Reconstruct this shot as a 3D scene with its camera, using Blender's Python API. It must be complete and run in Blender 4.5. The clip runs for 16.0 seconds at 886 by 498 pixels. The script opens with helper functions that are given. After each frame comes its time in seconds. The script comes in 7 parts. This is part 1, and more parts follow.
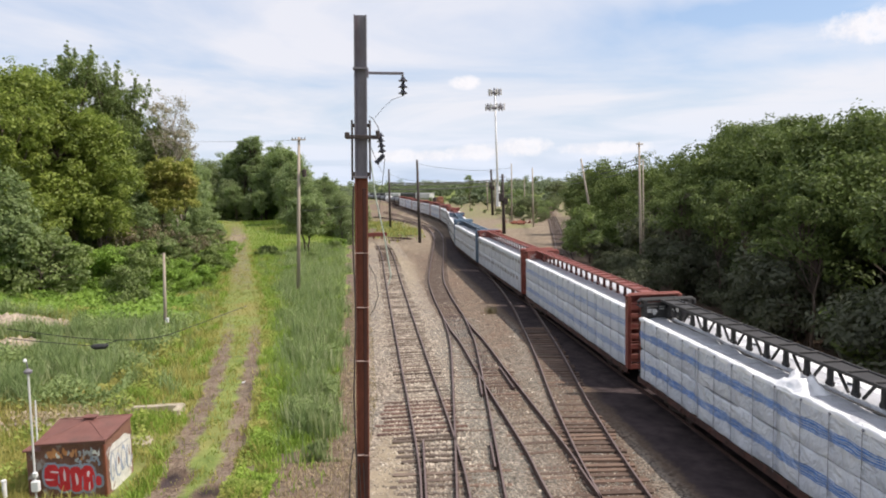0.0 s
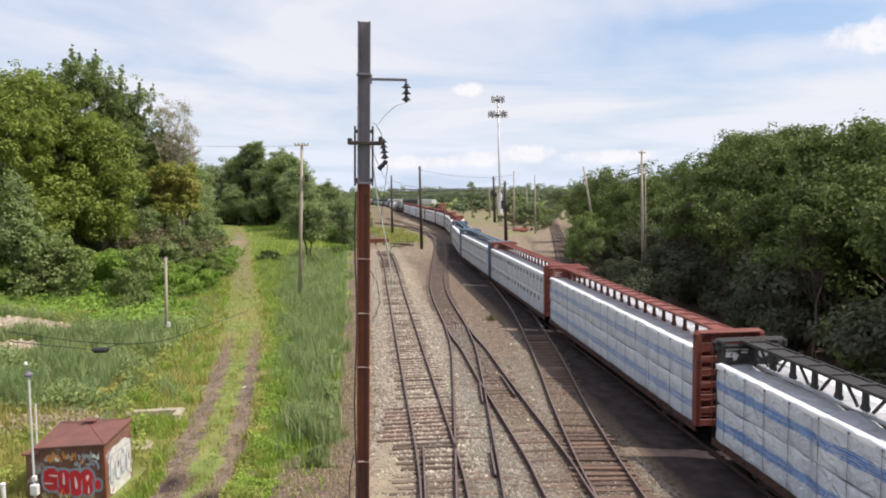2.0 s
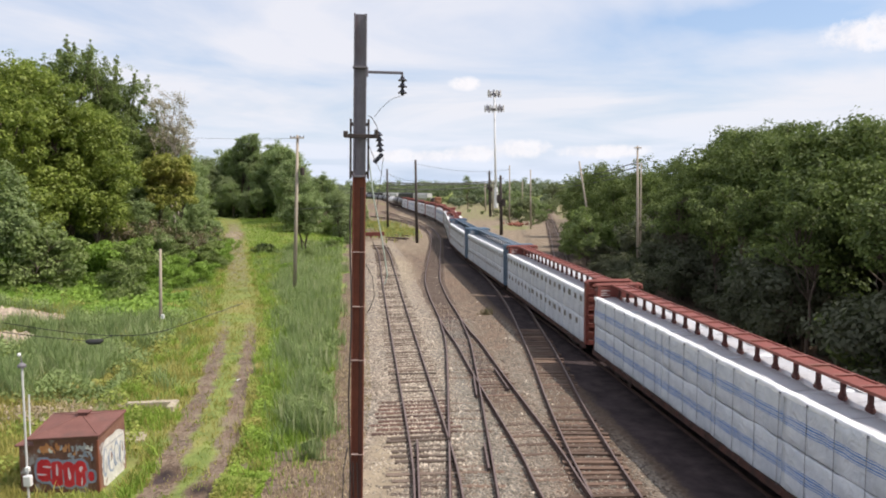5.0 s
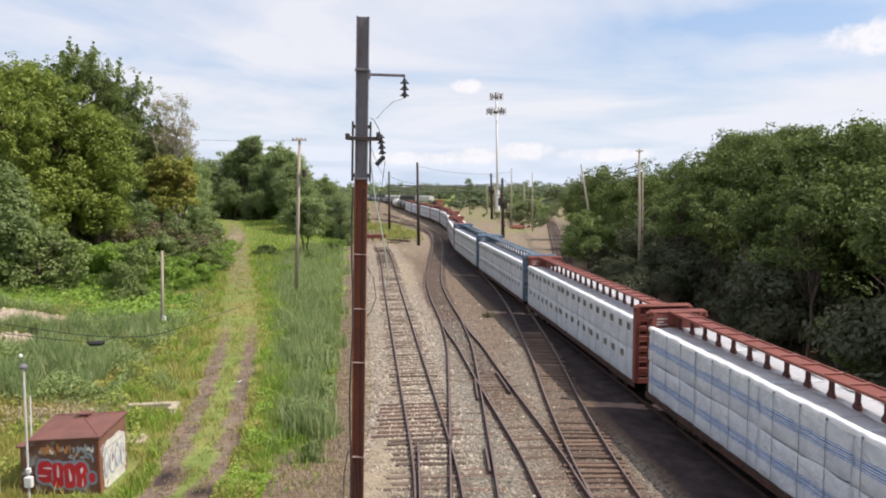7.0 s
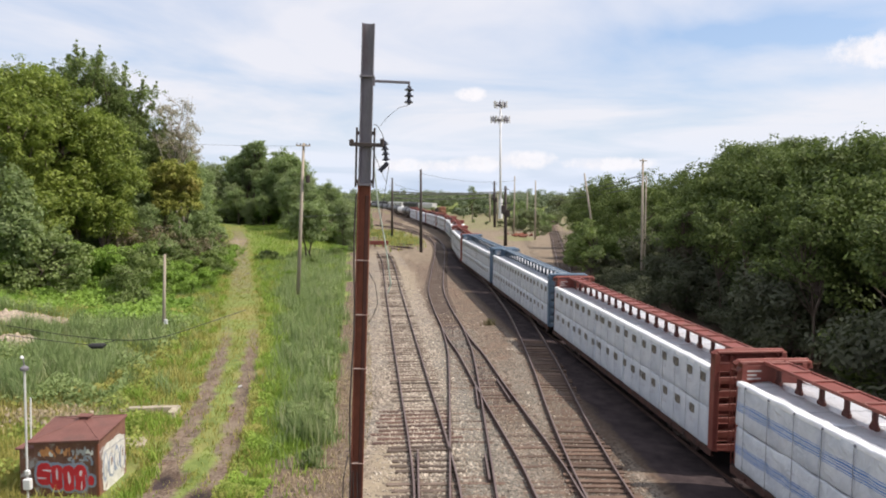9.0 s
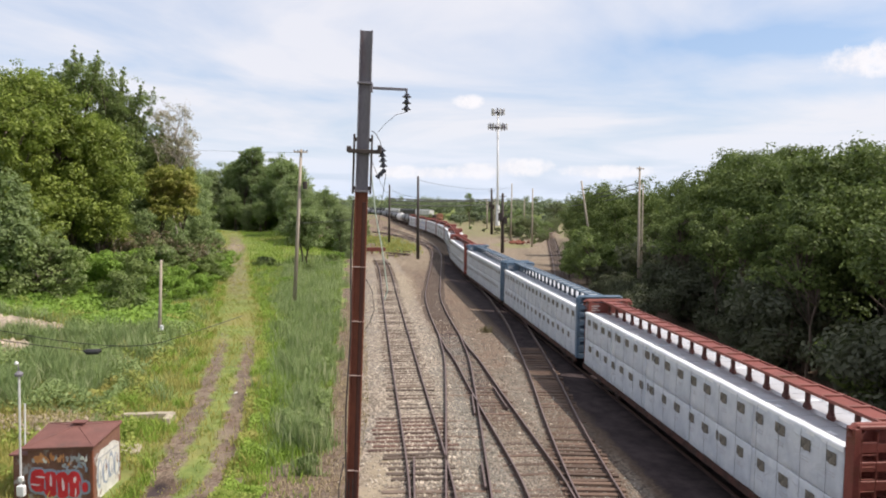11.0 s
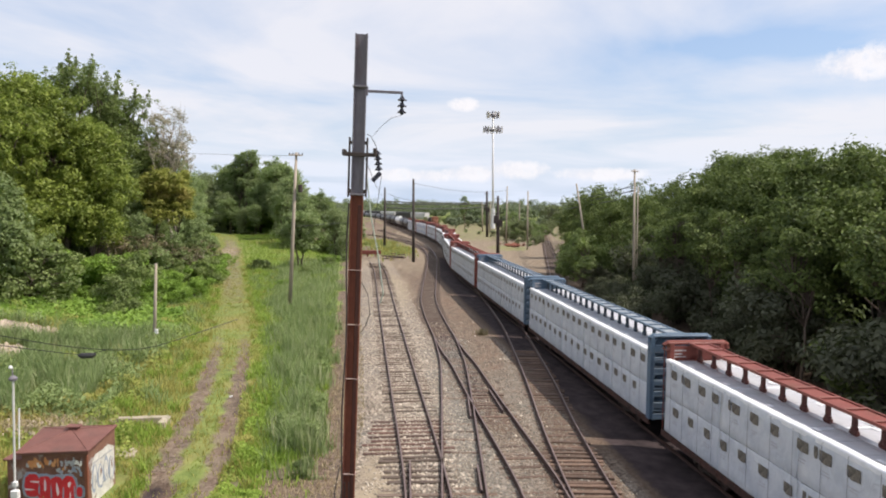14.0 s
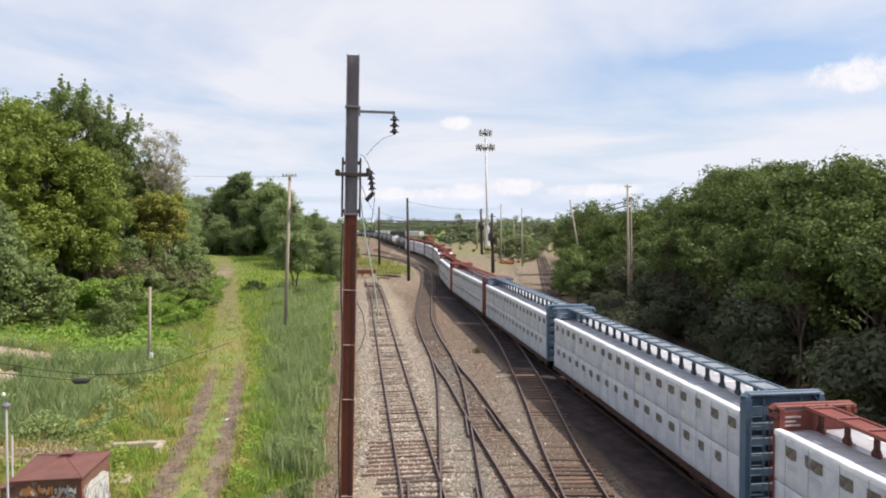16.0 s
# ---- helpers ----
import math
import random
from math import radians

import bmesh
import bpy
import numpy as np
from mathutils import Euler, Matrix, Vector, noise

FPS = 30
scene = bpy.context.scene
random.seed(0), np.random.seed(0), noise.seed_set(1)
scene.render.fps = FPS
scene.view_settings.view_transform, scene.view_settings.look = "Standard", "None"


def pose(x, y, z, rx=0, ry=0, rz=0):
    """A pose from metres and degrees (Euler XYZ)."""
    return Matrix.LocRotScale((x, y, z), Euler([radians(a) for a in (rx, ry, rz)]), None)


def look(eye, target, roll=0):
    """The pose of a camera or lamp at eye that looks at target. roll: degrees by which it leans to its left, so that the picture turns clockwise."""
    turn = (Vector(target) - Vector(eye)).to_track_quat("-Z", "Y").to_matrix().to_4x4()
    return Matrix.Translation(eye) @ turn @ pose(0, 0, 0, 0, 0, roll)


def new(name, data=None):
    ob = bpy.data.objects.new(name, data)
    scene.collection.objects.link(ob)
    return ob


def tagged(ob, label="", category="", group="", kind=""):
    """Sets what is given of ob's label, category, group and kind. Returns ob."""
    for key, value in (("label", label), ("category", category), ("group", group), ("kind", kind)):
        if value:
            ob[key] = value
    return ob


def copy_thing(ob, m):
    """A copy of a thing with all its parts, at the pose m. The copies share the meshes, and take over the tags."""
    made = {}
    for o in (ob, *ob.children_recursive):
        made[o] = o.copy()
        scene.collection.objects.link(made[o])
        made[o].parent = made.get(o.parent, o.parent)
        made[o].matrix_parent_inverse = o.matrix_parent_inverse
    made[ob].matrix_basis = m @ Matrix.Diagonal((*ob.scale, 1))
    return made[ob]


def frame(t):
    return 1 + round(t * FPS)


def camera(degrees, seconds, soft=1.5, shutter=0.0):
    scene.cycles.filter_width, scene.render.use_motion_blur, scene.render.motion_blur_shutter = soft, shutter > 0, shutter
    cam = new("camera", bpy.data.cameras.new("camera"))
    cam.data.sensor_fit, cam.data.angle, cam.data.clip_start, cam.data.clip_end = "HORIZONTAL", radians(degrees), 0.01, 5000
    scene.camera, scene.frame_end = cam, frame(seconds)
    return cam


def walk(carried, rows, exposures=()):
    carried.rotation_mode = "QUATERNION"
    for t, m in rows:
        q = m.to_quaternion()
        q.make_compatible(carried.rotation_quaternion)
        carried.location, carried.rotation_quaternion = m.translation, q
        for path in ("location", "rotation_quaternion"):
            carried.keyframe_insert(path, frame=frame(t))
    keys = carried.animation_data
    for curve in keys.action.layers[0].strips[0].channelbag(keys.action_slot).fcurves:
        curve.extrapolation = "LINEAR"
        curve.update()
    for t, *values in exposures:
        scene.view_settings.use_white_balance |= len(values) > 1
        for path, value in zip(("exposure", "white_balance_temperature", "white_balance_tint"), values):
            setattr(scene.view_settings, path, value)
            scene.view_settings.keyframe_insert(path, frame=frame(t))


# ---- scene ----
cam = camera(62.7, 16.0, soft=1.95)
PATH = [
    (0.0, 0.0, 0.0, 10.0, 84.744, 1.3, 0.0),
    (0.5, -0.0, 0.004, 9.993, 84.851, 1.001, 0.243),
    (1.0, -0.002, 0.007, 9.988, 85.164, 0.878, 0.211),
    (1.5, -0.007, 0.003, 9.99, 85.160, 0.77, 0.176),
    (2.0, -0.002, 0.009, 10.001, 85.260, 0.822, 0.185),
    (2.5, 0.003, 0.003, 9.992, 85.171, 0.759, 0.174),
    (3.0, 0.003, -0.01, 9.993, 84.770, 0.594, 0.007),
    (3.5, 0.004, -0.001, 10.003, 84.917, 0.523, 0.049),
    (4.0, 0.005, 0.005, 9.993, 84.763, 0.582, -0.137),
    (6.5, -0.0, 0.003, 9.992, 84.928, 0.172, -0.033),
    (7.0, 0.004, 0.006, 9.995, 84.985, 0.219, -0.007),
    (7.5, 0.005, 0.002, 9.986, 85.016, 0.093, 0.154),
    (8.0, 0.007, 0.003, 9.993, 85.131, -0.079, 0.17),
    (8.5, 0.003, -0.003, 9.996, 85.139, -0.403, 0.095),
    (9.0, 0.005, 0.001, 9.988, 85.557, -0.492, 0.239),
    (11.5, 0.006, 0.01, 9.989, 86.106, -0.794, -0.013),
    (12.0, 0.011, -0.004, 9.999, 86.050, -0.821, 0.005),
    (12.5, 0.007, 0.006, 9.993, 86.208, -0.741, -0.012),
    (13.0, 0.006, 0.005, 9.994, 86.135, -0.682, -0.124),
    (13.5, 0.009, 0.002, 10.001, 86.108, -0.79, -0.146),
    (14.0, 0.002, 0.004, 9.992, 86.327, -0.653, -0.347),
    (14.5, 0.004, 0.012, 9.999, 86.698, -0.488, -0.516),
    (15.0, 0.008, 0.0, 10.003, 87.395, -0.153, -0.948),
    (15.5, 0.007, -0.003, 10.0, 87.569, 0.061, -0.821),
    (16.0, 0.012, 0.007, 9.998, 87.757, 0.313, -0.798),
]
walk(cam, [(t, pose(*p)) for t, *p in PATH], exposures=((0, 0.39, 6700, 14), (16, 0.39, 6700, 14)))

# ---- world, sun, exposure ----
SUN = Vector((0.76, -0.06, 1.0)).normalized()
sun = new("sun", bpy.data.lights.new("sun", "SUN"))
sun.data.energy, sun.data.angle, sun.data.color = 4.3, radians(0.6), (1.0, 0.93, 0.84)
sun.matrix_world = look(SUN * 100, (0, 0, 0))


def N(nt, kind, **kw):
    n = nt.nodes.new(kind)
    for k, v in kw.items():
        if k in n.inputs:
            n.inputs[k].default_value = v
    return n


def math_node(nt, op, a, b=None, clamp=False):
    n = nt.nodes.new("ShaderNodeMath")
    n.operation, n.use_clamp = op, clamp
    for i, v in enumerate((a, b)):
        if v is None:
            continue
        if isinstance(v, (int, float)):
            n.inputs[i].default_value = v
        else:
            nt.links.new(v, n.inputs[i])
    return n.outputs[0]


def ramp(nt, fac, a, b, c0=(0, 0, 0, 1), c1=(1, 1, 1, 1)):
    n = nt.nodes.new("ShaderNodeValToRGB")
    n.color_ramp.elements[0].position, n.color_ramp.elements[1].position = a, b
    n.color_ramp.elements[0].color, n.color_ramp.elements[1].color = c0, c1
    nt.links.new(fac, n.inputs[0])
    return n.outputs[0]


def mix(nt, fac, a, b, kind="MIX"):
    n = nt.nodes.new("ShaderNodeMix")
    n.data_type, n.blend_type = "RGBA", kind
    for sock, v in ((n.inputs[0], fac), (n.inputs[6], a), (n.inputs[7], b)):
        if isinstance(v, (int, float)):
            sock.default_value = v
        elif isinstance(v, tuple):
            sock.default_value = (*v[:3], 1)
        else:
            nt.links.new(v, sock)
    return n.outputs[2]


def make_world():
    w = bpy.data.worlds.new("sky")
    scene.world = w
    w.use_nodes = True
    nt = w.node_tree
    nt.nodes.clear()
    sky = nt.nodes.new("ShaderNodeTexSky")
    sky.sky_type, sky.sun_disc = "NISHITA", False
    sky.sun_elevation = math.asin(SUN.z)
    sky.sun_rotation = math.atan2(SUN.x, SUN.y)
    sky.air_density, sky.dust_density, sky.ozone_density = 1.0, 1.2, 1.0
    co = nt.nodes.new("ShaderNodeTexCoord").outputs["Generated"]
    sep = nt.nodes.new("ShaderNodeSeparateXYZ")
    nt.links.new(co, sep.inputs[0])
    # thin cloud sheet: direction over height, so that it flattens towards the horizon
    h = math_node(nt, "ADD", math_node(nt, "MAXIMUM", sep.outputs[2], 0.0), 0.09)
    com = nt.nodes.new("ShaderNodeCombineXYZ")
    nt.links.new(math_node(nt, "DIVIDE", sep.outputs[0], h), com.inputs[0])
    nt.links.new(math_node(nt, "DIVIDE", sep.outputs[1], h), com.inputs[1])
    n1 = N(nt, "ShaderNodeTexNoise", Scale=0.55, Detail=7.0, Roughness=0.55, Distortion=0.5)
    nt.links.new(com.outputs[0], n1.inputs["Vector"])
    # the sheet thins out in a few long gaps
    thin = n1.outputs[0]
    for gx, gz, wx, wz, k in ((0.34, 0.200, 0.13, 0.018, 0.21), (0.44, 0.135, 0.18, 0.012, 0.15), (-0.27, 0.085, 0.10, 0.022, 0.09)):
        ax = math_node(nt, "DIVIDE", math_node(nt, "SUBTRACT", sep.outputs[0], gx), wx)
        az = math_node(nt, "DIVIDE", math_node(nt, "SUBTRACT", sep.outputs[2], gz), wz)
        a2 = math_node(nt, "ADD", math_node(nt, "MULTIPLY", ax, ax), math_node(nt, "MULTIPLY", az, az))
        thin = math_node(nt, "SUBTRACT", thin, math_node(nt, "DIVIDE", k, math_node(nt, "ADD", a2, 1.0)))
    veil = ramp(nt, thin, 0.26, 0.54)
    # low heaped clouds near the horizon and a few single ones
    n2 = N(nt, "ShaderNodeTexNoise", Scale=30.0, Detail=8.0, Roughness=0.7)
    nt.links.new(co, n2.inputs["Vector"])
    heap = None
    for d, wx, wz, k in (((0.496, 0.855, 0.168), 0.042, 0.019, 1.0), ((0.034, 0.991, 0.132), 0.020, 0.0085, 1.0), ((0.045, 0.999, 0.040), 0.05, 0.011, 0.85),
                         ((0.105, 0.994, 0.045), 0.045, 0.012, 0.9), ((-0.065, 0.998, 0.037), 0.04, 0.009, 0.85), ((-0.015, 0.999, 0.036), 0.04, 0.008, 0.8), ((0.215, 0.976, 0.040), 0.06, 0.009, 0.85)):
        dv = Vector(d).normalized()
        dx = math_node(nt, "DIVIDE", math_node(nt, "SUBTRACT", sep.outputs[0], dv.x), wx)
        dz = math_node(nt, "DIVIDE", math_node(nt, "SUBTRACT", sep.outputs[2], dv.z), wz)
        r2 = math_node(nt, "ADD", math_node(nt, "MULTIPLY", dx, dx), math_node(nt, "MULTIPLY", dz, dz))
        r2 = math_node(nt, "ADD", r2, math_node(nt, "MULTIPLY", math_node(nt, "SUBTRACT", n2.outputs[0], 0.5), 3.4))
        front = math_node(nt, "GREATER_THAN", sep.outputs[1], 0.0)
        g = math_node(nt, "MULTIPLY", math_node(nt, "MULTIPLY", math_node(nt, "MULTIPLY", math_node(nt, "SUBTRACT", 1.3, r2), 1.0, clamp=True), front), k)
        heap = g if heap is None else math_node(nt, "MAXIMUM", heap, g)
    heap = math_node(nt, "MULTIPLY", heap, ramp(nt, n2.outputs[0], 0.26, 0.46, (0.25, 0.25, 0.25, 1)))
    low = ramp(nt, sep.outputs[2], 0.0, 0.10, (1, 1, 1, 1), (0, 0, 0, 1))
    col = mix(nt, math_node(nt, "MULTIPLY", veil, 0.85), mix(nt, 0.40, sky.outputs[0], (3.2, 4.8, 7.4)), (6.15, 6.33, 6.72))
    col = mix(nt, math_node(nt, "MULTIPLY", low, 0.55), col, (4.7, 5.95, 7.7))
    col = mix(nt, math_node(nt, "MULTIPLY", heap, 0.9), col, mix(nt, ramp(nt, n2.outputs[0], 0.38, 0.56), (7.2, 7.2, 7.3), (6.3, 6.45, 6.8)))
    bg = N(nt, "ShaderNodeBackground", Strength=0.110)
    nt.links.new(col, bg.inputs[0])
    out = nt.nodes.new("ShaderNodeOutputWorld")
    nt.links.new(bg.outputs[0], out.inputs[0])


make_world()


# ---- materials ----
def surf(name, c1, c2, scale=3.0, rough=0.7, metal=0.0, bump=0.2, fine=40.0, third=None, tscale=0.7, tcut=(0.5, 0.65), random=0.0,
         island=0.0, spec=0.4, stretch=None):
    """Two tones mixed at a coarse and a fine scale, an optional third tone in patches, and relief."""
    m = bpy.data.materials.new(name)
    m.use_nodes = True
    nt = m.node_tree
    b = nt.nodes["Principled BSDF"]
    co = nt.nodes.new("ShaderNodeTexCoord").outputs["Object"]
    if stretch:
        mp = nt.nodes.new("ShaderNodeMapping")
        mp.inputs["Scale"].default_value = stretch
        nt.links.new(co, mp.inputs[0])
        co = mp.outputs[0]
    a = N(nt, "ShaderNodeTexNoise", Scale=scale, Detail=5.0, Roughness=0.6)
    f = N(nt, "ShaderNodeTexNoise", Scale=fine, Detail=3.0, Roughness=0.6)
    for n in (a, f):
        nt.links.new(co, n.inputs["Vector"])
    fac = math_node(nt, "ADD", math_node(nt, "MULTIPLY", a.outputs[0], 0.6), math_node(nt, "MULTIPLY", f.outputs[0], 0.4))
    col = mix(nt, ramp(nt, fac, 0.36, 0.64), c1, c2)
    if third:
        t = N(nt, "ShaderNodeTexNoise", Scale=tscale, Detail=6.0, Roughness=0.65)
        nt.links.new(co, t.inputs["Vector"])
        col = mix(nt, ramp(nt, t.outputs[0], *tcut), col, third)
    if random or island:
        info = nt.nodes.new("ShaderNodeObjectInfo").outputs["Random"] if random else nt.nodes.new("ShaderNodeNewGeometry").outputs["Random Per Island"]
        k = random or island
        hs = nt.nodes.new("ShaderNodeHueSaturation")
        nt.links.new(col, hs.inputs["Color"])
        nt.links.new(math_node(nt, "ADD", math_node(nt, "MULTIPLY", info, 2 * k), 1 - k), hs.inputs["Value"])
        col = hs.outputs[0]
    nt.links.new(col, b.inputs["Base Color"])
    b.inputs["Roughness"].default_value, b.inputs["Metallic"].default_value = rough, metal
    b.inputs["Specular IOR Level"].default_value = spec
    if bump:
        bp = N(nt, "ShaderNodeBump", Strength=bump, Distance=0.02)
        nt.links.new(f.outputs[0], bp.inputs["Height"])
        nt.links.new(bp.outputs[0], b.inputs["Normal"])
    return m


def leaf_mat(name, dark, light, dry=None, gloss=0.5, through_share=0.32, shine=0.3, tone=0.93):
    """Leaf: diffuse and gloss with light passing through, its tone changing from leaf to leaf and clump to clump."""
    dark, light, dry = [tuple(c * tone for c in q) if q else None for q in (dark, light, dry)]
    m = bpy.data.materials.new(name)
    m.use_nodes = True
    nt = m.node_tree
    b = nt.nodes["Principled BSDF"]
    isl = nt.nodes.new("ShaderNodeNewGeometry").outputs["Random Per Island"]
    co = nt.nodes.new("ShaderNodeTexCoord").outputs["Object"]
    n = N(nt, "ShaderNodeTexNoise", Scale=0.45, Detail=3.0)
    nt.links.new(co, n.inputs["Vector"])
    fac = math_node(nt, "ADD", math_node(nt, "MULTIPLY", isl, 0.34), math_node(nt, "MULTIPLY", n.outputs[0], 0.72))
    col = mix(nt, ramp(nt, fac, 0.25, 0.85), dark, light)
    if dry:
        n2 = N(nt, "ShaderNodeTexNoise", Scale=0.3, Detail=4.0)
        nt.links.new(co, n2.inputs["Vector"])
        col = mix(nt, ramp(nt, n2.outputs[0], 0.5, 0.62), col, dry)
    nt.links.new(col, b.inputs["Base Color"])
    b.inputs["Roughness"].default_value = gloss
    b.inputs["Specular IOR Level"].default_value = shine
    tr = nt.nodes.new("ShaderNodeBsdfTranslucent")
    nt.links.new(mix(nt, 0.5, col, (0.23, 0.35, 0.075)), tr.inputs[0])
    ms = nt.nodes.new("ShaderNodeMixShader")
    ms.inputs[0].default_value = through_share
    nt.links.new(b.outputs[0], ms.inputs[1])
    nt.links.new(tr.outputs[0], ms.inputs[2])
    nt.links.new(ms.outputs[0], nt.nodes["Material Output"].inputs[0])
    return m


M_RUST = surf("rust", (0.115, 0.036, 0.021), (0.225, 0.074, 0.040), 2.0, 0.75, 0.0, 0.3, 30, (0.08, 0.034, 0.024), 1.2, (0.54, 0.68), stretch=(1, 1, 0.25))
M_DARKSTRIP = surf("dark_strip_rust", (0.055, 0.021, 0.016), (0.105, 0.040, 0.029), 2.0, 0.7, 0.1, 0.3, 30, stretch=(1, 1, 0.25))
M_GALV = surf("weathered_grey_steel", (0.115, 0.110, 0.130), (0.20, 0.188, 0.21), 1.5, 0.6, 0.0, 0.15, 30, (0.12, 0.06, 0.05), 1.0, (0.56, 0.75), stretch=(1, 1, 0.25))
M_RAIL = surf("rail_side", (0.040, 0.022, 0.018), (0.085, 0.046, 0.036), 3, 0.7, 0.3, 0.2, 25)
M_RAILTOP = surf("rail_head", (0.12, 0.085, 0.078), (0.20, 0.150, 0.138), 3, 0.5, 0.3, 0.05, 25)
M_TIE = surf("tie_wood", (0.065, 0.045, 0.035), (0.16, 0.118, 0.092), 4, 0.85, 0, 0.5, 18, (0.22, 0.185, 0.15), 2.0, (0.52, 0.68), random=0.4, stretch=(0.4, 4, 4))
M_TIERED = surf("tie_wood_reddish", (0.080, 0.050, 0.037), (0.165, 0.110, 0.080), 4, 0.85, 0, 0.5, 18, random=0.35, stretch=(0.4, 4, 4))
M_STONE = surf("ballast_stone", (0.19, 0.165, 0.132), (0.43, 0.375, 0.30), 2, 0.9, 0, 0.2, 20, island=0.5)
M_STONEGREY = surf("grey_gravel", (0.14, 0.135, 0.115), (0.28, 0.27, 0.235), 2, 0.9, 0, 0.2, 20, island=0.3)
M_STONEPALE = surf("pale_stone", (0.36, 0.315, 0.25), (0.56, 0.50, 0.42), 2, 0.9, 0, 0.2, 20, island=0.35)
M_POLEWOOD = surf("weathered_pole_wood", (0.27, 0.225, 0.175), (0.43, 0.38, 0.315), 2, 0.85, 0, 0.3, 30, stretch=(2, 2, 0.15))
M_POLEDARK = surf("creosote_pole", (0.035, 0.028, 0.026), (0.07, 0.055, 0.05), 2, 0.8, 0, 0.3, 30, stretch=(2, 2, 0.15))
M_WIRE = surf("wire", (0.03, 0.03, 0.032), (0.06, 0.06, 0.06), 2, 0.6, 0.2, 0)
M_WIREGREEN = surf("verdigris_wire", (0.34, 0.42, 0.36), (0.45, 0.50, 0.44), 2, 0.6, 0.2, 0)
M_BAND = surf("worn_steel_band", (0.30, 0.20, 0.17), (0.48, 0.38, 0.34), 6, 0.6, 0.0, 0.1)
M_INSUL = surf("brown_porcelain", (0.02, 0.022, 0.03), (0.04, 0.04, 0.05), 4, 0.25, 0, 0)
M_WHITEPAINT = surf("tower_paint", (0.62, 0.63, 0.64), (0.74, 0.75, 0.76), 2, 0.5, 0.1, 0.05)
M_CONCRETE = surf("old_concrete", (0.28, 0.242, 0.185), (0.47, 0.41, 0.315), 2, 0.9, 0, 0.5, 20, (0.22, 0.20, 0.14), 1.6, (0.5, 0.65))
M_REDCAR = surf("red_car_paint", (0.150, 0.040, 0.032), (0.228, 0.066, 0.051), 1.2, 0.55, 0.0, 0.12, 14, (0.15, 0.055, 0.035), 1.0, (0.56, 0.7))
M_BLUECAR = surf("blue_car_paint", (0.066, 0.115, 0.172), (0.115, 0.172, 0.24), 1.2, 0.5, 0.0, 0.1, 14, (0.12, 0.13, 0.15), 0.9, (0.58, 0.72))
# Post paints darkened: their shaded side is put into the colour, besides grime.
M_REDPOST = surf("shade_and_grime_red_post", (0.060, 0.024, 0.021), (0.125, 0.042, 0.035), 2.5, 0.7, 0.0, 0.15, 14)
M_BLUEPOST = surf("shade_and_grime_blue_post", (0.030, 0.042, 0.058), (0.065, 0.088, 0.115), 2.5, 0.7, 0.0, 0.15, 14)
# Blue car's top plates: sky sheen and sunlight put into a pale grey.
M_PALEPLATE = surf("sky_lit_pale_plate", (0.14, 0.17, 0.20), (0.27, 0.31, 0.34), 1.6, 0.55, 0.0, 0.1, 14)
M_BLACKCAR = surf("black_car_paint", (0.018, 0.018, 0.020), (0.042, 0.041, 0.041), 1.2, 0.65, 0.0, 0.15, 14, (0.09, 0.085, 0.08), 1.4, (0.60, 0.75))
M_UNDER = surf("underframe_grime", (0.025, 0.018, 0.015), (0.06, 0.042, 0.034), 3, 0.85, 0.1, 0.3)
M_WHEEL = surf("wheel_steel", (0.05, 0.035, 0.03), (0.10, 0.07, 0.06), 5, 0.6, 0.5, 0.1)
M_STENCIL = surf("worn_stencil_paint", (0.30, 0.26, 0.25), (0.62, 0.60, 0.58), 14, 0.7, 0, 0, 30)
M_BARE = surf("peeled_pale_metal", (0.34, 0.34, 0.34), (0.68, 0.68, 0.67), 5, 0.7, 0, 0.1, 22)
M_STRAP = surf("strap", (0.16, 0.17, 0.20), (0.26, 0.27, 0.31), 5, 0.6, 0.2, 0)
M_MARK = surf("printed_mark", (0.065, 0.060, 0.060), (0.24, 0.215, 0.175), 4, 0.6, 0, 0, 14)
M_SILL = surf("rusty_sill_grime", (0.022, 0.016, 0.014), (0.10, 0.042, 0.032), 2.2, 0.85, 0.0, 0.3)
M_MARKPALE = surf("printed_lines", (0.42, 0.42, 0.46), (0.56, 0.56, 0.60), 9, 0.6, 0, 0)
M_TANKBLACK = surf("tank_black", (0.020, 0.020, 0.022), (0.045, 0.044, 0.045), 0.8, 0.4, 0, 0.05)
M_TANKWHITE = surf("tank_white", (0.62, 0.62, 0.60), (0.74, 0.74, 0.72), 0.8, 0.45, 0, 0.05)
M_HOPPER = surf("hopper_grey", (0.42, 0.42, 0.42), (0.60, 0.60, 0.60), 0.6, 0.6, 0, 0.05)
M_ORANGE = surf("orange_paint", (0.17, 0.075, 0.045), (0.25, 0.11, 0.06), 0.6, 0.5, 0, 0.05)
M_ROOF = surf("shed_roof_red", (0.13, 0.055, 0.045), (0.19, 0.085, 0.07), 1.6, 0.75, 0, 0.3, 25, (0.11, 0.06, 0.05), 0.9, (0.5, 0.7))
M_SHEDWALL = surf("shed_wall_brown", (0.12, 0.056, 0.040), (0.22, 0.112, 0.078), 2.5, 0.8, 0, 0.35, 25, (0.33, 0.31, 0.30), 1.7, (0.55, 0.62))
M_SPRAYRED = surf("spray_red", (0.50, 0.018, 0.028), (0.62, 0.04, 0.05), 4, 0.55, 0, 0)
M_SPRAYBLUE = surf("spray_blue_grey", (0.20, 0.24, 0.31), (0.32, 0.36, 0.43), 3, 0.6, 0, 0)
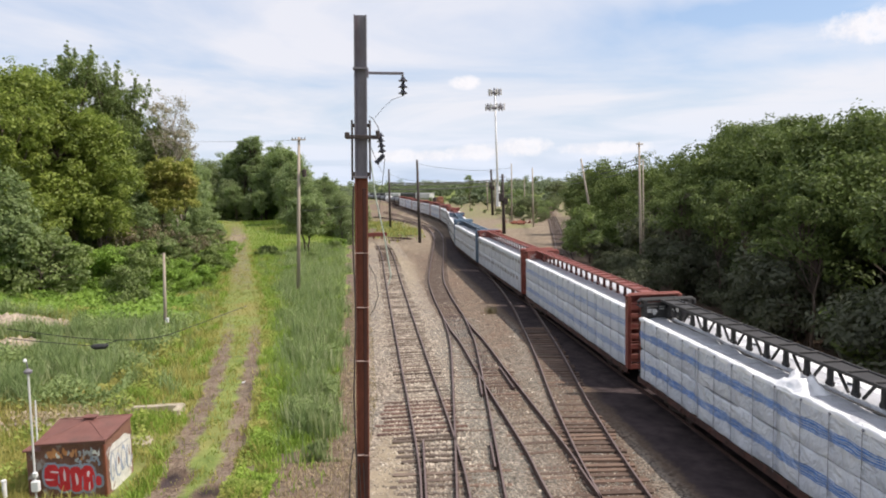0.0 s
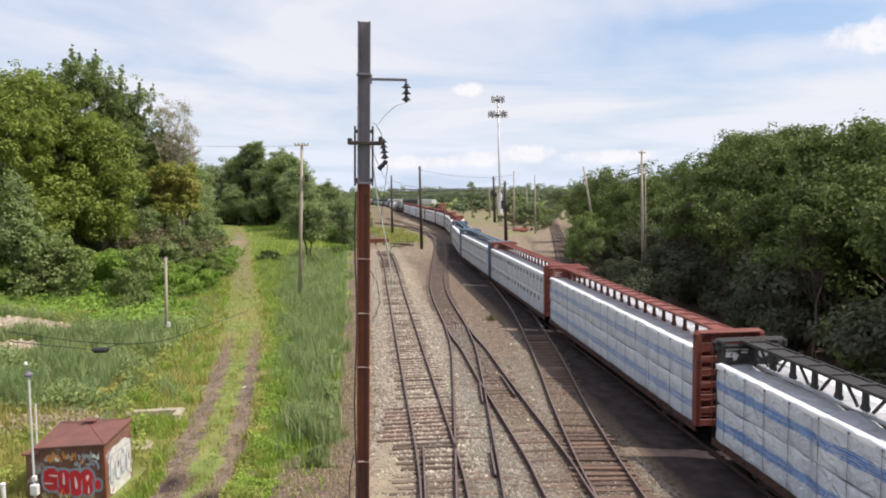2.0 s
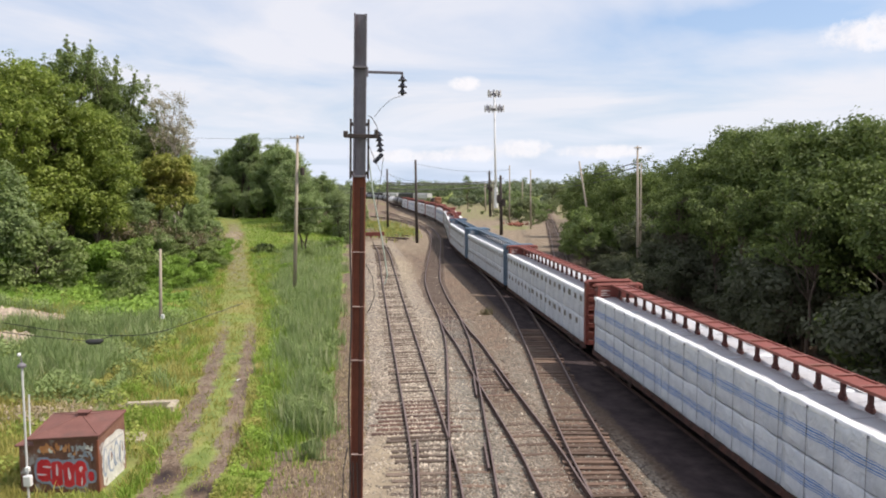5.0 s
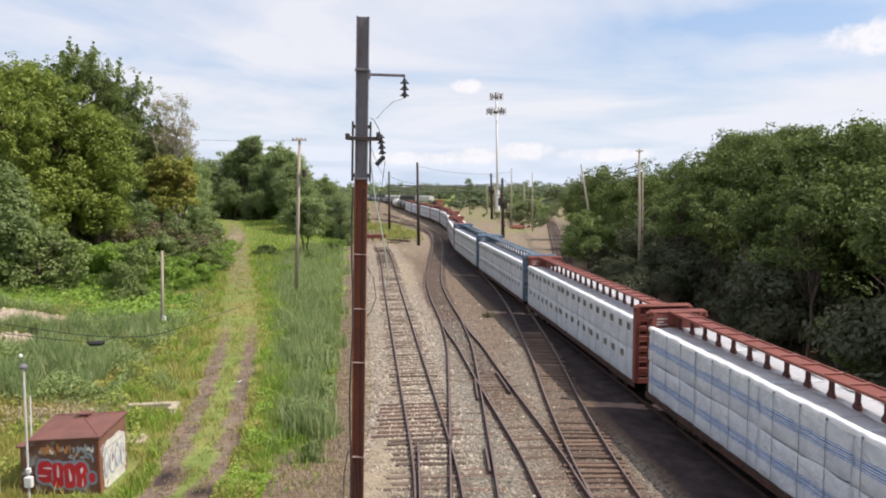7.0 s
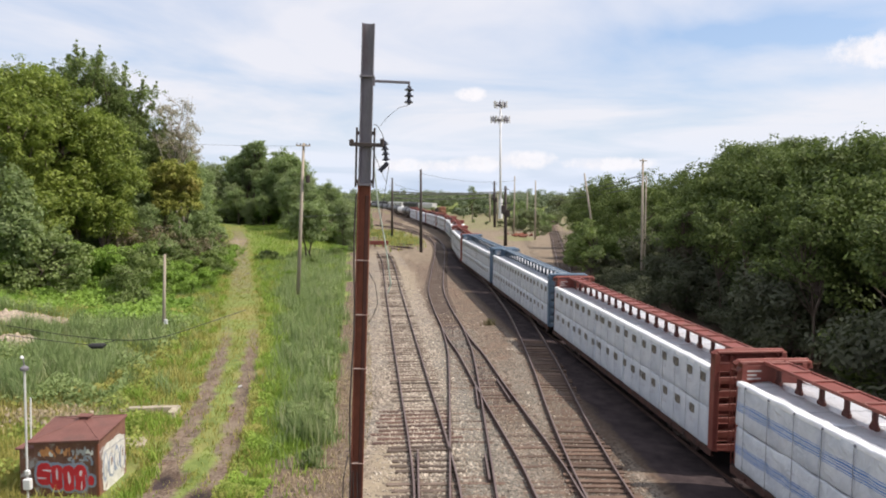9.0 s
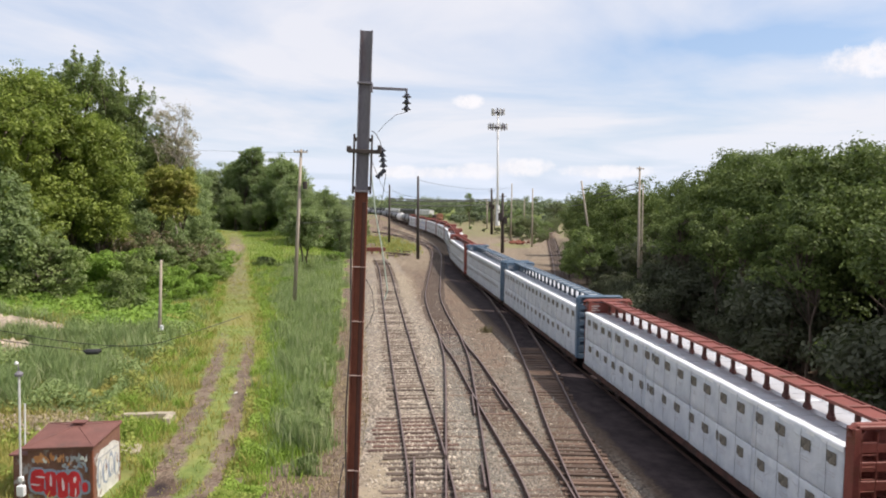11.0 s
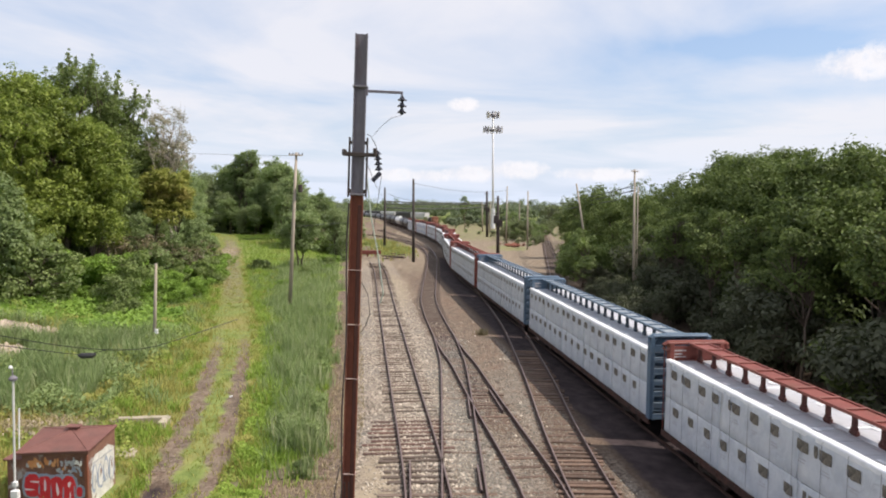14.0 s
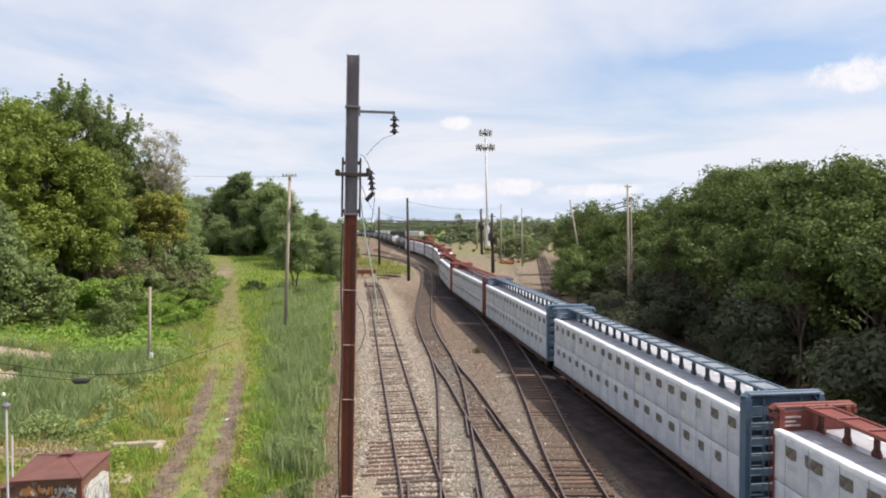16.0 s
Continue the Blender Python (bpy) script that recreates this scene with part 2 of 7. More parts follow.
M_SPRAYPINK = surf("spray_pale_pink", (0.72, 0.52, 0.55), (0.80, 0.66, 0.68), 3, 0.6, 0, 0)
M_SPRAYORANGE = surf("spray_orange", (0.45, 0.17, 0.05), (0.60, 0.30, 0.14), 3, 0.6, 0, 0)
M_SPRAYWHITE = surf("spray_white", (0.62, 0.61, 0.56), (0.76, 0.75, 0.70), 3, 0.65, 0, 0.1)
M_SPRAYOLD = surf("worn_spray_white", (0.44, 0.44, 0.40), (0.66, 0.65, 0.60), 3, 0.7, 0, 0.1, 30, (0.20, 0.13, 0.10), 2.4, (0.56, 0.66))
M_SPRAYGREY = surf("spray_grey", (0.28, 0.29, 0.30), (0.42, 0.43, 0.44), 3, 0.65, 0, 0)
M_BARK = surf("bark", (0.075, 0.055, 0.042), (0.16, 0.125, 0.10), 4, 0.9, 0, 0.6, 20, stretch=(2, 2, 0.4))
M_BARKPALE = surf("dead_branch", (0.30, 0.26, 0.21), (0.42, 0.38, 0.32), 4, 0.9, 0, 0.3, 20)
M_LEAF_L = leaf_mat("leaf_sunny", (0.070, 0.110, 0.020), (0.36, 0.430, 0.078), through_share=0.38)
M_LEAF_M = leaf_mat("leaf_mid", (0.110, 0.158, 0.054), (0.30, 0.37, 0.125), through_share=0.42)
M_LEAF_G = leaf_mat("leaf_green", (0.15, 0.21, 0.095), (0.36, 0.44, 0.19), through_share=0.48)
# Distance haze put into the leaf colour of trees beyond the lane.
M_LEAF_HAZE = leaf_mat("leaf_hazed_green", (0.16, 0.205, 0.105), (0.34, 0.395, 0.20), through_share=0.48)
M_LEAF_D = leaf_mat("leaf_dark", (0.042, 0.064, 0.028), (0.215, 0.275, 0.080), gloss=0.65, through_share=0.22, shine=0.2)
# Undergrowth leaves darkened: the thicket's shade is put into their colour.
M_LEAF_UNDER = leaf_mat("leaf_undergrowth_shade", (0.070, 0.076, 0.056), (0.146, 0.154, 0.102), gloss=0.8, through_share=0.15, shine=0.05)
M_LEAF_DRY = leaf_mat("leaf_yellowing", (0.20, 0.22, 0.04), (0.48, 0.48, 0.12), (0.44, 0.37, 0.11), through_share=0.45)
M_LEAF_PALE = leaf_mat("leaf_pale", (0.22, 0.19, 0.12), (0.42, 0.36, 0.25))
M_VINE = leaf_mat("vine_leaf", (0.11, 0.22, 0.030), (0.36, 0.53, 0.095), through_share=0.4)
M_REED = leaf_mat("reed_blade", (0.135, 0.205, 0.082), (0.44, 0.53, 0.25), gloss=0.6, through_share=0.45)
M_REEDTIP = leaf_mat("reed_tip", (0.30, 0.33, 0.17), (0.56, 0.60, 0.36), gloss=0.6, through_share=0.45)
M_REEDLEAF = leaf_mat("reed_leaf", (0.145, 0.215, 0.075), (0.40, 0.49, 0.21), gloss=0.6, through_share=0.4)
M_GRASS = leaf_mat("grass_blade", (0.19, 0.26, 0.05), (0.47, 0.525, 0.135), (0.46, 0.40, 0.13), gloss=0.6, through_share=0.45)
M_GRASSLUSH = leaf_mat("lush_grass_blade", (0.17, 0.275, 0.040), (0.43, 0.58, 0.105), gloss=0.6, through_share=0.45)
M_STRAW = leaf_mat("fallen_straw", (0.30, 0.23, 0.14), (0.52, 0.42, 0.28), gloss=0.7, through_share=0.2)
M_GRASSDRY = leaf_mat("dry_grass_blade", (0.33, 0.29, 0.08), (0.52, 0.46, 0.16), gloss=0.7, through_share=0.4)
M_SCRUB = leaf_mat("leaf_scrub", (0.115, 0.132, 0.075), (0.26, 0.285, 0.155), through_share=0.4)
M_TANGLE = leaf_mat("leaf_brown_tangle", (0.10, 0.075, 0.05), (0.24, 0.19, 0.11), through_share=0.25)
# Skyline leaves paled: haze is put into their colour.
M_FAR = leaf_mat("far_leaf_haze", (0.11, 0.14, 0.09), (0.21, 0.25, 0.15))


def wrap_mat(name, striped, loose=False, shaded_top=True):
    """White woven lumber wrap: wrinkled, a little shiny; on some loads with blue printed bands along it."""
    m = bpy.data.materials.new(name)
    m.use_nodes = True
    nt = m.node_tree
    b = nt.nodes["Principled BSDF"]
    co = nt.nodes.new("ShaderNodeTexCoord").outputs["Object"]
    n = N(nt, "ShaderNodeTexNoise", Scale=1.3, Detail=6.0, Roughness=0.6)
    w = N(nt, "ShaderNodeTexNoise", Scale=2.2, Detail=3.0, Roughness=0.5, Distortion=1.0)
    for q in (n, w):
        nt.links.new(co, q.inputs["Vector"])
    col = mix(nt, ramp(nt, n.outputs[0], 0.35, 0.68), (0.49, 0.53, 0.595), (0.66, 0.69, 0.735))
    if striped:
        sep = nt.nodes.new("ShaderNodeSeparateXYZ")
        nt.links.new(co, sep.inputs[0])
        sway = N(nt, "ShaderNodeTexNoise", Scale=0.9, Detail=2.0)
        nt.links.new(co, sway.inputs["Vector"])
        z = math_node(nt, "ADD", sep.outputs[2], math_node(nt, "MULTIPLY", math_node(nt, "SUBTRACT", sway.outputs[0], 0.5), 0.30 if loose else 0.14))
        mp = nt.nodes.new("ShaderNodeMapping")
        mp.inputs["Scale"].default_value = (1, 2.2, 24)
        nt.links.new(co, mp.inputs[0])
        dash = N(nt, "ShaderNodeTexNoise", Scale=1.0, Detail=3.0)
        nt.links.new(mp.outputs[0], dash.inputs["Vector"])
        broken = ramp(nt, dash.outputs[0], 0.30, 0.52, (0.45, 0.45, 0.45, 1))
        band = None
        for z0, half in ((0.545, 0.013), (0.615, 0.021), (0.69, 0.014), (0.765, 0.023), (0.84, 0.013)):
            d = math_node(nt, "MULTIPLY", math_node(nt, "SUBTRACT", 1.0, math_node(nt, "DIVIDE", math_node(nt, "ABSOLUTE", math_node(nt, "SUBTRACT", z, z0)), half * (2.1 if loose else 1.35)), clamp=True), 2.0, clamp=True)
            band = d if band is None else math_node(nt, "MAXIMUM", band, d)
        band = math_node(nt, "MULTIPLY", band, broken)
        col = mix(nt, math_node(nt, "MULTIPLY", band, 0.95), col, (0.016, 0.15, 0.47) if loose else (0.018, 0.16, 0.49))
    # Whiter copy of the wrap: the sunlit top edge is put into its colour.
    if not shaded_top:
        col = mix(nt, ramp(nt, n.outputs[0], 0.35, 0.68), (0.70, 0.72, 0.75), (0.82, 0.83, 0.84))
    else:
        # Upward faces greyed: shade on the load tops is put into the colour.
        up = nt.nodes.new("ShaderNodeSeparateXYZ")
        nt.links.new(nt.nodes.new("ShaderNodeNewGeometry").outputs["Normal"], up.inputs[0])
        lay = math_node(nt, "MULTIPLY", ramp(nt, up.outputs[2], 0.75, 0.96), ramp(nt, n.outputs[0], 0.25, 0.5, (0.75, 0.75, 0.75, 1)))
        col = mix(nt, lay, col, (0.45, 0.465, 0.50))
    nt.links.new(col, b.inputs["Base Color"])
    b.inputs["Roughness"].default_value = 0.42
    bp = N(nt, "ShaderNodeBump", Strength=1.0 if loose else 0.8 if striped else 0.55, Distance=0.16 if loose else 0.11)
    nt.links.new(w.outputs[0], bp.inputs["Height"])
    nt.links.new(bp.outputs[0], b.inputs["Normal"])
    return m


M_WRAP = wrap_mat("white_wrap", False)
M_WRAPBLUE = wrap_mat("white_wrap_blue_bands", True)
M_FOLD = wrap_mat("sunlit_white_wrap", False, shaded_top=False)
M_WRAPLOOSE = wrap_mat("loose_wrap_blue_bands", True, True)


# ---- mesh helpers ----
class Mesh:
    def __init__(self):
        self.v, self.f = [], []

    def add(self, vs, fs):
        k = len(self.v)
        self.v += [tuple(p) for p in vs]
        self.f += [tuple(i + k for i in q) for q in fs]

    def box(self, c, s, ch=0.01, rot=0.0, m=None):
        """A box with chamfered edges."""
        hx, hy, hz = s[0] / 2, s[1] / 2, s[2] / 2
        ch = min(ch, hx * 0.6, hy * 0.6, hz * 0.6)
        vs, idx = [], {}
        for sx in (-1, 1):
            for sy in (-1, 1):
                for sz in (-1, 1):
                    for a in range(3):
                        p = [sx * (hx - ch), sy * (hy - ch), sz * (hz - ch)]
                        p[a] = (sx * hx, sy * hy, sz * hz)[a]
                        idx[sx, sy, sz, a] = len(vs)
                        vs.append(p)
        fs = []
        for a in range(3):
            b, c2 = (a + 1) % 3, (a + 2) % 3
            for s1 in (-1, 1):
                q = []
                for u, w in ((-1, -1), (1, -1), (1, 1), (-1, 1)):
                    k = [0, 0, 0]
                    k[a], k[b], k[c2] = s1, u, w
                    q.append(idx[(*k, a)])
                fs.append(q if s1 > 0 else q[::-1])
            for u in (-1, 1):
                for w in (-1, 1):
                    k1, k2 = [0, 0, 0], [0, 0, 0]
                    k1[a], k2[a] = -1, 1
                    k1[b] = k2[b] = u
                    k1[c2] = k2[c2] = w
                    q = [idx[(*k1, b)], idx[(*k2, b)], idx[(*k2, c2)], idx[(*k1, c2)]]
                    fs.append(q if u * w > 0 else q[::-1])
        for sx in (-1, 1):
            for sy in (-1, 1):
                for sz in (-1, 1):
                    q = [idx[sx, sy, sz, a] for a in range(3)]
                    fs.append(q if sx * sy * sz > 0 else q[::-1])
        t = Matrix.Translation(c) @ Matrix.Rotation(rot, 4, "Z")
        if m is not None:
            t = Matrix.Translation(c) @ m
        self.add([t @ Vector(p) for p in vs], fs)
        return self

    def tube(self, pts, r, n=8, cap=True):
        """A round tube along points; r is one radius or one for each point."""
        pts = [Vector(p) for p in pts]
        rs = r if isinstance(r, (list, tuple)) else [r] * len(pts)
        vs, fs = [], []
        for i, p in enumerate(pts):
            d = (pts[min(i + 1, len(pts) - 1)] - pts[max(i - 1, 0)]).normalized()
            u = d.orthogonal().normalized() if abs(d.z) > 0.9 else d.cross(Vector((0, 0, 1))).normalized()
            w = d.cross(u)
            for k in range(n):
                a = 2 * math.pi * k / n
                vs.append(p + (u * math.cos(a) + w * math.sin(a)) * rs[i])
        for i in range(len(pts) - 1):
            for k in range(n):
                k2 = (k + 1) % n
                fs.append((i * n + k, (i + 1) * n + k, (i + 1) * n + k2, i * n + k2))
        if cap:
            fs.append(tuple(range(n))), fs.append(tuple(range((len(pts) - 1) * n, len(pts) * n))[::-1])
        self.add(vs, fs)
        return self

    def lathe(self, prof, c=(0, 0, 0), n=16, axis="Z"):
        """prof: pairs of radius and height, turned round an axis."""
        vs, fs = [], []
        for r, z in prof:
            for k in range(n):
                a = 2 * math.pi * k / n
                p = (r * math.cos(a), r * math.sin(a), z)
                vs.append(Vector(c) + Vector(p if axis == "Z" else (p[2], p[0], p[1]) if axis == "X" else (p[1], p[2], p[0])))
        for i in range(len(prof) - 1):
            for k in range(n):
                k2 = (k + 1) % n
                fs.append((i * n + k, i * n + k2, (i + 1) * n + k2, (i + 1) * n + k))
        self.add(vs, fs)
        return self

    def data(self, name, mats, smooth=False):
        me = bpy.data.meshes.new(name)
        me.from_pydata(self.v, [], self.f)
        for m in mats if isinstance(mats, (list, tuple)) else [mats]:
            me.materials.append(m)
        if smooth:
            me.polygons.foreach_set("use_smooth", [True] * len(me.polygons))
        me.update()
        return me


def part(name, ms, material, parent=None, label="", smooth=False, at=None):
    ob = new(name, ms if isinstance(ms, bpy.types.Mesh) else ms.data(name, material, smooth))
    if parent is not None:
        ob.parent = parent
    if at is not None:
        ob.matrix_basis = at
    if label:
        ob["label"] = label
    return ob


def bulk(name, v, f, mat):
    """A mesh from arrays of points and of equal-sided faces."""
    me = bpy.data.meshes.new(name)
    v, f = np.asarray(v, np.float32), np.asarray(f, np.int32)
    me.vertices.add(len(v))
    me.vertices.foreach_set("co", v.ravel())
    k = f.shape[1]
    me.loops.add(f.size)
    me.loops.foreach_set("vertex_index", f.ravel())
    me.polygons.add(len(f))
    me.polygons.foreach_set("loop_start", np.arange(0, f.size, k, dtype=np.int32))
    me.update(calc_edges=True)
    me.materials.append(mat)
    return me


def spline(pts, step):
    """A smooth line through points, resampled at even steps: an array of points."""
    p = np.array(pts, float)
    p = np.vstack([2 * p[0] - p[1], p, 2 * p[-1] - p[-2]])
    out = []
    for i in range(1, len(p) - 2):
        a, b, c, d = p[i - 1:i + 3]
        for t in np.linspace(0, 1, 24, endpoint=False):
            out.append(0.5 * (2 * b + (c - a) * t + (2 * a - 5 * b + 4 * c - d) * t * t + (3 * b - a - 3 * c + d) * t ** 3))
    out.append(p[-2])
    out = np.array(out)
    s = np.r_[0, np.cumsum(np.linalg.norm(np.diff(out, axis=0), axis=1))]
    q = np.arange(0, s[-1], step)
    return np.stack([np.interp(q, s, out[:, k]) for k in range(out.shape[1])], 1)


def line_dist(px, py, line):
    """Least distance from many points to a polyline."""
    best = np.full(px.shape, 1e9)
    for (ax, ay), (bx, by) in zip(line[:-1], line[1:]):
        dx, dy = bx - ax, by - ay
        t = np.clip(((px - ax) * dx + (py - ay) * dy) / (dx * dx + dy * dy + 1e-9), 0, 1)
        best = np.minimum(best, np.hypot(px - ax - t * dx, py - ay - t * dy))
    return best


# ---- plan: centre lines, metres ----
TRACK_1 = [(3.4, -60), (1.0, 4), (0.0, 20), (-0.4, 26.3), (-1.7, 38.9), (-2.85, 50), (-5.2, 73), (-8.2, 103), (-11.2, 126)]
TRACK_2 = [(12.0, -60), (5.6, 6), (4.0, 22), (3.65, 26.4), (2.85, 33.5), (2.35, 38), (1.65, 44.8), (0.95, 50), (0.0, 60), (-0.6, 68), (-0.95, 76), (-0.98, 90), (-0.95, 120), (-1.3, 140), (-3.4, 165), (-8, 195), (-14, 225), (-22, 262), (-31, 300), (-44, 345), (-62, 390), (-90, 440)]
TRACK_3 = [(0.6, -60), (0.9, 4), (1.0, 22), (1.03, 30), (1.05, 38.5), (0.98, 45.8), (0.55, 54)]
TRACK_4 = [(7.2, -60), (5.9, 4), (5.55, 22), (5.5, 27), (5.6, 33), (5.85, 40), (6.0, 47), (6.1, 60), (5.6, 75), (4.4, 95)]
TRACK_5 = [(-1.0, 128), (-2.2, 150), (-6.3, 176), (-13.3, 202), (-24, 226), (-45, 262)]
TRACK_6 = [(11.5, 60), (14.3, 85), (18, 112), (27, 180), (38, 262), (56, 390)]
TRAIN = [(20.9, -66), (13.94, 0), (11.69, 21), (10.24, 35), (8.85, 48.6), (7.45, 62), (5.12, 84), (3.7, 98), (2.8, 112), (2.4, 128), (2.3, 148), (1.5, 168),
         (-0.4, 190), (-3.2, 212), (-7.5, 240), (-11.5, 268), (-16.3, 300), (-26, 350), (-42, 410), (-64, 468), (-95, 530), (-150, 620)]
TRAIN_Z = -0.25
LANE = [(-8.0, 15), (-8.8, 24.4), (-9.6, 28.7), (-10.7, 34.3), (-13.2, 45.5), (-15.8, 55.7), (-21.4, 75.7), (-30, 106), (-38.6, 136), (-46.5, 160), (-59, 195)]


def wobble(y):
    """Sideways wandering of the grass edge along the siding."""
    return 0.50 * np.sin(y * 0.47) + 0.34 * np.sin(y * 1.13 + 1.0) + 0.22 * np.sin(y * 2.71 + 2.2)


def smooth01(a, b, x):
    t = np.clip((x - a) / (b - a), 0, 1)
    return t * t * (3 - 2 * t)


def height(x, y):
    """Height of the ground."""
    x, y = np.asarray(x, float), np.asarray(y, float)
    left = -8.5 - 0.24 * np.maximum(y - 24, 0)
    rise = smooth01(5, 34, left - x) * 4.0 * smooth01(24, 60, y) * (1 - smooth01(300, 600, y))
    right = 0.8 * smooth01(17, 30, x - np.maximum(0, y - 75) * 0.14) * (1 - smooth01(300, 600, y))
    dip = -0.22 * np.exp(-((x - np.interp(y, [p[1] for p in TRAIN], [p[0] for p in TRAIN])) / 2.6) ** 2) * (y < 500)
    und = 0.10 * np.sin(x * 0.31 + y * 0.17) * np.sin(y * 0.23 - x * 0.11) * smooth01(6, 12, -x)
    far_bank = 2.3 * smooth01(112, 165, y) * smooth01(20, 30, -x) * (1 - smooth01(300, 600, y))
    pit = -0.20 * np.exp(-(((x + 9.7) / 0.6) ** 2 + ((y - 24.7) / 0.6) ** 2)) - 0.12 * np.exp(-(((x + 8.1) / 0.6) ** 2 + ((y - 23.4) / 0.6) ** 2))
    return -0.19 + rise + right + dip + und + far_bank + pit


# ---- ground: one sheet to the horizon ----
def ground_material():
    m = bpy.data.materials.new("ground_cover")
    m.use_nodes = True
    nt = m.node_tree
    b = nt.nodes["Principled BSDF"]
    co = nt.nodes.new("ShaderNodeTexCoord").outputs["Object"]
    at = nt.nodes.new("ShaderNodeAttribute")
    at.attribute_name = "cover"
    sep = nt.nodes.new("ShaderNodeSeparateColor")
    nt.links.new(at.outputs["Color"], sep.inputs[0])

    def noise_tex(scale, detail=5.0, rough=0.6):
        n = N(nt, "ShaderNodeTexNoise", Scale=scale, Detail=detail, Roughness=rough)
        nt.links.new(co, n.inputs["Vector"])
        return n.outputs[0]
    big, mid, fine = noise_tex(0.22), noise_tex(1.4), noise_tex(11.0)
    vor = N(nt, "ShaderNodeTexVoronoi", Scale=10.5)
    nt.links.new(co, vor.inputs["Vector"])
    bw = nt.nodes.new("ShaderNodeRGBToBW")
    nt.links.new(vor.outputs["Color"], bw.inputs[0])
    dirt = mix(nt, ramp(nt, mid, 0.35, 0.65), (0.084, 0.060, 0.044), (0.165, 0.122, 0.090))
    dirt = mix(nt, ramp(nt, fine, 0.55, 0.75), dirt, (0.22, 0.185, 0.145))
    dirt = mix(nt, math_node(nt, "MULTIPLY", ramp(nt, noise_tex(0.6), 0.46, 0.66), 0.8), dirt, (0.150, 0.084, 0.056))
    stone = mix(nt, ramp(nt, bw.outputs[0], 0.15, 0.85), (0.034, 0.026, 0.021), (0.42, 0.355, 0.285))
    dirt = mix(nt, 0.46, dirt, mix(nt, ramp(nt, bw.outputs[0], 0.2, 0.85), (0.028, 0.021, 0.017), (0.32, 0.262, 0.208)))
    grey = nt.nodes.new("ShaderNodeAttribute")
    grey.attribute_name = "grey"
    stone = mix(nt, math_node(nt, "MULTIPLY", math_node(nt, "MULTIPLY", grey.outputs["Fac"], 0.75), ramp(nt, noise_tex(0.55), 0.36, 0.58)), stone, mix(nt, ramp(nt, bw.outputs[0], 0.15, 0.85), (0.036, 0.034, 0.028), (0.235, 0.23, 0.195)))
    stone = mix(nt, ramp(nt, big, 0.42, 0.62), stone, mix(nt, 0.5, stone, (0.17, 0.165, 0.15)))
    bed_and_shade = mix(nt, ramp(nt, mid, 0.35, 0.65), (0.064, 0.043, 0.032), (0.132, 0.090, 0.064))
    bed_and_shade = mix(nt, 0.25, bed_and_shade, mix(nt, ramp(nt, bw.outputs[0], 0.2, 0.85), (0.030, 0.022, 0.017), (0.26, 0.205, 0.155)))
    bed_and_shade = mix(nt, ramp(nt, fine, 0.5, 0.72), bed_and_shade, (0.17, 0.135, 0.104))
    turf = mix(nt, ramp(nt, mid, 0.35, 0.65), (0.105, 0.150, 0.040), (0.215, 0.255, 0.078))
    turf = mix(nt, ramp(nt, big, 0.50, 0.66), turf, (0.22, 0.20, 0.075))

    def weight(sock, width=0.5):
        v = math_node(nt, "ADD", sock, math_node(nt, "MULTIPLY", math_node(nt, "SUBTRACT", mix_noise, 0.5), 1.1))
        return ramp(nt, v, 0.5 - width * 0.35, 0.5 + width * 0.35)
    mix_noise = math_node(nt, "ADD", math_node(nt, "MULTIPLY", mid, 0.6), math_node(nt, "MULTIPLY", fine, 0.4))
    col = mix(nt, weight(sep.outputs[0]), dirt, stone)
    col = mix(nt, weight(at.outputs["Alpha"]), col, mix(nt, ramp(nt, mid, 0.3, 0.7), (0.20, 0.165, 0.12), (0.32, 0.27, 0.195)))
    col = mix(nt, weight(sep.outputs[2]), col, bed_and_shade)
    # Near-black colour for the train's painted shade and the lane's dark spots.
    shade_and_spots = math_node(nt, "ADD", math_node(nt, "MULTIPLY", sep.outputs[2], 0.5), math_node(nt, "MULTIPLY", math_node(nt, "SUBTRACT", mix_noise, 0.5), 0.9))
    col = mix(nt, ramp(nt, shade_and_spots, 0.36, 0.56), col, mix(nt, ramp(nt, mid, 0.35, 0.65), (0.026, 0.020, 0.021), (0.060, 0.045, 0.046)))
    col = mix(nt, weight(sep.outputs[1], 0.35), col, turf)
    nt.links.new(col, b.inputs["Base Color"])
    b.inputs["Roughness"].default_value = 0.95
    b.inputs["Specular IOR Level"].default_value = 0.15
    bp = N(nt, "ShaderNodeBump", Strength=0.7, Distance=0.05)
    nt.links.new(math_node(nt, "ADD", fine, math_node(nt, "MULTIPLY", bw.outputs[0], 0.6)), bp.inputs["Height"])
    nt.links.new(bp.outputs[0], b.inputs["Normal"])
    return m


def grow(a, b, step, far):
    mid = np.arange(a, b + step, step)
    out, d = [], step
    while sum(out) < far:
        d *= 1.28
        out.append(d)
    c = np.cumsum(out)
    return np.r_[(a - c)[::-1], mid, mid[-1] + c]


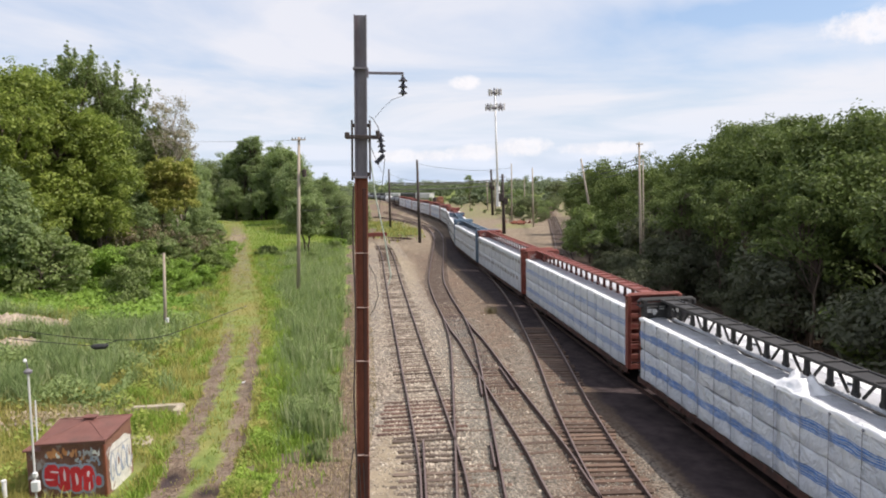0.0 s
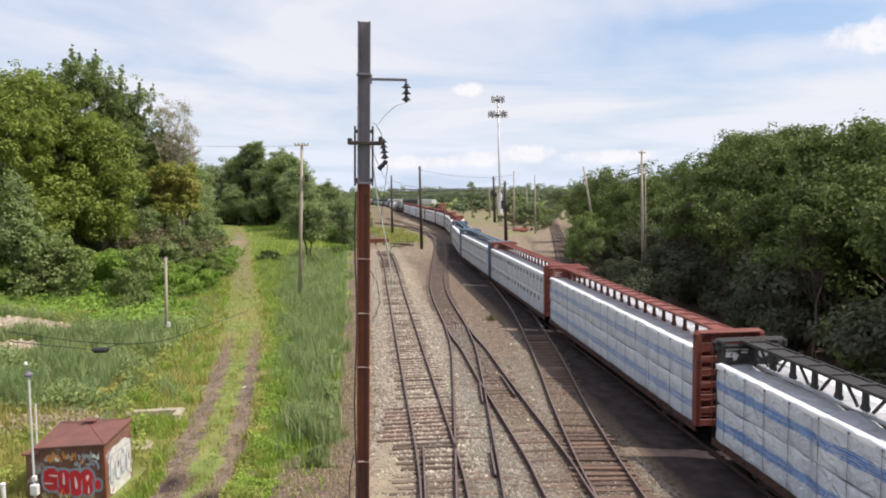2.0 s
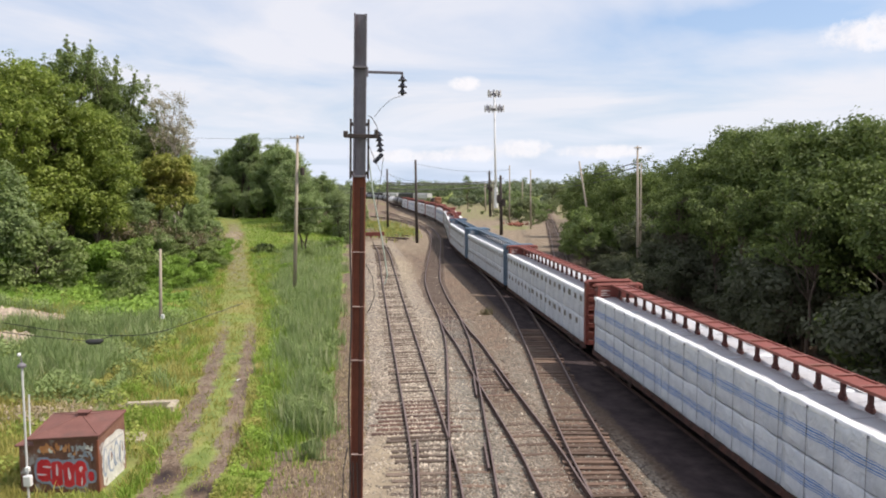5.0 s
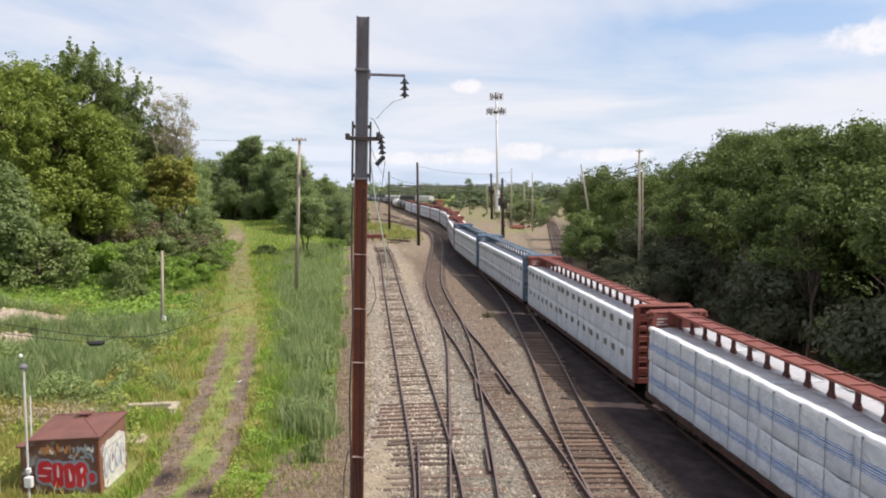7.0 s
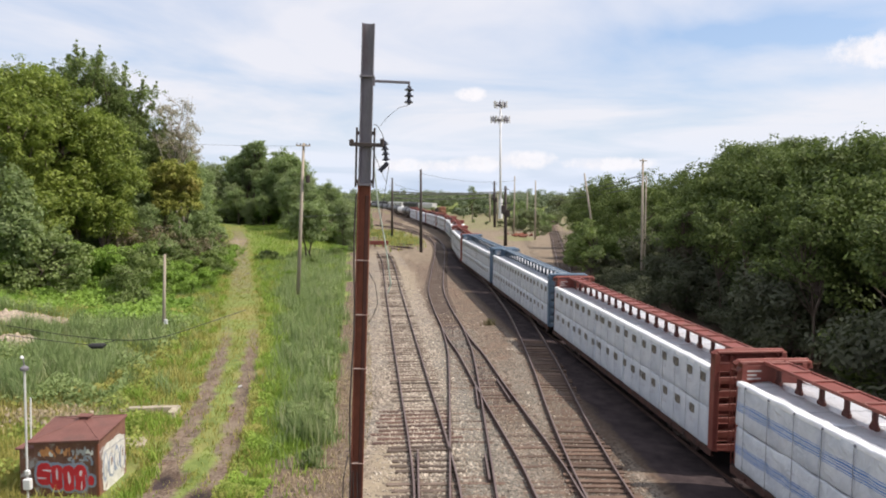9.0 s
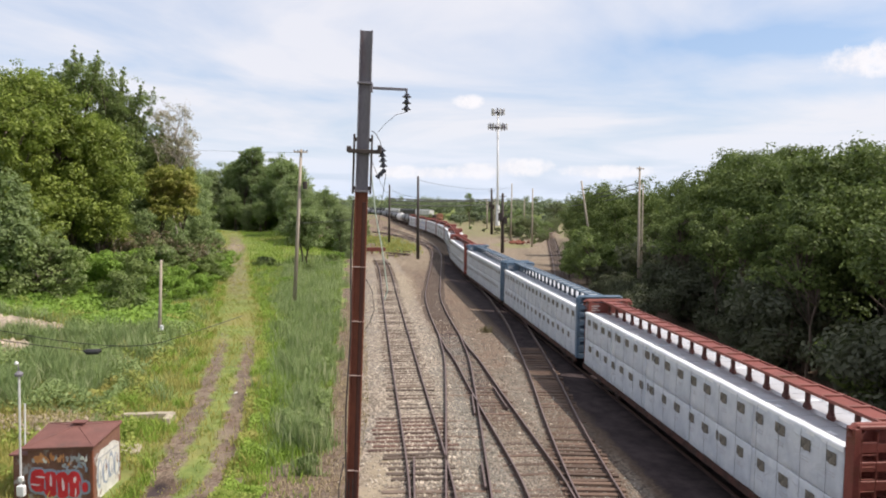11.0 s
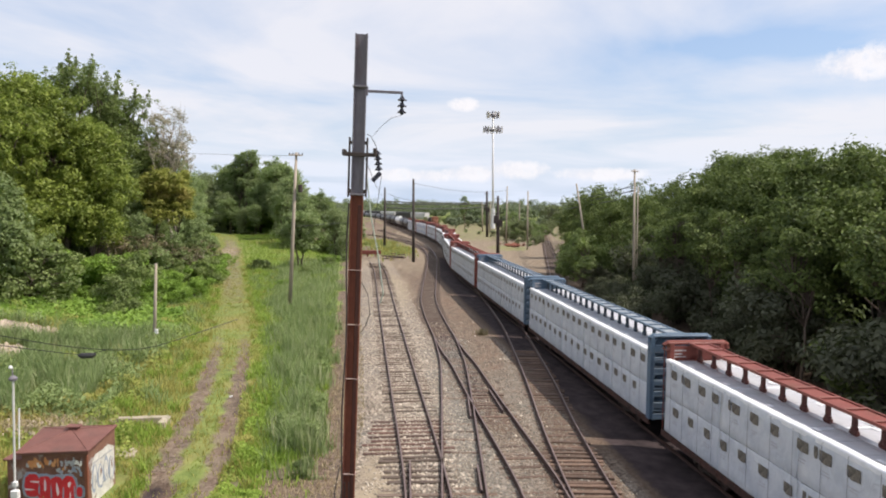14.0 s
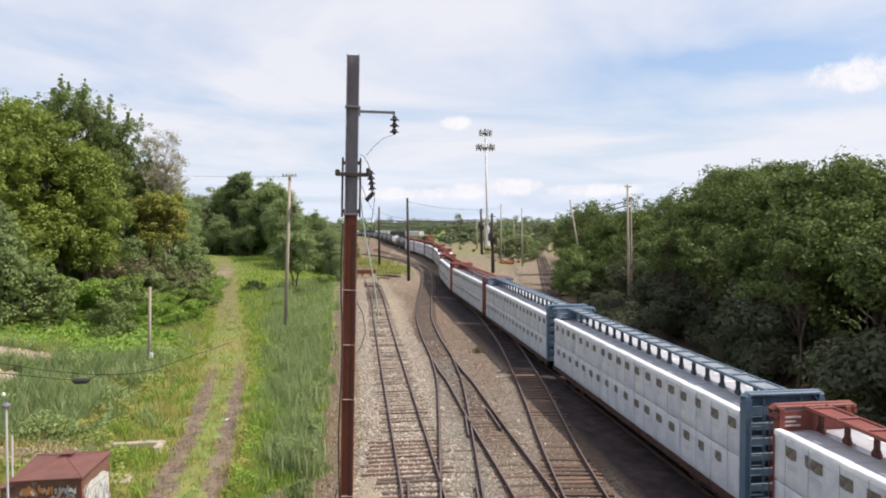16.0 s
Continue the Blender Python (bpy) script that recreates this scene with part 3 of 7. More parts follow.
def make_ground():
    xs, ys = grow(-44, 34, 0.55, 3500), grow(-12, 150, 0.7, 3500)
    X, Y = np.meshgrid(xs, ys)
    Z = height(X, Y)
    nx, ny = len(xs), len(ys)
    i = (np.arange(ny - 1)[:, None] * nx + np.arange(nx - 1)[None]).ravel()
    me = bulk("ground", np.stack([X, Y, Z], -1).reshape(-1, 3), np.stack([i, i + 1, i + nx + 1, i + nx], 1), ground_material())
    x, y = X.ravel(), Y.ravel()
    lines = [spline(t, 3.0) for t in (TRACK_1, TRACK_2, TRACK_3, TRACK_4, TRACK_5, TRACK_6, TRAIN)]
    d1, d2, d3, d4, d5, d6, dt = [line_dist(x, y, q) for q in lines]
    lane = spline(LANE, 3.0)
    dl = line_dist(x, y, lane)
    stone = np.maximum(0.92 * (1 - smooth01(1.8, 3.6, d1)), 0.75 * (1 - smooth01(0.9, 1.8, d3)) * (y < 60))
    stone = np.maximum(stone, 0.55 * (1 - smooth01(1.2, 2.6, np.minimum(d4, dt))))
    stone = np.maximum(stone, 0.45 * (1 - smooth01(1, 2.2, np.minimum(d5, d6))))
    grey = smooth01(0.9, 1.7, x - np.interp(y, [20, 40, 62], [0, -0.2, -1.2])) * (1 - smooth01(50, 70, y)) * (x < 14)
    stone = np.maximum(stone, 0.50 * grey * (1 - 0.7 * smooth01(40, 50, y)))
    bed_and_shade = (0.85 - 0.33 * smooth01(60, 90, y)) * (0.38 + 0.62 * smooth01(27, 37, y)) * (1 - smooth01(0.75, 1.25, d2)) + (0.62 + 0.25 * (1 - smooth01(28, 32, y))) * (1 - smooth01(0.9, 1.5, d4)) * (y < 60) + (0.25 + 0.22 * (1 - smooth01(26, 30, y))) * (1 - smooth01(0.8, 1.3, d1)) + (0.3 + 0.16 * (1 - smooth01(26, 31, y))) * (1 - smooth01(0.9, 1.3, d3))
    # The train's cast shade, put into the ground colour as near black.
    bed_and_shade = np.maximum(bed_and_shade, 1.7 * (1 - smooth01(2.2, 4.6, dt)) * (1 - smooth01(125, 145, y)))
    bed_and_shade = np.maximum(bed_and_shade, 0.40 * (1 - smooth01(0.20, 0.62, np.abs(line_dist(x, y, spline(LANE, 3.0)) - 0.95))) * (1 - smooth01(42, 64, y)))
    bed_and_shade = np.maximum(bed_and_shade, np.maximum(0.6 * (1 - smooth01(1.0, 1.6, d5)), 0.80 * (1 - smooth01(1.0, 1.7, d6))))
    edge = np.interp(y, [0, 22, 26, 29.5, 34, 46, 74, 124, 200], [-6.9, -6.8, -6.4, -5.4, -5.7, -7.0, -10.0, -16, -40]) + wobble(y)
    grass = smooth01(-0.6, 1.0, edge - x)
    rut = np.minimum(np.abs(dl - 0.95), 9)
    grass *= 1 - 0.72 * (1 - smooth01(0.25, 0.75, rut)) * (1 - smooth01(40, 66, y)) - (0.12 + 0.30 * smooth01(45, 80, y)) * (1 - smooth01(0.8, 2.2, dl))
    redge = np.interp(y, [0, 60, 100, 180, 260, 400], [14.5, 13.5, 24, 33, 48, 75])
    grass = np.maximum(grass, 0.62 * smooth01(0, 4, x - redge))
    island = np.exp(-(((x + 9) / 5.0) ** 2 + ((y - 150) / 16.0) ** 2)) + np.exp(-(((x + 17) / 8) ** 2 + ((y - 178) / 14.0) ** 2))
    grass = np.maximum(grass, np.clip(island * 0.9, 0, 0.62) * (d2 > 2.0) * (d5 > 2.0))
    grass = np.maximum(grass, smooth01(330, 430, y) * 0.8 * (dt > 6) * (d2 > 4))
    grass = np.maximum(grass, 0.5 * (1 - smooth01(3, 9, np.hypot(x - 16, (y - 165) / 2.2))))
    grass = np.maximum(grass, 0.52 * np.exp(-(((x - 15) / 7.0) ** 2 + ((y - 248) / 30.0) ** 2)) * (dt > 4) * (d6 > 2))
    grass = np.maximum(grass, 0.46 * smooth01(150, 210, y) * (dt > 5) * (d2 > 3) * (d5 > 3) * (d6 > 2.2))
    grass = np.where(np.abs(x) > 130, 0.9, grass)
    # Near-black spots over the lane's two pits.
    dark_spot = np.exp(-(((x + 9.75) / 0.50) ** 2 + ((y - 24.8) / 0.75) ** 2)) + np.exp(-(((x + 8.1) / 0.65) ** 2 + ((y - 23.5) / 0.5) ** 2))
    bed_and_shade = np.maximum(bed_and_shade, 1.7 * dark_spot)
    grass = grass * (1 - np.clip(dark_spot, 0, 1))
    sand = 0.9 * np.exp(-(((x + 2.1 + 0.03 * (y - 24)) / 0.9) ** 2 + ((y - 25) / 7.0) ** 2)) + 0.8 * np.exp(-(((x + 5.0 + 0.08 * (y - 82)) / 2.6) ** 2 + ((y - 86) / 24.0) ** 2)) + 0.85 * np.exp(-(((x + 38.5) / 2.4) ** 2 + ((y - 133) / 4.5) ** 2))
    sand = np.maximum(sand, (0.37 + 0.15 * smooth01(40, 75, y)) * (1 - smooth01(1.0, 2.3, dl)) * (y < 150))
    sand = np.maximum(sand, 0.30 * smooth01(0.0, 0.8, x - edge + 0.4) * (1 - smooth01(1.0, 2.2, x - edge)) * (y < 60))
    sand = np.maximum(sand, 0.50 * smooth01(70, 120, y) * (dt > 3.5) * (x > -14))
    grass = grass * (1 - 0.85 * np.exp(-(((x + 38.5) / 2.2) ** 2 + ((y - 133) / 4.0) ** 2))) * (1 - 0.20 * (1 - smooth01(0.6, 2.4, dl)) * smooth01(60, 90, y) * (y < 150))
    litter = smooth01(0, 2, x - np.interp(y, [0, 75, 300], [15, 17, 50])) * (y < 250)
    bed_and_shade = np.maximum(bed_and_shade, 0.7 * litter)
    grass = grass * (1 - 0.6 * litter)
    col = np.stack([np.clip(stone, 0, 1), np.clip(grass, 0, 1), np.clip(bed_and_shade, 0, 1.7), np.clip(sand, 0, 1)], 1).astype(np.float32)
    ag = me.attributes.new("grey", "FLOAT", "POINT")
    ag.data.foreach_set("value", grey.astype(np.float32))
    at = me.color_attributes.new("cover", "FLOAT_COLOR", "POINT")
    at.data.foreach_set("color", col.ravel())
    me.polygons.foreach_set("use_smooth", [True] * len(me.polygons))
    tagged(new("ground", me), "tan rail-yard dirt, gravel, oily track beds, weedy grass and painted train shade", "ground", kind="structure")


make_ground()


# ---- tracks ----
def offset(line, d):
    t = np.gradient(line, axis=0)
    t /= np.linalg.norm(t, axis=1)[:, None]
    return line + np.stack([t[:, 1], -t[:, 0]], 1) * d


def rail_mesh(line, z=0.0, head=None):
    """A rail swept along a line: foot, web and a worn head; z is the height of the head's top."""
    prof = [(-0.07, -0.17), (-0.07, -0.155), (-0.012, -0.13), (-0.012, -0.045), (-0.036, -0.035), (-0.036, -0.006), (-0.028, 0.0),
            (0.028, 0.0), (0.036, -0.006), (0.036, -0.035), (0.012, -0.045), (0.012, -0.13), (0.07, -0.155), (0.07, -0.17)]
    k = len(prof)
    t = np.gradient(line, axis=0)
    t /= np.linalg.norm(t, axis=1)[:, None]
    nrm = np.stack([t[:, 1], -t[:, 0]], 1)
    v = np.zeros((len(line), k, 3))
    for j, (a, h) in enumerate(prof):
        v[:, j, :2] = line + nrm * a
        v[:, j, 2] = z + h
    i = (np.arange(len(line) - 1)[:, None] * k + np.arange(k)[None])
    j = (np.arange(len(line) - 1)[:, None] * k + (np.arange(k)[None] + 1) % k)
    me = bulk("rail", v.reshape(-1, 3), np.stack([i.ravel(), j.ravel(), (j + k).ravel(), (i + k).ravel()], 1), M_RAIL)
    me.materials.append(head or M_RAILTOP)
    top = np.tile(np.isin(np.arange(k), (5, 6, 7)).astype(np.int32), len(line) - 1)
    me.polygons.foreach_set("material_index", top)
    return me


def tie_mesh(length, seed, mat):
    r = random.Random(seed)
    q = Mesh()
    q.box((0, 0, 0), (length, 0.225, 0.17), 0.012)
    q.v = [(x + r.uniform(-0.02, 0.02), y + r.uniform(-0.012, 0.012), z + r.uniform(-0.008, 0.008)) for x, y, z in q.v]
    return q.data("tie", mat)


TIES = [tie_mesh(2.55, i, M_TIE) for i in range(4)]
TIES_RED = [tie_mesh(1.95 + 0.1 * i, 10 + i, M_TIERED) for i in range(4)]
M_TIEDARK = surf("tie_wood_dark", (0.055, 0.027, 0.021), (0.12, 0.064, 0.048), 4, 0.85, 0, 0.5, 18, random=0.35, stretch=(0.4, 4, 4))
TIES_LONG = [tie_mesh(3.15 + 0.2 * i, 20 + i, M_TIEDARK) for i in range(3)]


def make_track(name, pts, label, z=0.0, tie_from=10, tie_to=60, spacing=0.54, meshes=TIES, sink=0.0, gauge=1.55, far_ties=None, skip=None):
    root = tagged(new(name), label, "railway track", kind="structure")
    line = spline(pts, 0.8)
    for s in (-1, 1):
        # Train track's rail heads take the dark side colour, for the train's shade.
        part("rail", rail_mesh(offset(line, s * gauge / 2), z - (0.07 if name == "track_6" else 0), M_RAIL if name == "train_track" else None), None, root)
    r = random.Random(name)
    fine = spline(pts, spacing)
    t = np.gradient(fine, axis=0)
    far = Mesh()
    for (x, y), (tx, ty) in zip(fine, t):
        ang = math.atan2(ty, tx) - math.pi / 2 + r.uniform(-0.045, 0.045)
        y += r.uniform(-0.07, 0.07)
        if tie_from <= y <= tie_to and not (skip and skip(y)):
            part("tie", r.choice(meshes), None, root, at=Matrix.Translation((x + r.uniform(-0.10, 0.10) - (r.uniform(0.12, 0.5) if name == "track_1" and y < 29 else 0), y, z - 0.225 - (sink(y) if callable(sink) else sink) + (r.uniform(-0.045, 0.03) if name == "track_1" and y < 29 else r.choice((0, 0, 0, -0.03)) + r.uniform(-0.045, 0.015)))) @ Matrix.Rotation(ang, 4, "Z"))
        elif far_ties and tie_to < y < far_ties:
            far.box((x, y, z - 0.25), (2.5 + r.uniform(-0.1, 0.1), 0.23, 0.17), 0.01, ang)
    if far.f:
        tagged(part("tie_row", far, M_TIE, root), kind="stuff")
    return root


make_track("track_1", TRACK_1, "stub siding with rusty rails on weathered ties in pale ballast", tie_to=126, skip=lambda y: 28.6 < y < 33.6)
make_track("track_2", TRACK_2, "worn yard track sunk in brown oily dirt", tie_to=60, spacing=0.48, meshes=TIES_RED, sink=lambda y: 0.015 if 33 < y < 39 else 0.033, far_ties=150)
make_track("track_3", TRACK_3, "turnout track joining the sidings, rusty rails", tie_from=8, tie_to=52, meshes=TIES_RED, sink=0.04)
make_track("track_4", TRACK_4, "yard track on thick reddish ties beside the train", tie_to=50, spacing=0.45, meshes=TIES_RED, sink=lambda y: -0.035 if y < 30.5 else 0.033)
make_track("track_5", TRACK_5, "rusty branch track curving away", tie_from=999, tie_to=120, far_ties=215)
make_track("track_6", TRACK_6, "overgrown siding along the trees", tie_from=999, tie_to=60, far_ties=200)
make_track("train_track", TRAIN, "main track carrying the freight train", z=TRAIN_Z, tie_from=10, tie_to=80, meshes=TIES_LONG[:1], sink=0.09)
long_root = tagged(new("switch_ties"), "long reddish switch ties reaching out beside the siding", "railway ties", kind="structure")
rr = random.Random(5)
for k in range(9):
    y = 28.9 + k * 0.53
    xc = np.interp(y, [26, 39], [-0.35, -1.7])
    part("tie", rr.choice(TIES_LONG), None, long_root, at=Matrix.Translation((xc - 0.36 + rr.uniform(-0.22, 0.10), y, -0.240)) @ Matrix.Rotation(0.10 + rr.uniform(-0.02, 0.02), 4, "Z"))
guards = tagged(new("guard_rails"), "short rusty guard rails beside the frogs", "guard rails", kind="structure")
for a, b, off in (((-0.95, 22.2), (-1.22, 28.0), 0.20), ((1.62, 24.8), (1.60, 27.6), 0.0), ((2.95, 34.6), (2.55, 38.6), 0.28), ((1.72, 33.6), (1.74, 37.5), -0.10)):
    part("guard_rail", rail_mesh(offset(spline([a, b], 0.5), off), -0.01), None, guards)


def scatter_stones(name, count, region, size, label, z0=0.0, mat=M_STONE):
    """Loose stones: small uneven lumps over a region given by a function of random numbers."""
    rg = np.random.default_rng(len(label) * 7 + count % 97)
    x, y = region(rg, count)
    # Keeps loose stones off the ground darkened for the train's shade.
    clear = line_dist(x, y, spline(TRAIN, 3.0)) > 4.1
    x, y = x[clear], y[clear]
    oct_v = np.array([(1, 0, 0), (0, 1, 0), (-1, 0, 0), (0, -1, 0), (0, 0, 0.8), (0, 0, -0.5)], float)
    oct_f = np.array([(0, 1, 4), (1, 2, 4), (2, 3, 4), (3, 0, 4), (1, 0, 5), (2, 1, 5), (3, 2, 5), (0, 3, 5)])
    n = len(x)
    s = size * rg.uniform(0.5, 1.5, (n, 1, 1)) * rg.uniform(0.6, 1.3, (n, 6, 1))
    a = rg.uniform(0, 6.28, n)
    v = oct_v[None] * s
    c, si = np.cos(a)[:, None], np.sin(a)[:, None]
    v = np.stack([v[..., 0] * c - v[..., 1] * si, v[..., 0] * si + v[..., 1] * c, v[..., 2]], -1)
    v += np.stack([x, y, height(x, y) + z0], -1)[:, None]
    f = (oct_f[None] + 6 * np.arange(n)[:, None, None]).reshape(-1, 3)
    tagged(new(name, bulk(name, v.reshape(-1, 3), f, mat)), label, "gravel", kind="stuff")


def along(line, width, y0, y1, power=1.0):
    pts = spline(line, 0.5)
    pts = pts[(pts[:, 1] > y0) & (pts[:, 1] < y1)]

    def region(rg, n):
        u = rg.uniform(0, 1, n) ** power
        i = (u * (len(pts) - 1)).astype(int)
        off = rg.normal(0, width, n)
        return pts[i, 0] + off, pts[i, 1] + rg.uniform(-0.4, 0.4, n)
    return region


scatter_stones("ballast_stones", 22000, along(TRACK_1, 1.2, 18, 90, 1.35), 0.045, "pale grey and cream ballast stones round the siding")
scatter_stones("loose_gravel", 15000, along(TRACK_3, 0.9, 18, 56, 1.3), 0.034, "grey gravel between the turnout rails", 0.0, M_STONEGREY)
scatter_stones("trackside_gravel", 9000, along(TRACK_4, 1.8, 18, 60, 1.4), 0.034, "loose grey gravel beside the yard track", 0.0, M_STONEGREY)
scatter_stones("pale_stones", 7000, along(TRACK_1, 1.2, 25, 95, 1.3), 0.055, "larger cream-coloured stones among the ballast", 0.0, M_STONEPALE)
scatter_stones("yard_gravel", 9000, along(TRACK_2, 1.6, 19, 62, 1.4), 0.032, "grey-tan gravel strewn over the yard dirt", 0.0, M_STONE)
scatter_stones("scattered_stones", 150, along(TRACK_2, 2.0, 20, 80, 1.2), 0.07, "scattered pale stones on the brown dirt", 0.0, M_STONEPALE)


# ---- freight train ----
def bundle_mesh(length, w, h, seed, mat, puff=0.02, r=0.06):
    """A wrapped lumber pack: a soft-edged block whose skin sags and bulges."""
    rg = np.random.default_rng(seed)
    loop = []
    for cx, cz, a0 in ((w / 2 - r, h - r, 0), (-w / 2 + r, h - r, 90), (-w / 2 + r, r, 180), (w / 2 - r, r, 270)):
        for a in (0, 45, 90):
            loop.append((cx + r * math.cos(radians(a0 + a)), cz + r * math.sin(radians(a0 + a))))
    full = []
    for i, p in enumerate(loop):
        q = loop[(i + 1) % len(loop)]
        full.append(p)
        if math.dist(p, q) > 0.3:
            full += [(p[0] + (q[0] - p[0]) * t, p[1] + (q[1] - p[1]) * t) for t in (0.25, 0.5, 0.75)]
    k, ny = len(full), 17
    q = Mesh()
    ph = rg.uniform(0, 50)
    for j in range(ny):
        y = -length / 2 + length * j / (ny - 1)
        inset = 0.05 if j in (0, ny - 1) else 0.0
        for x, z in full:
            d = noise.noise(Vector((x * 1.7, y * 1.5, z * 1.7 + ph))) * puff
            lift = noise.noise(Vector((y * 1.1, x, ph))) * puff * 1.4 if z > h - 0.1 else 0
            q.v.append((x * (1 - inset) + d * (1 if x > 0 else -1), y, z + lift - (0.02 if inset and z > h / 2 else 0)))
    for j in range(ny - 1):
        for i in range(k):
            i2 = (i + 1) % k
            q.f.append((j * k + i, j * k + i2, (j + 1) * k + i2, (j + 1) * k + i))
    q.f.append(tuple(range(k))[::-1])
    q.f.append(tuple(range((ny - 1) * k, ny * k)))
    return q.data("lumber_pack", mat, True)


def mark_mesh(a, side):
    """A printed patch on the wrap: square above, its lower edge slanting."""
    q = Mesh()
    out = [(-a / 2, 0.17), (a / 2, 0.17), (a / 2, -0.12), (a * 0.1, -0.18), (-a / 2, -0.15)]
    for d in (0.0, 0.008):
        q.v += [(side * d, y, z) for y, z in out]
    n = len(out)
    q.f = [tuple(range(n, 2 * n)), tuple(range(n))[::-1]] + [(k, (k + 1) % n, n + (k + 1) % n, n + k) for k in range(n)]
    return q.data("printed_mark", M_MARK)


MARK = {s: [mark_mesh(a, s) for a in (0.42, 0.48, 0.52, 0.16)] for s in (-1, 1)}


def marks(packs, span, w, h, seed, side, tier):
    """Printed squares and faint bars along the outer faces of one tier of packs."""
    r = random.Random(seed)
    first, pitch = ((1.15, 1.27), (0.90, 1.19))[tier]
    bl = span / len(packs)
    bars = [Mesh() for _ in packs]
    y = span / 2 - first
    while y > -span / 2 + 0.3:
        k = min(int((y + span / 2) / bl), len(packs) - 1)
        yy = y + r.uniform(-0.06, 0.06) - (-span / 2 + bl * (k + 0.5))
        yy = max(-bl / 2 + 0.28, min(bl / 2 - 0.28, yy))
        z = h * 0.72 + r.uniform(-0.03, 0.03)
        part("printed_mark", r.choice(MARK[side][:3]), None, packs[k], at=Matrix.Translation((side * (w / 2 + 0.018), yy, z)))
        if r.random() < 0.09:
            part("printed_mark", MARK[side][3], None, packs[k], at=Matrix.Translation((side * (w / 2 + 0.018), yy + 0.42, z + 0.03)))
        for j in range(2):
            bars[k].box((side * (w / 2 + 0.018), yy + r.uniform(-0.05, 0.05), h * 0.46 - 0.09 * j), (0.010, r.uniform(0.25, 0.5), 0.030), 0.002)
        y -= pitch
    for p, b in zip(packs, bars):
        if b.f:
            tagged(part("faint_print", b, M_MARKPALE, p), kind="stuff")


def truck(parent, y):
    t = part("truck", Mesh().box((0, 0, 0.52), (1.9, 0.42, 0.22), 0.03).box((0, 0, 0.68), (0.5, 0.5, 0.16), 0.03), M_UNDER, parent, at=Matrix.Translation((0, y, 0)))
    for s in (-1, 1):
        f = Mesh()
        f.box((s * 1.02, 0, 0.60), (0.12, 1.5, 0.14), 0.03).box((s * 1.02, 0, 0.34), (0.11, 0.9, 0.11), 0.03)
        f.box((s * 1.02, -0.55, 0.46), (0.11, 0.16, 0.34), 0.03).box((s * 1.02, 0.55, 0.46), (0.11, 0.16, 0.34), 0.03)
        for yy in (-0.88, 0.88):
            f.box((s * 1.02, yy, 0.46), (0.16, 0.30, 0.30), 0.05)
        for yy in (-0.14, 0.14):
            f.tube([(s * 1.02, yy, 0.36), (s * 1.02, yy, 0.58)], 0.07, 8)
        part("side_frame", f, M_UNDER, t)
    for yy in (-0.88, 0.88):
        w = Mesh()
        w.tube([(-1.05, 0, 0), (1.05, 0, 0)], 0.075, 8)
        for s in (-1, 1):
            prof = [(0.08, -0.05), (0.14, -0.05), (0.17, -0.015), (0.34, -0.015), (0.37, -0.06), (0.42, -0.06), (0.42, 0.05), (0.45, 0.052), (0.45, 0.075), (0.34, 0.075), (0.17, 0.04), (0.08, 0.06)]
            w.lathe([(a, -s * b) for a, b in prof], (s * 0.76, 0, 0), 20, "X")
            for k in range(3):
                w.box((s * 0.80, 0.25 * math.cos(k * 2.09), 0.25 * math.sin(k * 2.09)), (0.02, 0.06, 0.06), 0.01)
        part("wheelset", w, M_WHEEL, t, at=Matrix.Translation((0, yy, 0.42)))
    return t


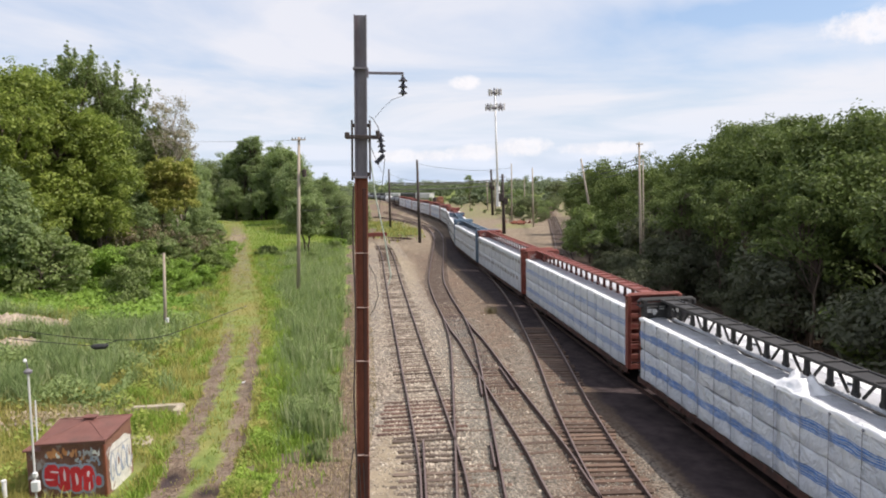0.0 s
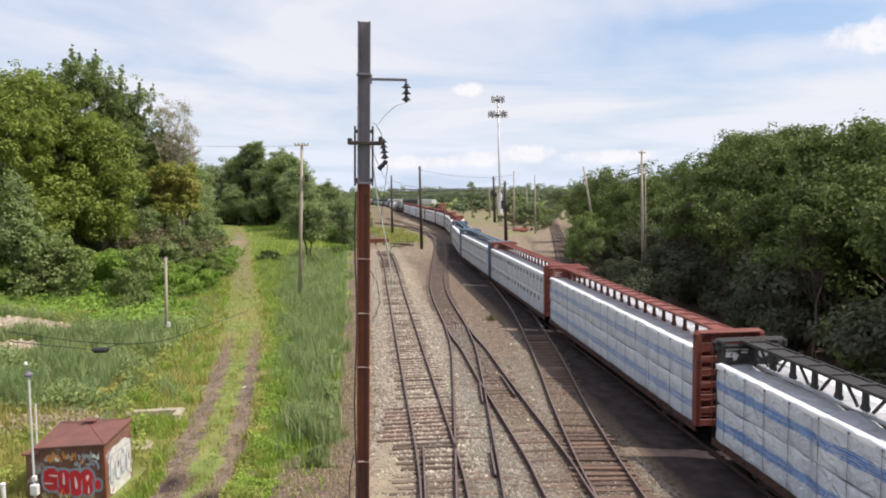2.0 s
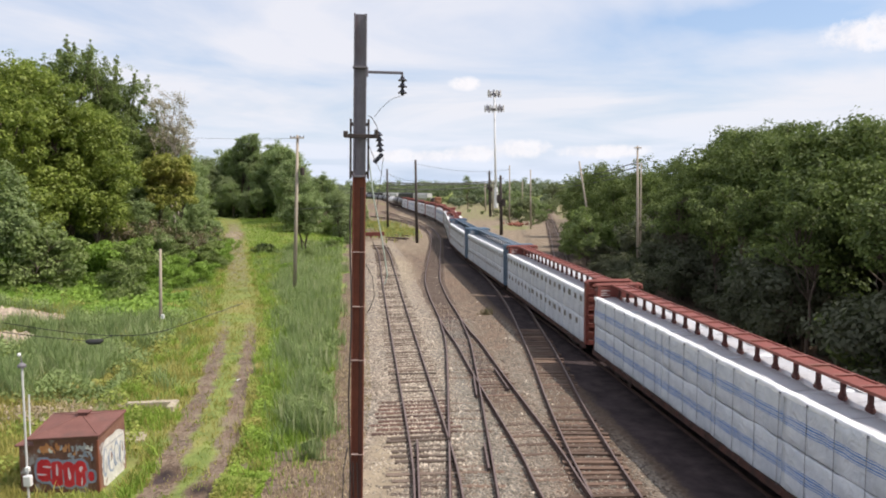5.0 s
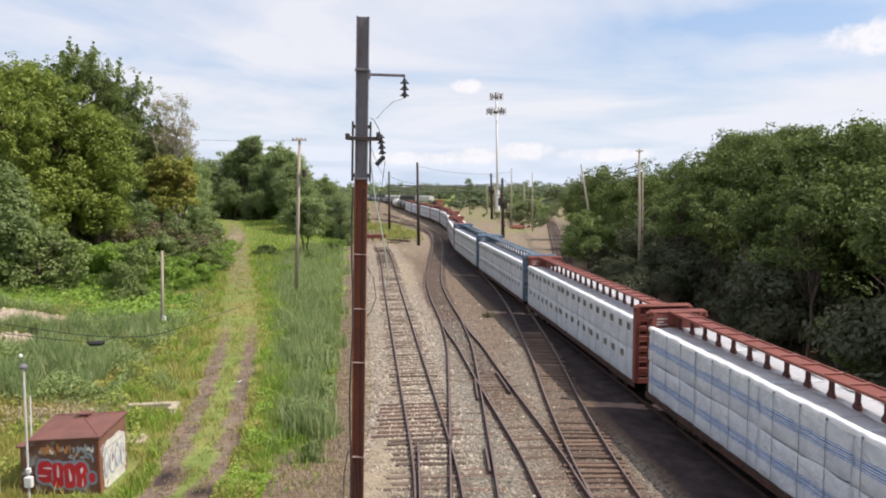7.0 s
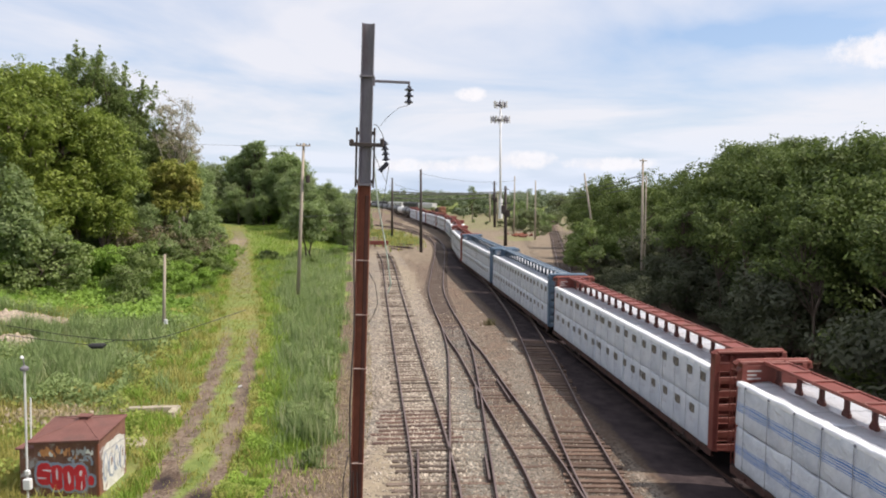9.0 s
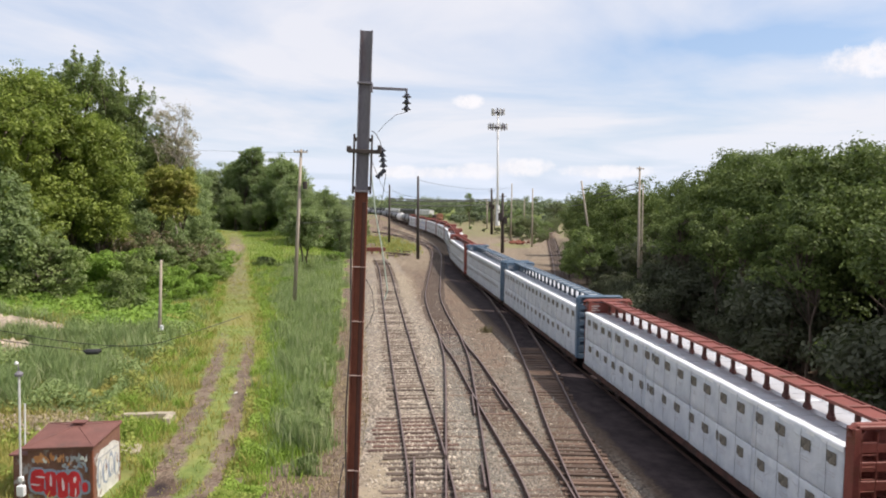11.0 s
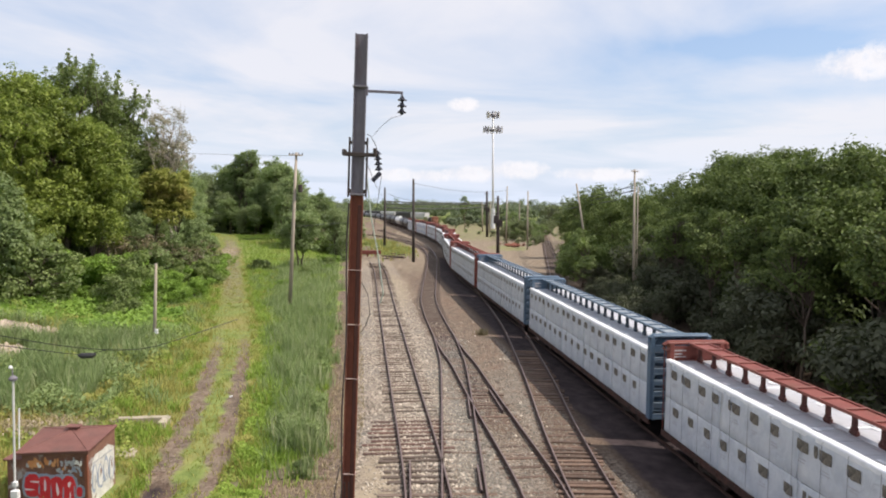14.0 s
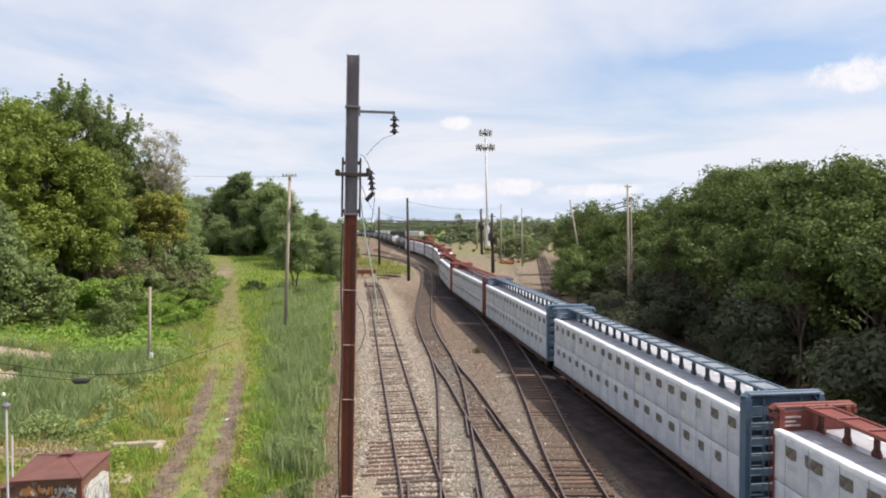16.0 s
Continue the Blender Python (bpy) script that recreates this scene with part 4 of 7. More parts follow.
def bulkhead(parent, y, out, paint, wide):
    """End frame of a car; out is -1 or 1, the way its ribs face."""
    b = part("bulkhead", Mesh().box((0, 0, 2.70), (2 * wide - 0.08, 0.05, 3.3), 0.01), paint, parent, at=Matrix.Translation((0, y, 0.09)))
    for s in (-1, 1):
        p = Mesh()
        p.box((s * wide, out * 0.14, 2.62), (0.06, 0.32, 3.62), 0.012).box((s * (wide - 0.06), -out * 0.02, 2.62), (0.18, 0.05, 3.62), 0.01).box((s * (wide - 0.06), out * 0.29, 2.62), (0.18, 0.04, 3.62), 0.01)
        part("side_post", p, paint, b)
    for k in range(7):
        z = 1.0 + k * 0.5
        q = Mesh()
        q.box((0, out * 0.12, z), (2 * wide - 0.2, 0.24, 0.06), 0.01).box((0, out * 0.24, z - 0.10), (2 * wide - 0.2, 0.03, 0.25), 0.008)
        part("rib", q, paint, b)
    for k, (x, z, w) in enumerate(((-0.78, 4.16, 0.62), (-0.84, 4.02, 0.42), (-0.74, 3.90, 0.52))):
        part("stencil_bar", Mesh().box((x, -out * 0.029, z), (w, 0.006, 0.055), 0.002), M_STENCIL, b)
    if paint == M_BLACKCAR:
        rp = random.Random(12)
        for cx, cz, rx, rz in ((-0.95, 4.02, 0.20, 0.15), (-0.62, 3.93, 0.13, 0.20), (-0.30, 4.10, 0.20, 0.12), (0.45, 4.0, 0.26, 0.18)):
            q = Mesh()
            ring = [(cx + rx * rp.uniform(0.55, 1.15) * math.cos(a * 0.45), cz + rz * rp.uniform(0.55, 1.15) * math.sin(a * 0.45)) for a in range(14)]
            q.v = [(a, -out * 0.034, c) for a, c in ring] + [(a, -out * 0.024, c) for a, c in ring]
            q.f = [tuple(range(14)), tuple(range(14, 28))[::-1]] + [(k, (k + 1) % 14, 14 + (k + 1) % 14, 14 + k) for k in range(14)]
            part("bare_patch", q, M_BARE, b, "pale patch where the black paint has peeled")
        for z in (4.30, 4.20, 4.10):
            part("slat", Mesh().box((0, -out * 0.06, z), (2 * wide - 0.2, 0.07, 0.035), 0.008), paint, b)
    for x in (-0.62, 0.62):
        part("stiffener", Mesh().box((x, out * 0.12, 2.7), (0.05, 0.20, 3.2), 0.01), paint, b)
    top = Mesh()
    top.tube([(-1.37, out * 0.14, 4.2), (-1.36, out * 0.14, 4.38), (-1.24, out * 0.14, 4.46), (0, out * 0.14, 4.47), (1.24, out * 0.14, 4.46), (1.36, out * 0.14, 4.38), (1.37, out * 0.14, 4.2)], 0.10, 8)
    top.box((0, out * 0.14, 4.45), (2.5, 0.34, 0.10), 0.02)
    for s in (-1, 1):
        m = Matrix.Rotation(s * 0.78, 4, "Y")
        top.box((s * 1.16, out * 0.14, 4.24), (0.34, 0.30, 0.05), 0.01, m=m)
    part("top_beam", top, paint, b)
    lad = Mesh()
    for x in (-1.22, -0.80):
        lad.tube([(x, out * 0.40, 0.8), (x, out * 0.40, 4.3)], 0.018, 6)
    for k in range(11):
        lad.tube([(-1.22, out * 0.40, 0.9 + k * 0.32), (-0.80, out * 0.40, 0.9 + k * 0.32)], 0.014, 6)
    part("ladder", lad, paint, b)
    return b


def centerbeam_car(paint, label, style, black=False):
    """A loaded centre-beam flatcar; origin on the rails under its middle, local y along the track."""
    root = tagged(new("flatcar"), label, "freight car", group="train cars")
    L, half = 23.35, 11.675
    u = Mesh()
    u.box((0, 0, 0.86), (0.7, L + 0.4, 0.42), 0.02)
    for k in range(20):
        u.box((0, -half + 0.8 + k * (L - 1.6) / 19, 0.93), (2.6, 0.14, 0.24), 0.01)
    part("underframe", u, M_UNDER, root)
    part("deck", Mesh().box((0, 0, 0.92), (2.7, L - 0.1, 0.05), 0.01), M_UNDER, root)
    for s in (-1, 1):
        side = Mesh()
        side.box((s * 1.33, 0, 0.80), (0.06, L, 0.26), 0.012).box((s * 1.29, 0, 0.68), (0.16, L, 0.035), 0.01)
        for k in range(18):
            side.box((s * 1.36, -half + 1 + k * (L - 2) / 17, 0.78), (0.07, 0.16, 0.12), 0.02)
        part("side_sill", side, M_SILL, root)
    part("centre_web", Mesh().box((0, 0, 2.35), (0.10, L - 0.5, 2.6), 0.01), paint, root)
    ch = Mesh()
    for s in (-1, 1):
        ch.box((s * 0.37, 0, 4.54), (0.08, L - 0.3, 0.10), 0.012)
    ch.box((0, 0, 4.505), (0.68, L - 0.3, 0.02), 0.005)
    n = 19
    for k in range(n + 1):
        y = -half + 0.5 + k * (L - 1.0) / n
        ch.box((0, y, 4.56), (0.76, 0.08, 0.09), 0.012)
    part("top_chord", ch, paint, root)
    plate = M_PALEPLATE if paint == M_BLUECAR else paint
    for k in range(n):
        y = -half + 0.5 + (k + 0.5) * (L - 1.0) / n
        part("chord_plate", Mesh().box((0, y, 4.530), (0.62, (L - 1.0) / n - 0.12, 0.03), 0.008), plate, root)
    for k in range(n + 1):
        y = -half + 0.5 + k * (L - 1.0) / n
        p = Mesh()
        p.box((0, y, 4.17), (0.14, 0.13 if not black else 0.18, 0.66), 0.02)
        p.box((0, y, 4.00), (0.15, 0.22, 0.12), 0.04)
        p.box((0, y, 3.90), (0.16, 0.34, 0.18), 0.05)
        if black and k < n:
            a = Matrix.Rotation(0.75 * (1 if k % 2 else -1), 4, "X")
            p.box((0.0, y + (L - 1.0) / n / 2, 4.14), (0.08, 0.08, 0.80), 0.01, m=a)
        part("post", p, M_BLACKCAR if black else M_REDPOST if paint == M_REDCAR else M_BLUEPOST, root)
    for out in (-1, 1):
        bulkhead(root, out * (half - 0.2), out, paint, 1.33 if out < 0 else 1.14)
        c = Mesh()
        c.box((0, out * (half + 0.22), 0.82), (0.22, 0.8, 0.24), 0.03).box((0.05 * out, out * (half + 0.63), 0.82), (0.34, 0.2, 0.30), 0.05)
        part("coupler", c, M_UNDER, root)
        truck(root, out * 8.25)
    # load: two tiers each side of the beam
    mat = M_WRAP if style == "dotted" else M_WRAPLOOSE if black else M_WRAPBLUE
    nb = 4 if black else 5
    span = L - 0.56
    bl = span / nb
    w, h = 1.24, 1.37 if black else 1.45
    shared = [bundle_mesh(bl - 0.025, w, h, 3 * k + (50 if style == "striped" else 90), mat, 0.07 if black else 0.05 if style == "striped" else 0.02, 0.06 if style == "striped" else 0.03) for k in range(5)]
    r = random.Random(label)
    for s in (-1, 1):
        for tier in (0, 1):
            row = []
            for k in range(nb):
                y = -span / 2 + bl * (k + 0.5)
                b = part("lumber_pack", r.choice(shared), None, root, "white wrapped lumber pack" + (" with blue bands" if style == "striped" else ""),
                         at=Matrix.Translation((s * (0.12 + w / 2 + r.uniform(0, 0.015)), y, 0.95 + tier * (h + 0.015))))
                row.append(b)
            if style == "dotted":
                marks(row, span, w, h, r.randint(0, 9999), s, tier)
    if black:
        q = Mesh()
        nx, ny = 12, 14
        for j in range(ny):
            for i in range(nx):
                a, b = i / (nx - 1) * 2 - 1, j / (ny - 1) * 2 - 1
                lift = max(0.0, 1 - a * a) * max(0.0, 1 - b * b)
                q.v.append((-0.80 + a * 0.60, -0.3 + b * 1.0, 0.95 + 2 * h + lift * (0.42 + 0.50 * noise.noise(Vector((a * 2.2, b * 2.2, 4.0)))) - 0.02))
        q.f = [(j * nx + i, j * nx + i + 1, (j + 1) * nx + i + 1, (j + 1) * nx + i) for j in range(ny - 1) for i in range(nx - 1)]
        part("loose_wrap", q, M_FOLD, root, "loose crumpled sheet of white wrap", smooth=True)
    # Fold along the load's edge, in the wrap colour whitened for sun.
    amp = 0.075 if black else 0.06 if style == "striped" else 0.022
    for s in (-1, 1):
        q = Mesh()
        n_y, top = 150, 0.965 + 2 * h
        for j in range(n_y):
            y = -span / 2 + span * j / (n_y - 1)
            for i, (dx, dz) in enumerate(((0.012, -0.10), (0.012, -0.03), (-0.02, 0.014), (-0.18, 0.016), (-0.36, 0.008))):
                k = (0.5, 1, 1, 0.8, 0.3)[i] * amp
                a = noise.noise(Vector((y * 1.9, i * 0.7, s * 3.0 + len(label)))) + 0.5 * noise.noise(Vector((y * 5.3, i * 0.9, s * 5.0)))
                q.v.append((s * (1.36 + dx + max(0, a) * k * 0.7), y, top + dz + a * k * 0.8 + (0.05 if 0 < i < 4 else 0)))
        q.f = [(j * 5 + i, j * 5 + i + 1, j * 5 + i + 6, j * 5 + i + 5) for j in range(n_y - 1) for i in range(4)]
        part("folded_edge", q, M_FOLD, root, "crumpled white fold of wrap along the top", smooth=True)
    if style == "dotted":
        for s in (-1, 1):
            for k in range(9):
                part("wrap_label", Mesh().box((s * 0.86, -span / 2 + 1.1 + k * 2.52 + r.uniform(-0.3, 0.3), 0.985 + 2 * h), (0.13, 0.34, 0.012), 0.003), M_FOLD, root, "small white patch on top of the load")
    st = {}
    for s in (-1, 1):
        q = Mesh()
        t = 0.016 if style == "striped" else 0.008
        q.box((s * 1.415, 0, 0.95 + h), (0.008, t * 1.6, 2 * h), 0.002)
        q.box((s * 0.78, 0, 0.975 + 2 * h), (1.20, t, 0.006), 0.002)
        if style == "striped":
            q.box((s * 1.40, 0, 0.94 + 2 * h), (0.05, 0.07, 0.08), 0.015)
        st[s] = q.data("strap", M_STRAP)
        m = 17 if style == "striped" else 19
        for k in range(m):
            part("strap", st[s], None, root, at=Matrix.Translation((0, -span / 2 + span * (k + 0.5) / m + r.uniform(-0.1, 0.1), 0)))
    return root


def tank_car(mat, label):
    root = tagged(new("tank_car"), label, "freight car", group="train cars")
    prof = [(0.02, -7.35), (0.7, -7.3), (1.15, -7.1), (1.42, -6.7), (1.5, -6.2), (1.5, 6.2), (1.42, 6.7), (1.15, 7.1), (0.7, 7.3), (0.02, 7.35)]
    part("tank", Mesh().lathe(prof, (0, 0, 2.75), 24, "Y"), mat, root, smooth=True)
    part("dome", Mesh().lathe([(0.55, 0), (0.55, 0.35), (0.45, 0.45), (0.02, 0.46)], (0, 0, 4.15), 14), mat, root)
    fr = Mesh().box((0, 0, 0.95), (0.7, 15.8, 0.3), 0.03)
    for y in (-7.4, 7.4):
        fr.box((0, y, 1.05), (2.7, 0.9, 0.12), 0.02)
    part("frame", fr, M_UNDER, root)
    rail = Mesh()
    for s in (-1, 1):
        rail.tube([(s * 0.9, -1.2, 4.9), (s * 0.9, 1.2, 4.9)], 0.03, 6)
        for y in (-1.2, 0, 1.2):
            rail.tube([(s * 0.9, y, 4.0), (s * 0.9, y, 4.9)], 0.025, 6)
    rail.box((0, 0, 4.28), (1.9, 2.6, 0.05), 0.01)
    part("platform", rail, M_UNDER, root)
    for y in (-5.6, 5.6):
        truck(root, y)
    return root


PITCH = 24.8
WAY = spline(TRAIN, 0.5)
WAY_S = np.r_[0, np.cumsum(np.linalg.norm(np.diff(WAY, axis=0), axis=1))]
S0 = float(np.interp(35.3, WAY[:, 1], WAY_S))


def travelled(t):
    return (3.65 * t + 0.011 * t * t) * 1.0055


def on_track(s):
    return Vector((np.interp(s, WAY_S, WAY[:, 0]), np.interp(s, WAY_S, WAY[:, 1]), TRAIN_Z))


def car_pose(mid, base, t):
    s = mid - travelled(t)
    a, b = on_track(s - base), on_track(s + base)
    d = b - a
    return Matrix.Translation((a + b) / 2) @ Matrix.Rotation(math.atan2(d.y, d.x) - math.pi / 2, 4, "Z")


CARS = []
RED = "rust-red centre-beam flatcar loaded with white square-printed lumber packs"
black_car = centerbeam_car(M_BLACKCAR, "black centre-beam flatcar loaded with blue-banded white wrapped lumber", "striped", True)
red_band = centerbeam_car(M_REDCAR, "rust-red centre-beam flatcar loaded with blue-banded white wrapped lumber", "striped")
red_dot = centerbeam_car(M_REDCAR, RED, "dotted")
blue_dot = centerbeam_car(M_BLUECAR, "blue centre-beam flatcar loaded with white square-printed lumber packs", "dotted")
order = [black_car, red_band, red_dot, blue_dot]
order.append(copy_thing(blue_dot, Matrix.Identity(4)))
for k in range(7):
    order.append(copy_thing((red_dot, red_band)[k % 3 == 2], Matrix.Identity(4)))
for k, car in enumerate(order):
    CARS.append((car, S0 + (k - 1) * PITCH + 11.67, 8.25))
tb = tank_car(M_TANKBLACK, "black tank car with a top platform")
tw = tank_car(M_TANKWHITE, "white tank car with a top platform")
tanks = [tb, copy_thing(tb, Matrix.Identity(4)), tw] + [copy_thing(tb, Matrix.Identity(4)) for _ in range(7)]
start = S0 + (len(order) - 2) * PITCH + PITCH - 0.6
for k, car in enumerate(tanks):
    CARS.append((car, start + 8.6 + k * 17.0, 5.6))
for car, mid, base in CARS:
    car.matrix_basis = car_pose(mid, base, 0)


# ---- main pole beside the tracks ----
def h_beam(z0, z1, w, d):
    """One rolled H-section: flanges to both sides, the web facing along y."""
    t, c, f = 0.018, w / 2, 0.034
    prof = [(-c, -d / 2), (-c + f, -d / 2), (-c + f, -t), (c - f, -t), (c - f, -d / 2), (c, -d / 2), (c, d / 2), (c - f, d / 2), (c - f, t), (-c + f, t), (-c + f, d / 2), (-c, d / 2)]
    q, n = Mesh(), len(prof)
    for z in (z0, z1):
        q.v += [(x, y, z) for x, y in prof]
    q.f = [(k, (k + 1) % n, n + (k + 1) % n, n + k) for k in range(n)] + [tuple(range(n))[::-1], tuple(range(n, 2 * n))]
    return q


def disc_string(n, step, r=0.13):
    q = Mesh()
    for k in range(n):
        z = -k * step
        q.lathe([(0.02, z), (0.05, z - 0.01), (0.06, z - 0.05), (r, z - 0.085), (r, z - 0.105), (0.05, z - 0.10), (0.03, z - step)], n=16)
    return q


def catenary_pole():
    """Rusty H-section column with a grey upper length, steel sleeve, bracket arm and hanging insulators."""
    lean = math.atan2(0.32, 12.4)
    root = tagged(new("catenary_pole"), "tall rusty steel H-section pole with grey top and insulators", "utility pole")
    root.matrix_basis = Matrix.Translation((-2.335, 18.5, -0.25)) @ Matrix.Rotation(lean, 4, "Y") @ Matrix.Rotation(radians(4), 4, "Z")
    part("lower_column", h_beam(0, 10.45, 0.325, 0.22), M_RUST, root)
    part("upper_column", h_beam(10.45, 14.42, 0.315, 0.20), M_GALV, root, "dull grey upper column")
    # Added strip that makes the right part of the column's face dark.
    part("cable_trough", Mesh().box((0.088, -0.055, 5.1), (0.118, 0.08, 10.1), 0.012), M_DARKSTRIP, root, "dark strip down the right of the column's web")
    for s in (-1, 1):
        q = Mesh().box((s * 0.222, 0, 11.1), (0.045, 0.20, 1.5), 0.01)
        q.box((s * 0.20, 0, 10.50), (0.09, 0.18, 0.10), 0.01).box((s * 0.20, 0, 11.72), (0.09, 0.18, 0.08), 0.01)
        part("sleeve_channel", q, M_POLEDARK, root)
    br = Mesh().box((0.02, -0.14, 11.42), (0.78, 0.07, 0.10), 0.01).box((-0.34, -0.14, 11.46), (0.12, 0.10, 0.16), 0.02).box((0.42, -0.14, 11.48), (0.10, 0.10, 0.22), 0.02)
    part("clamp_bracket", br, M_POLEDARK, root)
    arm = Mesh().box((0.60, 0, 13.02), (0.95, 0.06, 0.065), 0.008).box((0.17, 0, 13.02), (0.06, 0.16, 0.22), 0.01).box((1.05, 0, 12.99), (0.05, 0.07, 0.12), 0.01)
    part("bracket_arm", arm, M_GALV, root)
    for z in (13.12, 10.42):
        part("band", Mesh().box((0, 0, z), (0.37, 0.25, 0.05), 0.006), M_GALV, root)
    for z in (8.5, 7.1, 5.7, 3.2, 1.4):
        part("band", Mesh().box((0, 0, z), (0.365, 0.24, 0.018), 0.004), M_BAND, root, "thin pale strap")
    part("insulator", disc_string(3, 0.155, 0.115), M_INSUL, root, "dark porcelain insulator string", at=Matrix.Translation((1.06, 0, 12.93)))
    part("insulator", disc_string(4, 0.13, 0.10), M_INSUL, root, "dark porcelain insulator string", at=Matrix.Translation((0.47, 0.05, 11.55)) @ Matrix.Rotation(-0.12, 4, "Y"))
    part("insulator", disc_string(3, 0.10, 0.06), M_INSUL, root, at=Matrix.Translation((0.58, 0.05, 11.0)) @ Matrix.Rotation(0.75, 4, "Y"))
    w = Mesh()
    w.tube([(1.06, 0, 12.46), (0.80, 0.02, 12.38), (0.55, 0.02, 12.15), (0.36, 0.02, 11.92)], 0.006, 6)
    w.tube([(0.20, 0, 11.95), (0.30, 0, 11.9), (0.42, 0, 11.7), (0.47, 0.05, 11.55)], 0.010, 6)
    w.tube([(0.60, 0.05, 10.9), (0.52, 0.05, 10.2), (0.42, 0.0, 9.4)], 0.008, 6)
    part("jumper_wire", w, M_WIRE, root)
    for x, r0 in ((-0.190, 0.022), (-0.10, 0.014), (0.03, 0.012)):
        k = Mesh()
        k.tube([(x + 0.03 * math.sin(i * 1.3 + x * 9), -0.13, 0.3 + i * 0.9) for i in range(12 if x < -0.15 else 4)], r0, 6)
        part("conduit", k, M_POLEDARK, root)
    loop = Mesh().tube([(0.18, -0.1, 8.2), (0.35, -0.1, 7.9), (0.42, -0.1, 7.4), (0.30, -0.1, 7.05), (0.20, -0.1, 6.9)], 0.010, 6)
    part("loose_cable", loop, M_WIRE, root)
    loop = Mesh().tube([(-0.24, -0.13, 3.4), (-0.34, -0.12, 2.8), (-0.36, -0.12, 2.0), (-0.24, -0.12, 1.3)], 0.014, 6)
    part("loose_cable", loop, M_WIRE, root)
    part("footing", Mesh().box((0, 0, 0.1), (0.8, 0.8, 0.5), 0.04), M_CONCRETE, root)


catenary_pole()


# ---- other poles, tower, wires ----
def pole(name, base, top, mat, r, label, arms=(), pins=False, sections=None):
    root = tagged(new(name), label, "utility pole")
    b, t = Vector(base), Vector(top)
    g = float(height(b.x, b.y))
    b = b + (t - b) * ((g - 0.2 - b.z) / (t.z - b.z))
    root.location = b
    part("shaft", Mesh().tube([(0, 0, 0), (t - b) * 0.5, t - b], [r * 1.25, r * 1.1, r * 0.8], 10), mat, root, smooth=True)
    for drop, length, turn in arms:
        c = (t - b) * (1 - drop / (t - b).length)
        a = part("crossarm", Mesh().box(c + Vector((0, -r - 0.04, 0)), (length, 0.10, 0.12), 0.01, turn), mat, root)
        if pins:
            for k in (-0.45, -0.2, 0.2, 0.45):
                part("insulator", Mesh().lathe([(0.03, 0), (0.06, 0.05), (0.05, 0.12), (0.02, 0.15)], c + Vector((k * length * math.cos(turn), -r - 0.04 + k * length * math.sin(turn), 0.06)), 8), M_INSUL, root)
    return root


lp = pole("utility_pole", (-14.01, 68.64, 0), (-13.37, 68.64, 14.49), M_POLEWOOD, 0.15, "grey-brown wooden utility pole standing in reeds", ((0.25, 1.3, 0.3),), True)
part("transformer", Mesh().lathe([(0.02, -0.35), (0.2, -0.33), (0.22, 0.3), (0.15, 0.36), (0.02, 0.38)], (1.05, -0.1, 11.6), 12), M_POLEDARK, lp, "dark can-shaped transformer")
part("bracket", Mesh().box((0.78, -0.06, 11.75), (0.55, 0.05, 0.06), 0.01), M_POLEDARK, lp)
sp_post = pole("utility_pole", (-19.48, 49.71, 0), (-19.28, 49.71, 5.59), M_POLEWOOD, 0.10, "short weathered wooden post in tall weeds")
part("meter_box", Mesh().box((0.22, -0.1, 1.25), (0.22, 0.14, 0.34), 0.03), M_WHITEPAINT, sp_post, "small pale meter box")
pole("utility_pole", (-4.17, 123.35, 0), (-4.29, 123.35, 13.85), M_POLEDARK, 0.22, "dark creosoted pole beside the yard track")
pole("utility_pole", (-12.17, 164.9, 0), (-12.16, 164.9, 13.15), M_POLEDARK, 0.22, "dark creosoted pole on the grassy island")
pole("utility_pole", (14.66, 217.7, 0), (14.38, 217.7, 13.46), M_POLEDARK, 0.34, "thick dark pole near the cell tower", ((0.8, 1.6, 0.2),))
pole("utility_pole", (11.59, 140.4, 0), (11.43, 140.4, 11.32), M_POLEDARK, 0.28, "thick dark pole beside the dirt yard", ((0.6, 1.4, 0.2),))
pole("utility_pole", (16.08, 171.8, 0), (16.14, 171.8, 13.94), M_POLEWOOD, 0.155, "pale wooden pole by the brush pile")
pole("utility_pole", (19.61, 159.3, 0), (19.51, 159.3, 12.7), M_POLEWOOD, 0.155, "pale wooden pole by the brush pile")
pole("utility_pole", (19.88, 73.14, 0), (19.62, 73.14, 13.52), M_POLEWOOD, 0.115, "pale wooden utility pole in front of dense trees", ((0.2, 0.9, 0.5),))
pole("utility_pole", (20.9, 100, 1.0), (18.89, 100, 12.77), M_POLEWOOD, 0.14, "leaning pale wooden pole beside trees")
pole("utility_pole", (20.9, 76, 0), (20.8, 76, 11.9), M_POLEWOOD, 0.07, "thin wooden pole among the trees")
pole("utility_pole", (15.5, 255, 0), (15.3, 255, 10.5), M_POLEWOOD, 0.22, "small grey wooden pole in the distance")
pole("utility_pole", (17.6, 248, 0), (17.5, 248, 10.5), M_POLEWOOD, 0.22, "small grey wooden pole in the distance")
pole("utility_pole", (33.5, 300, 0), (33.4, 300, 10.5), M_POLEWOOD, 0.22, "small grey wooden pole in the distance")


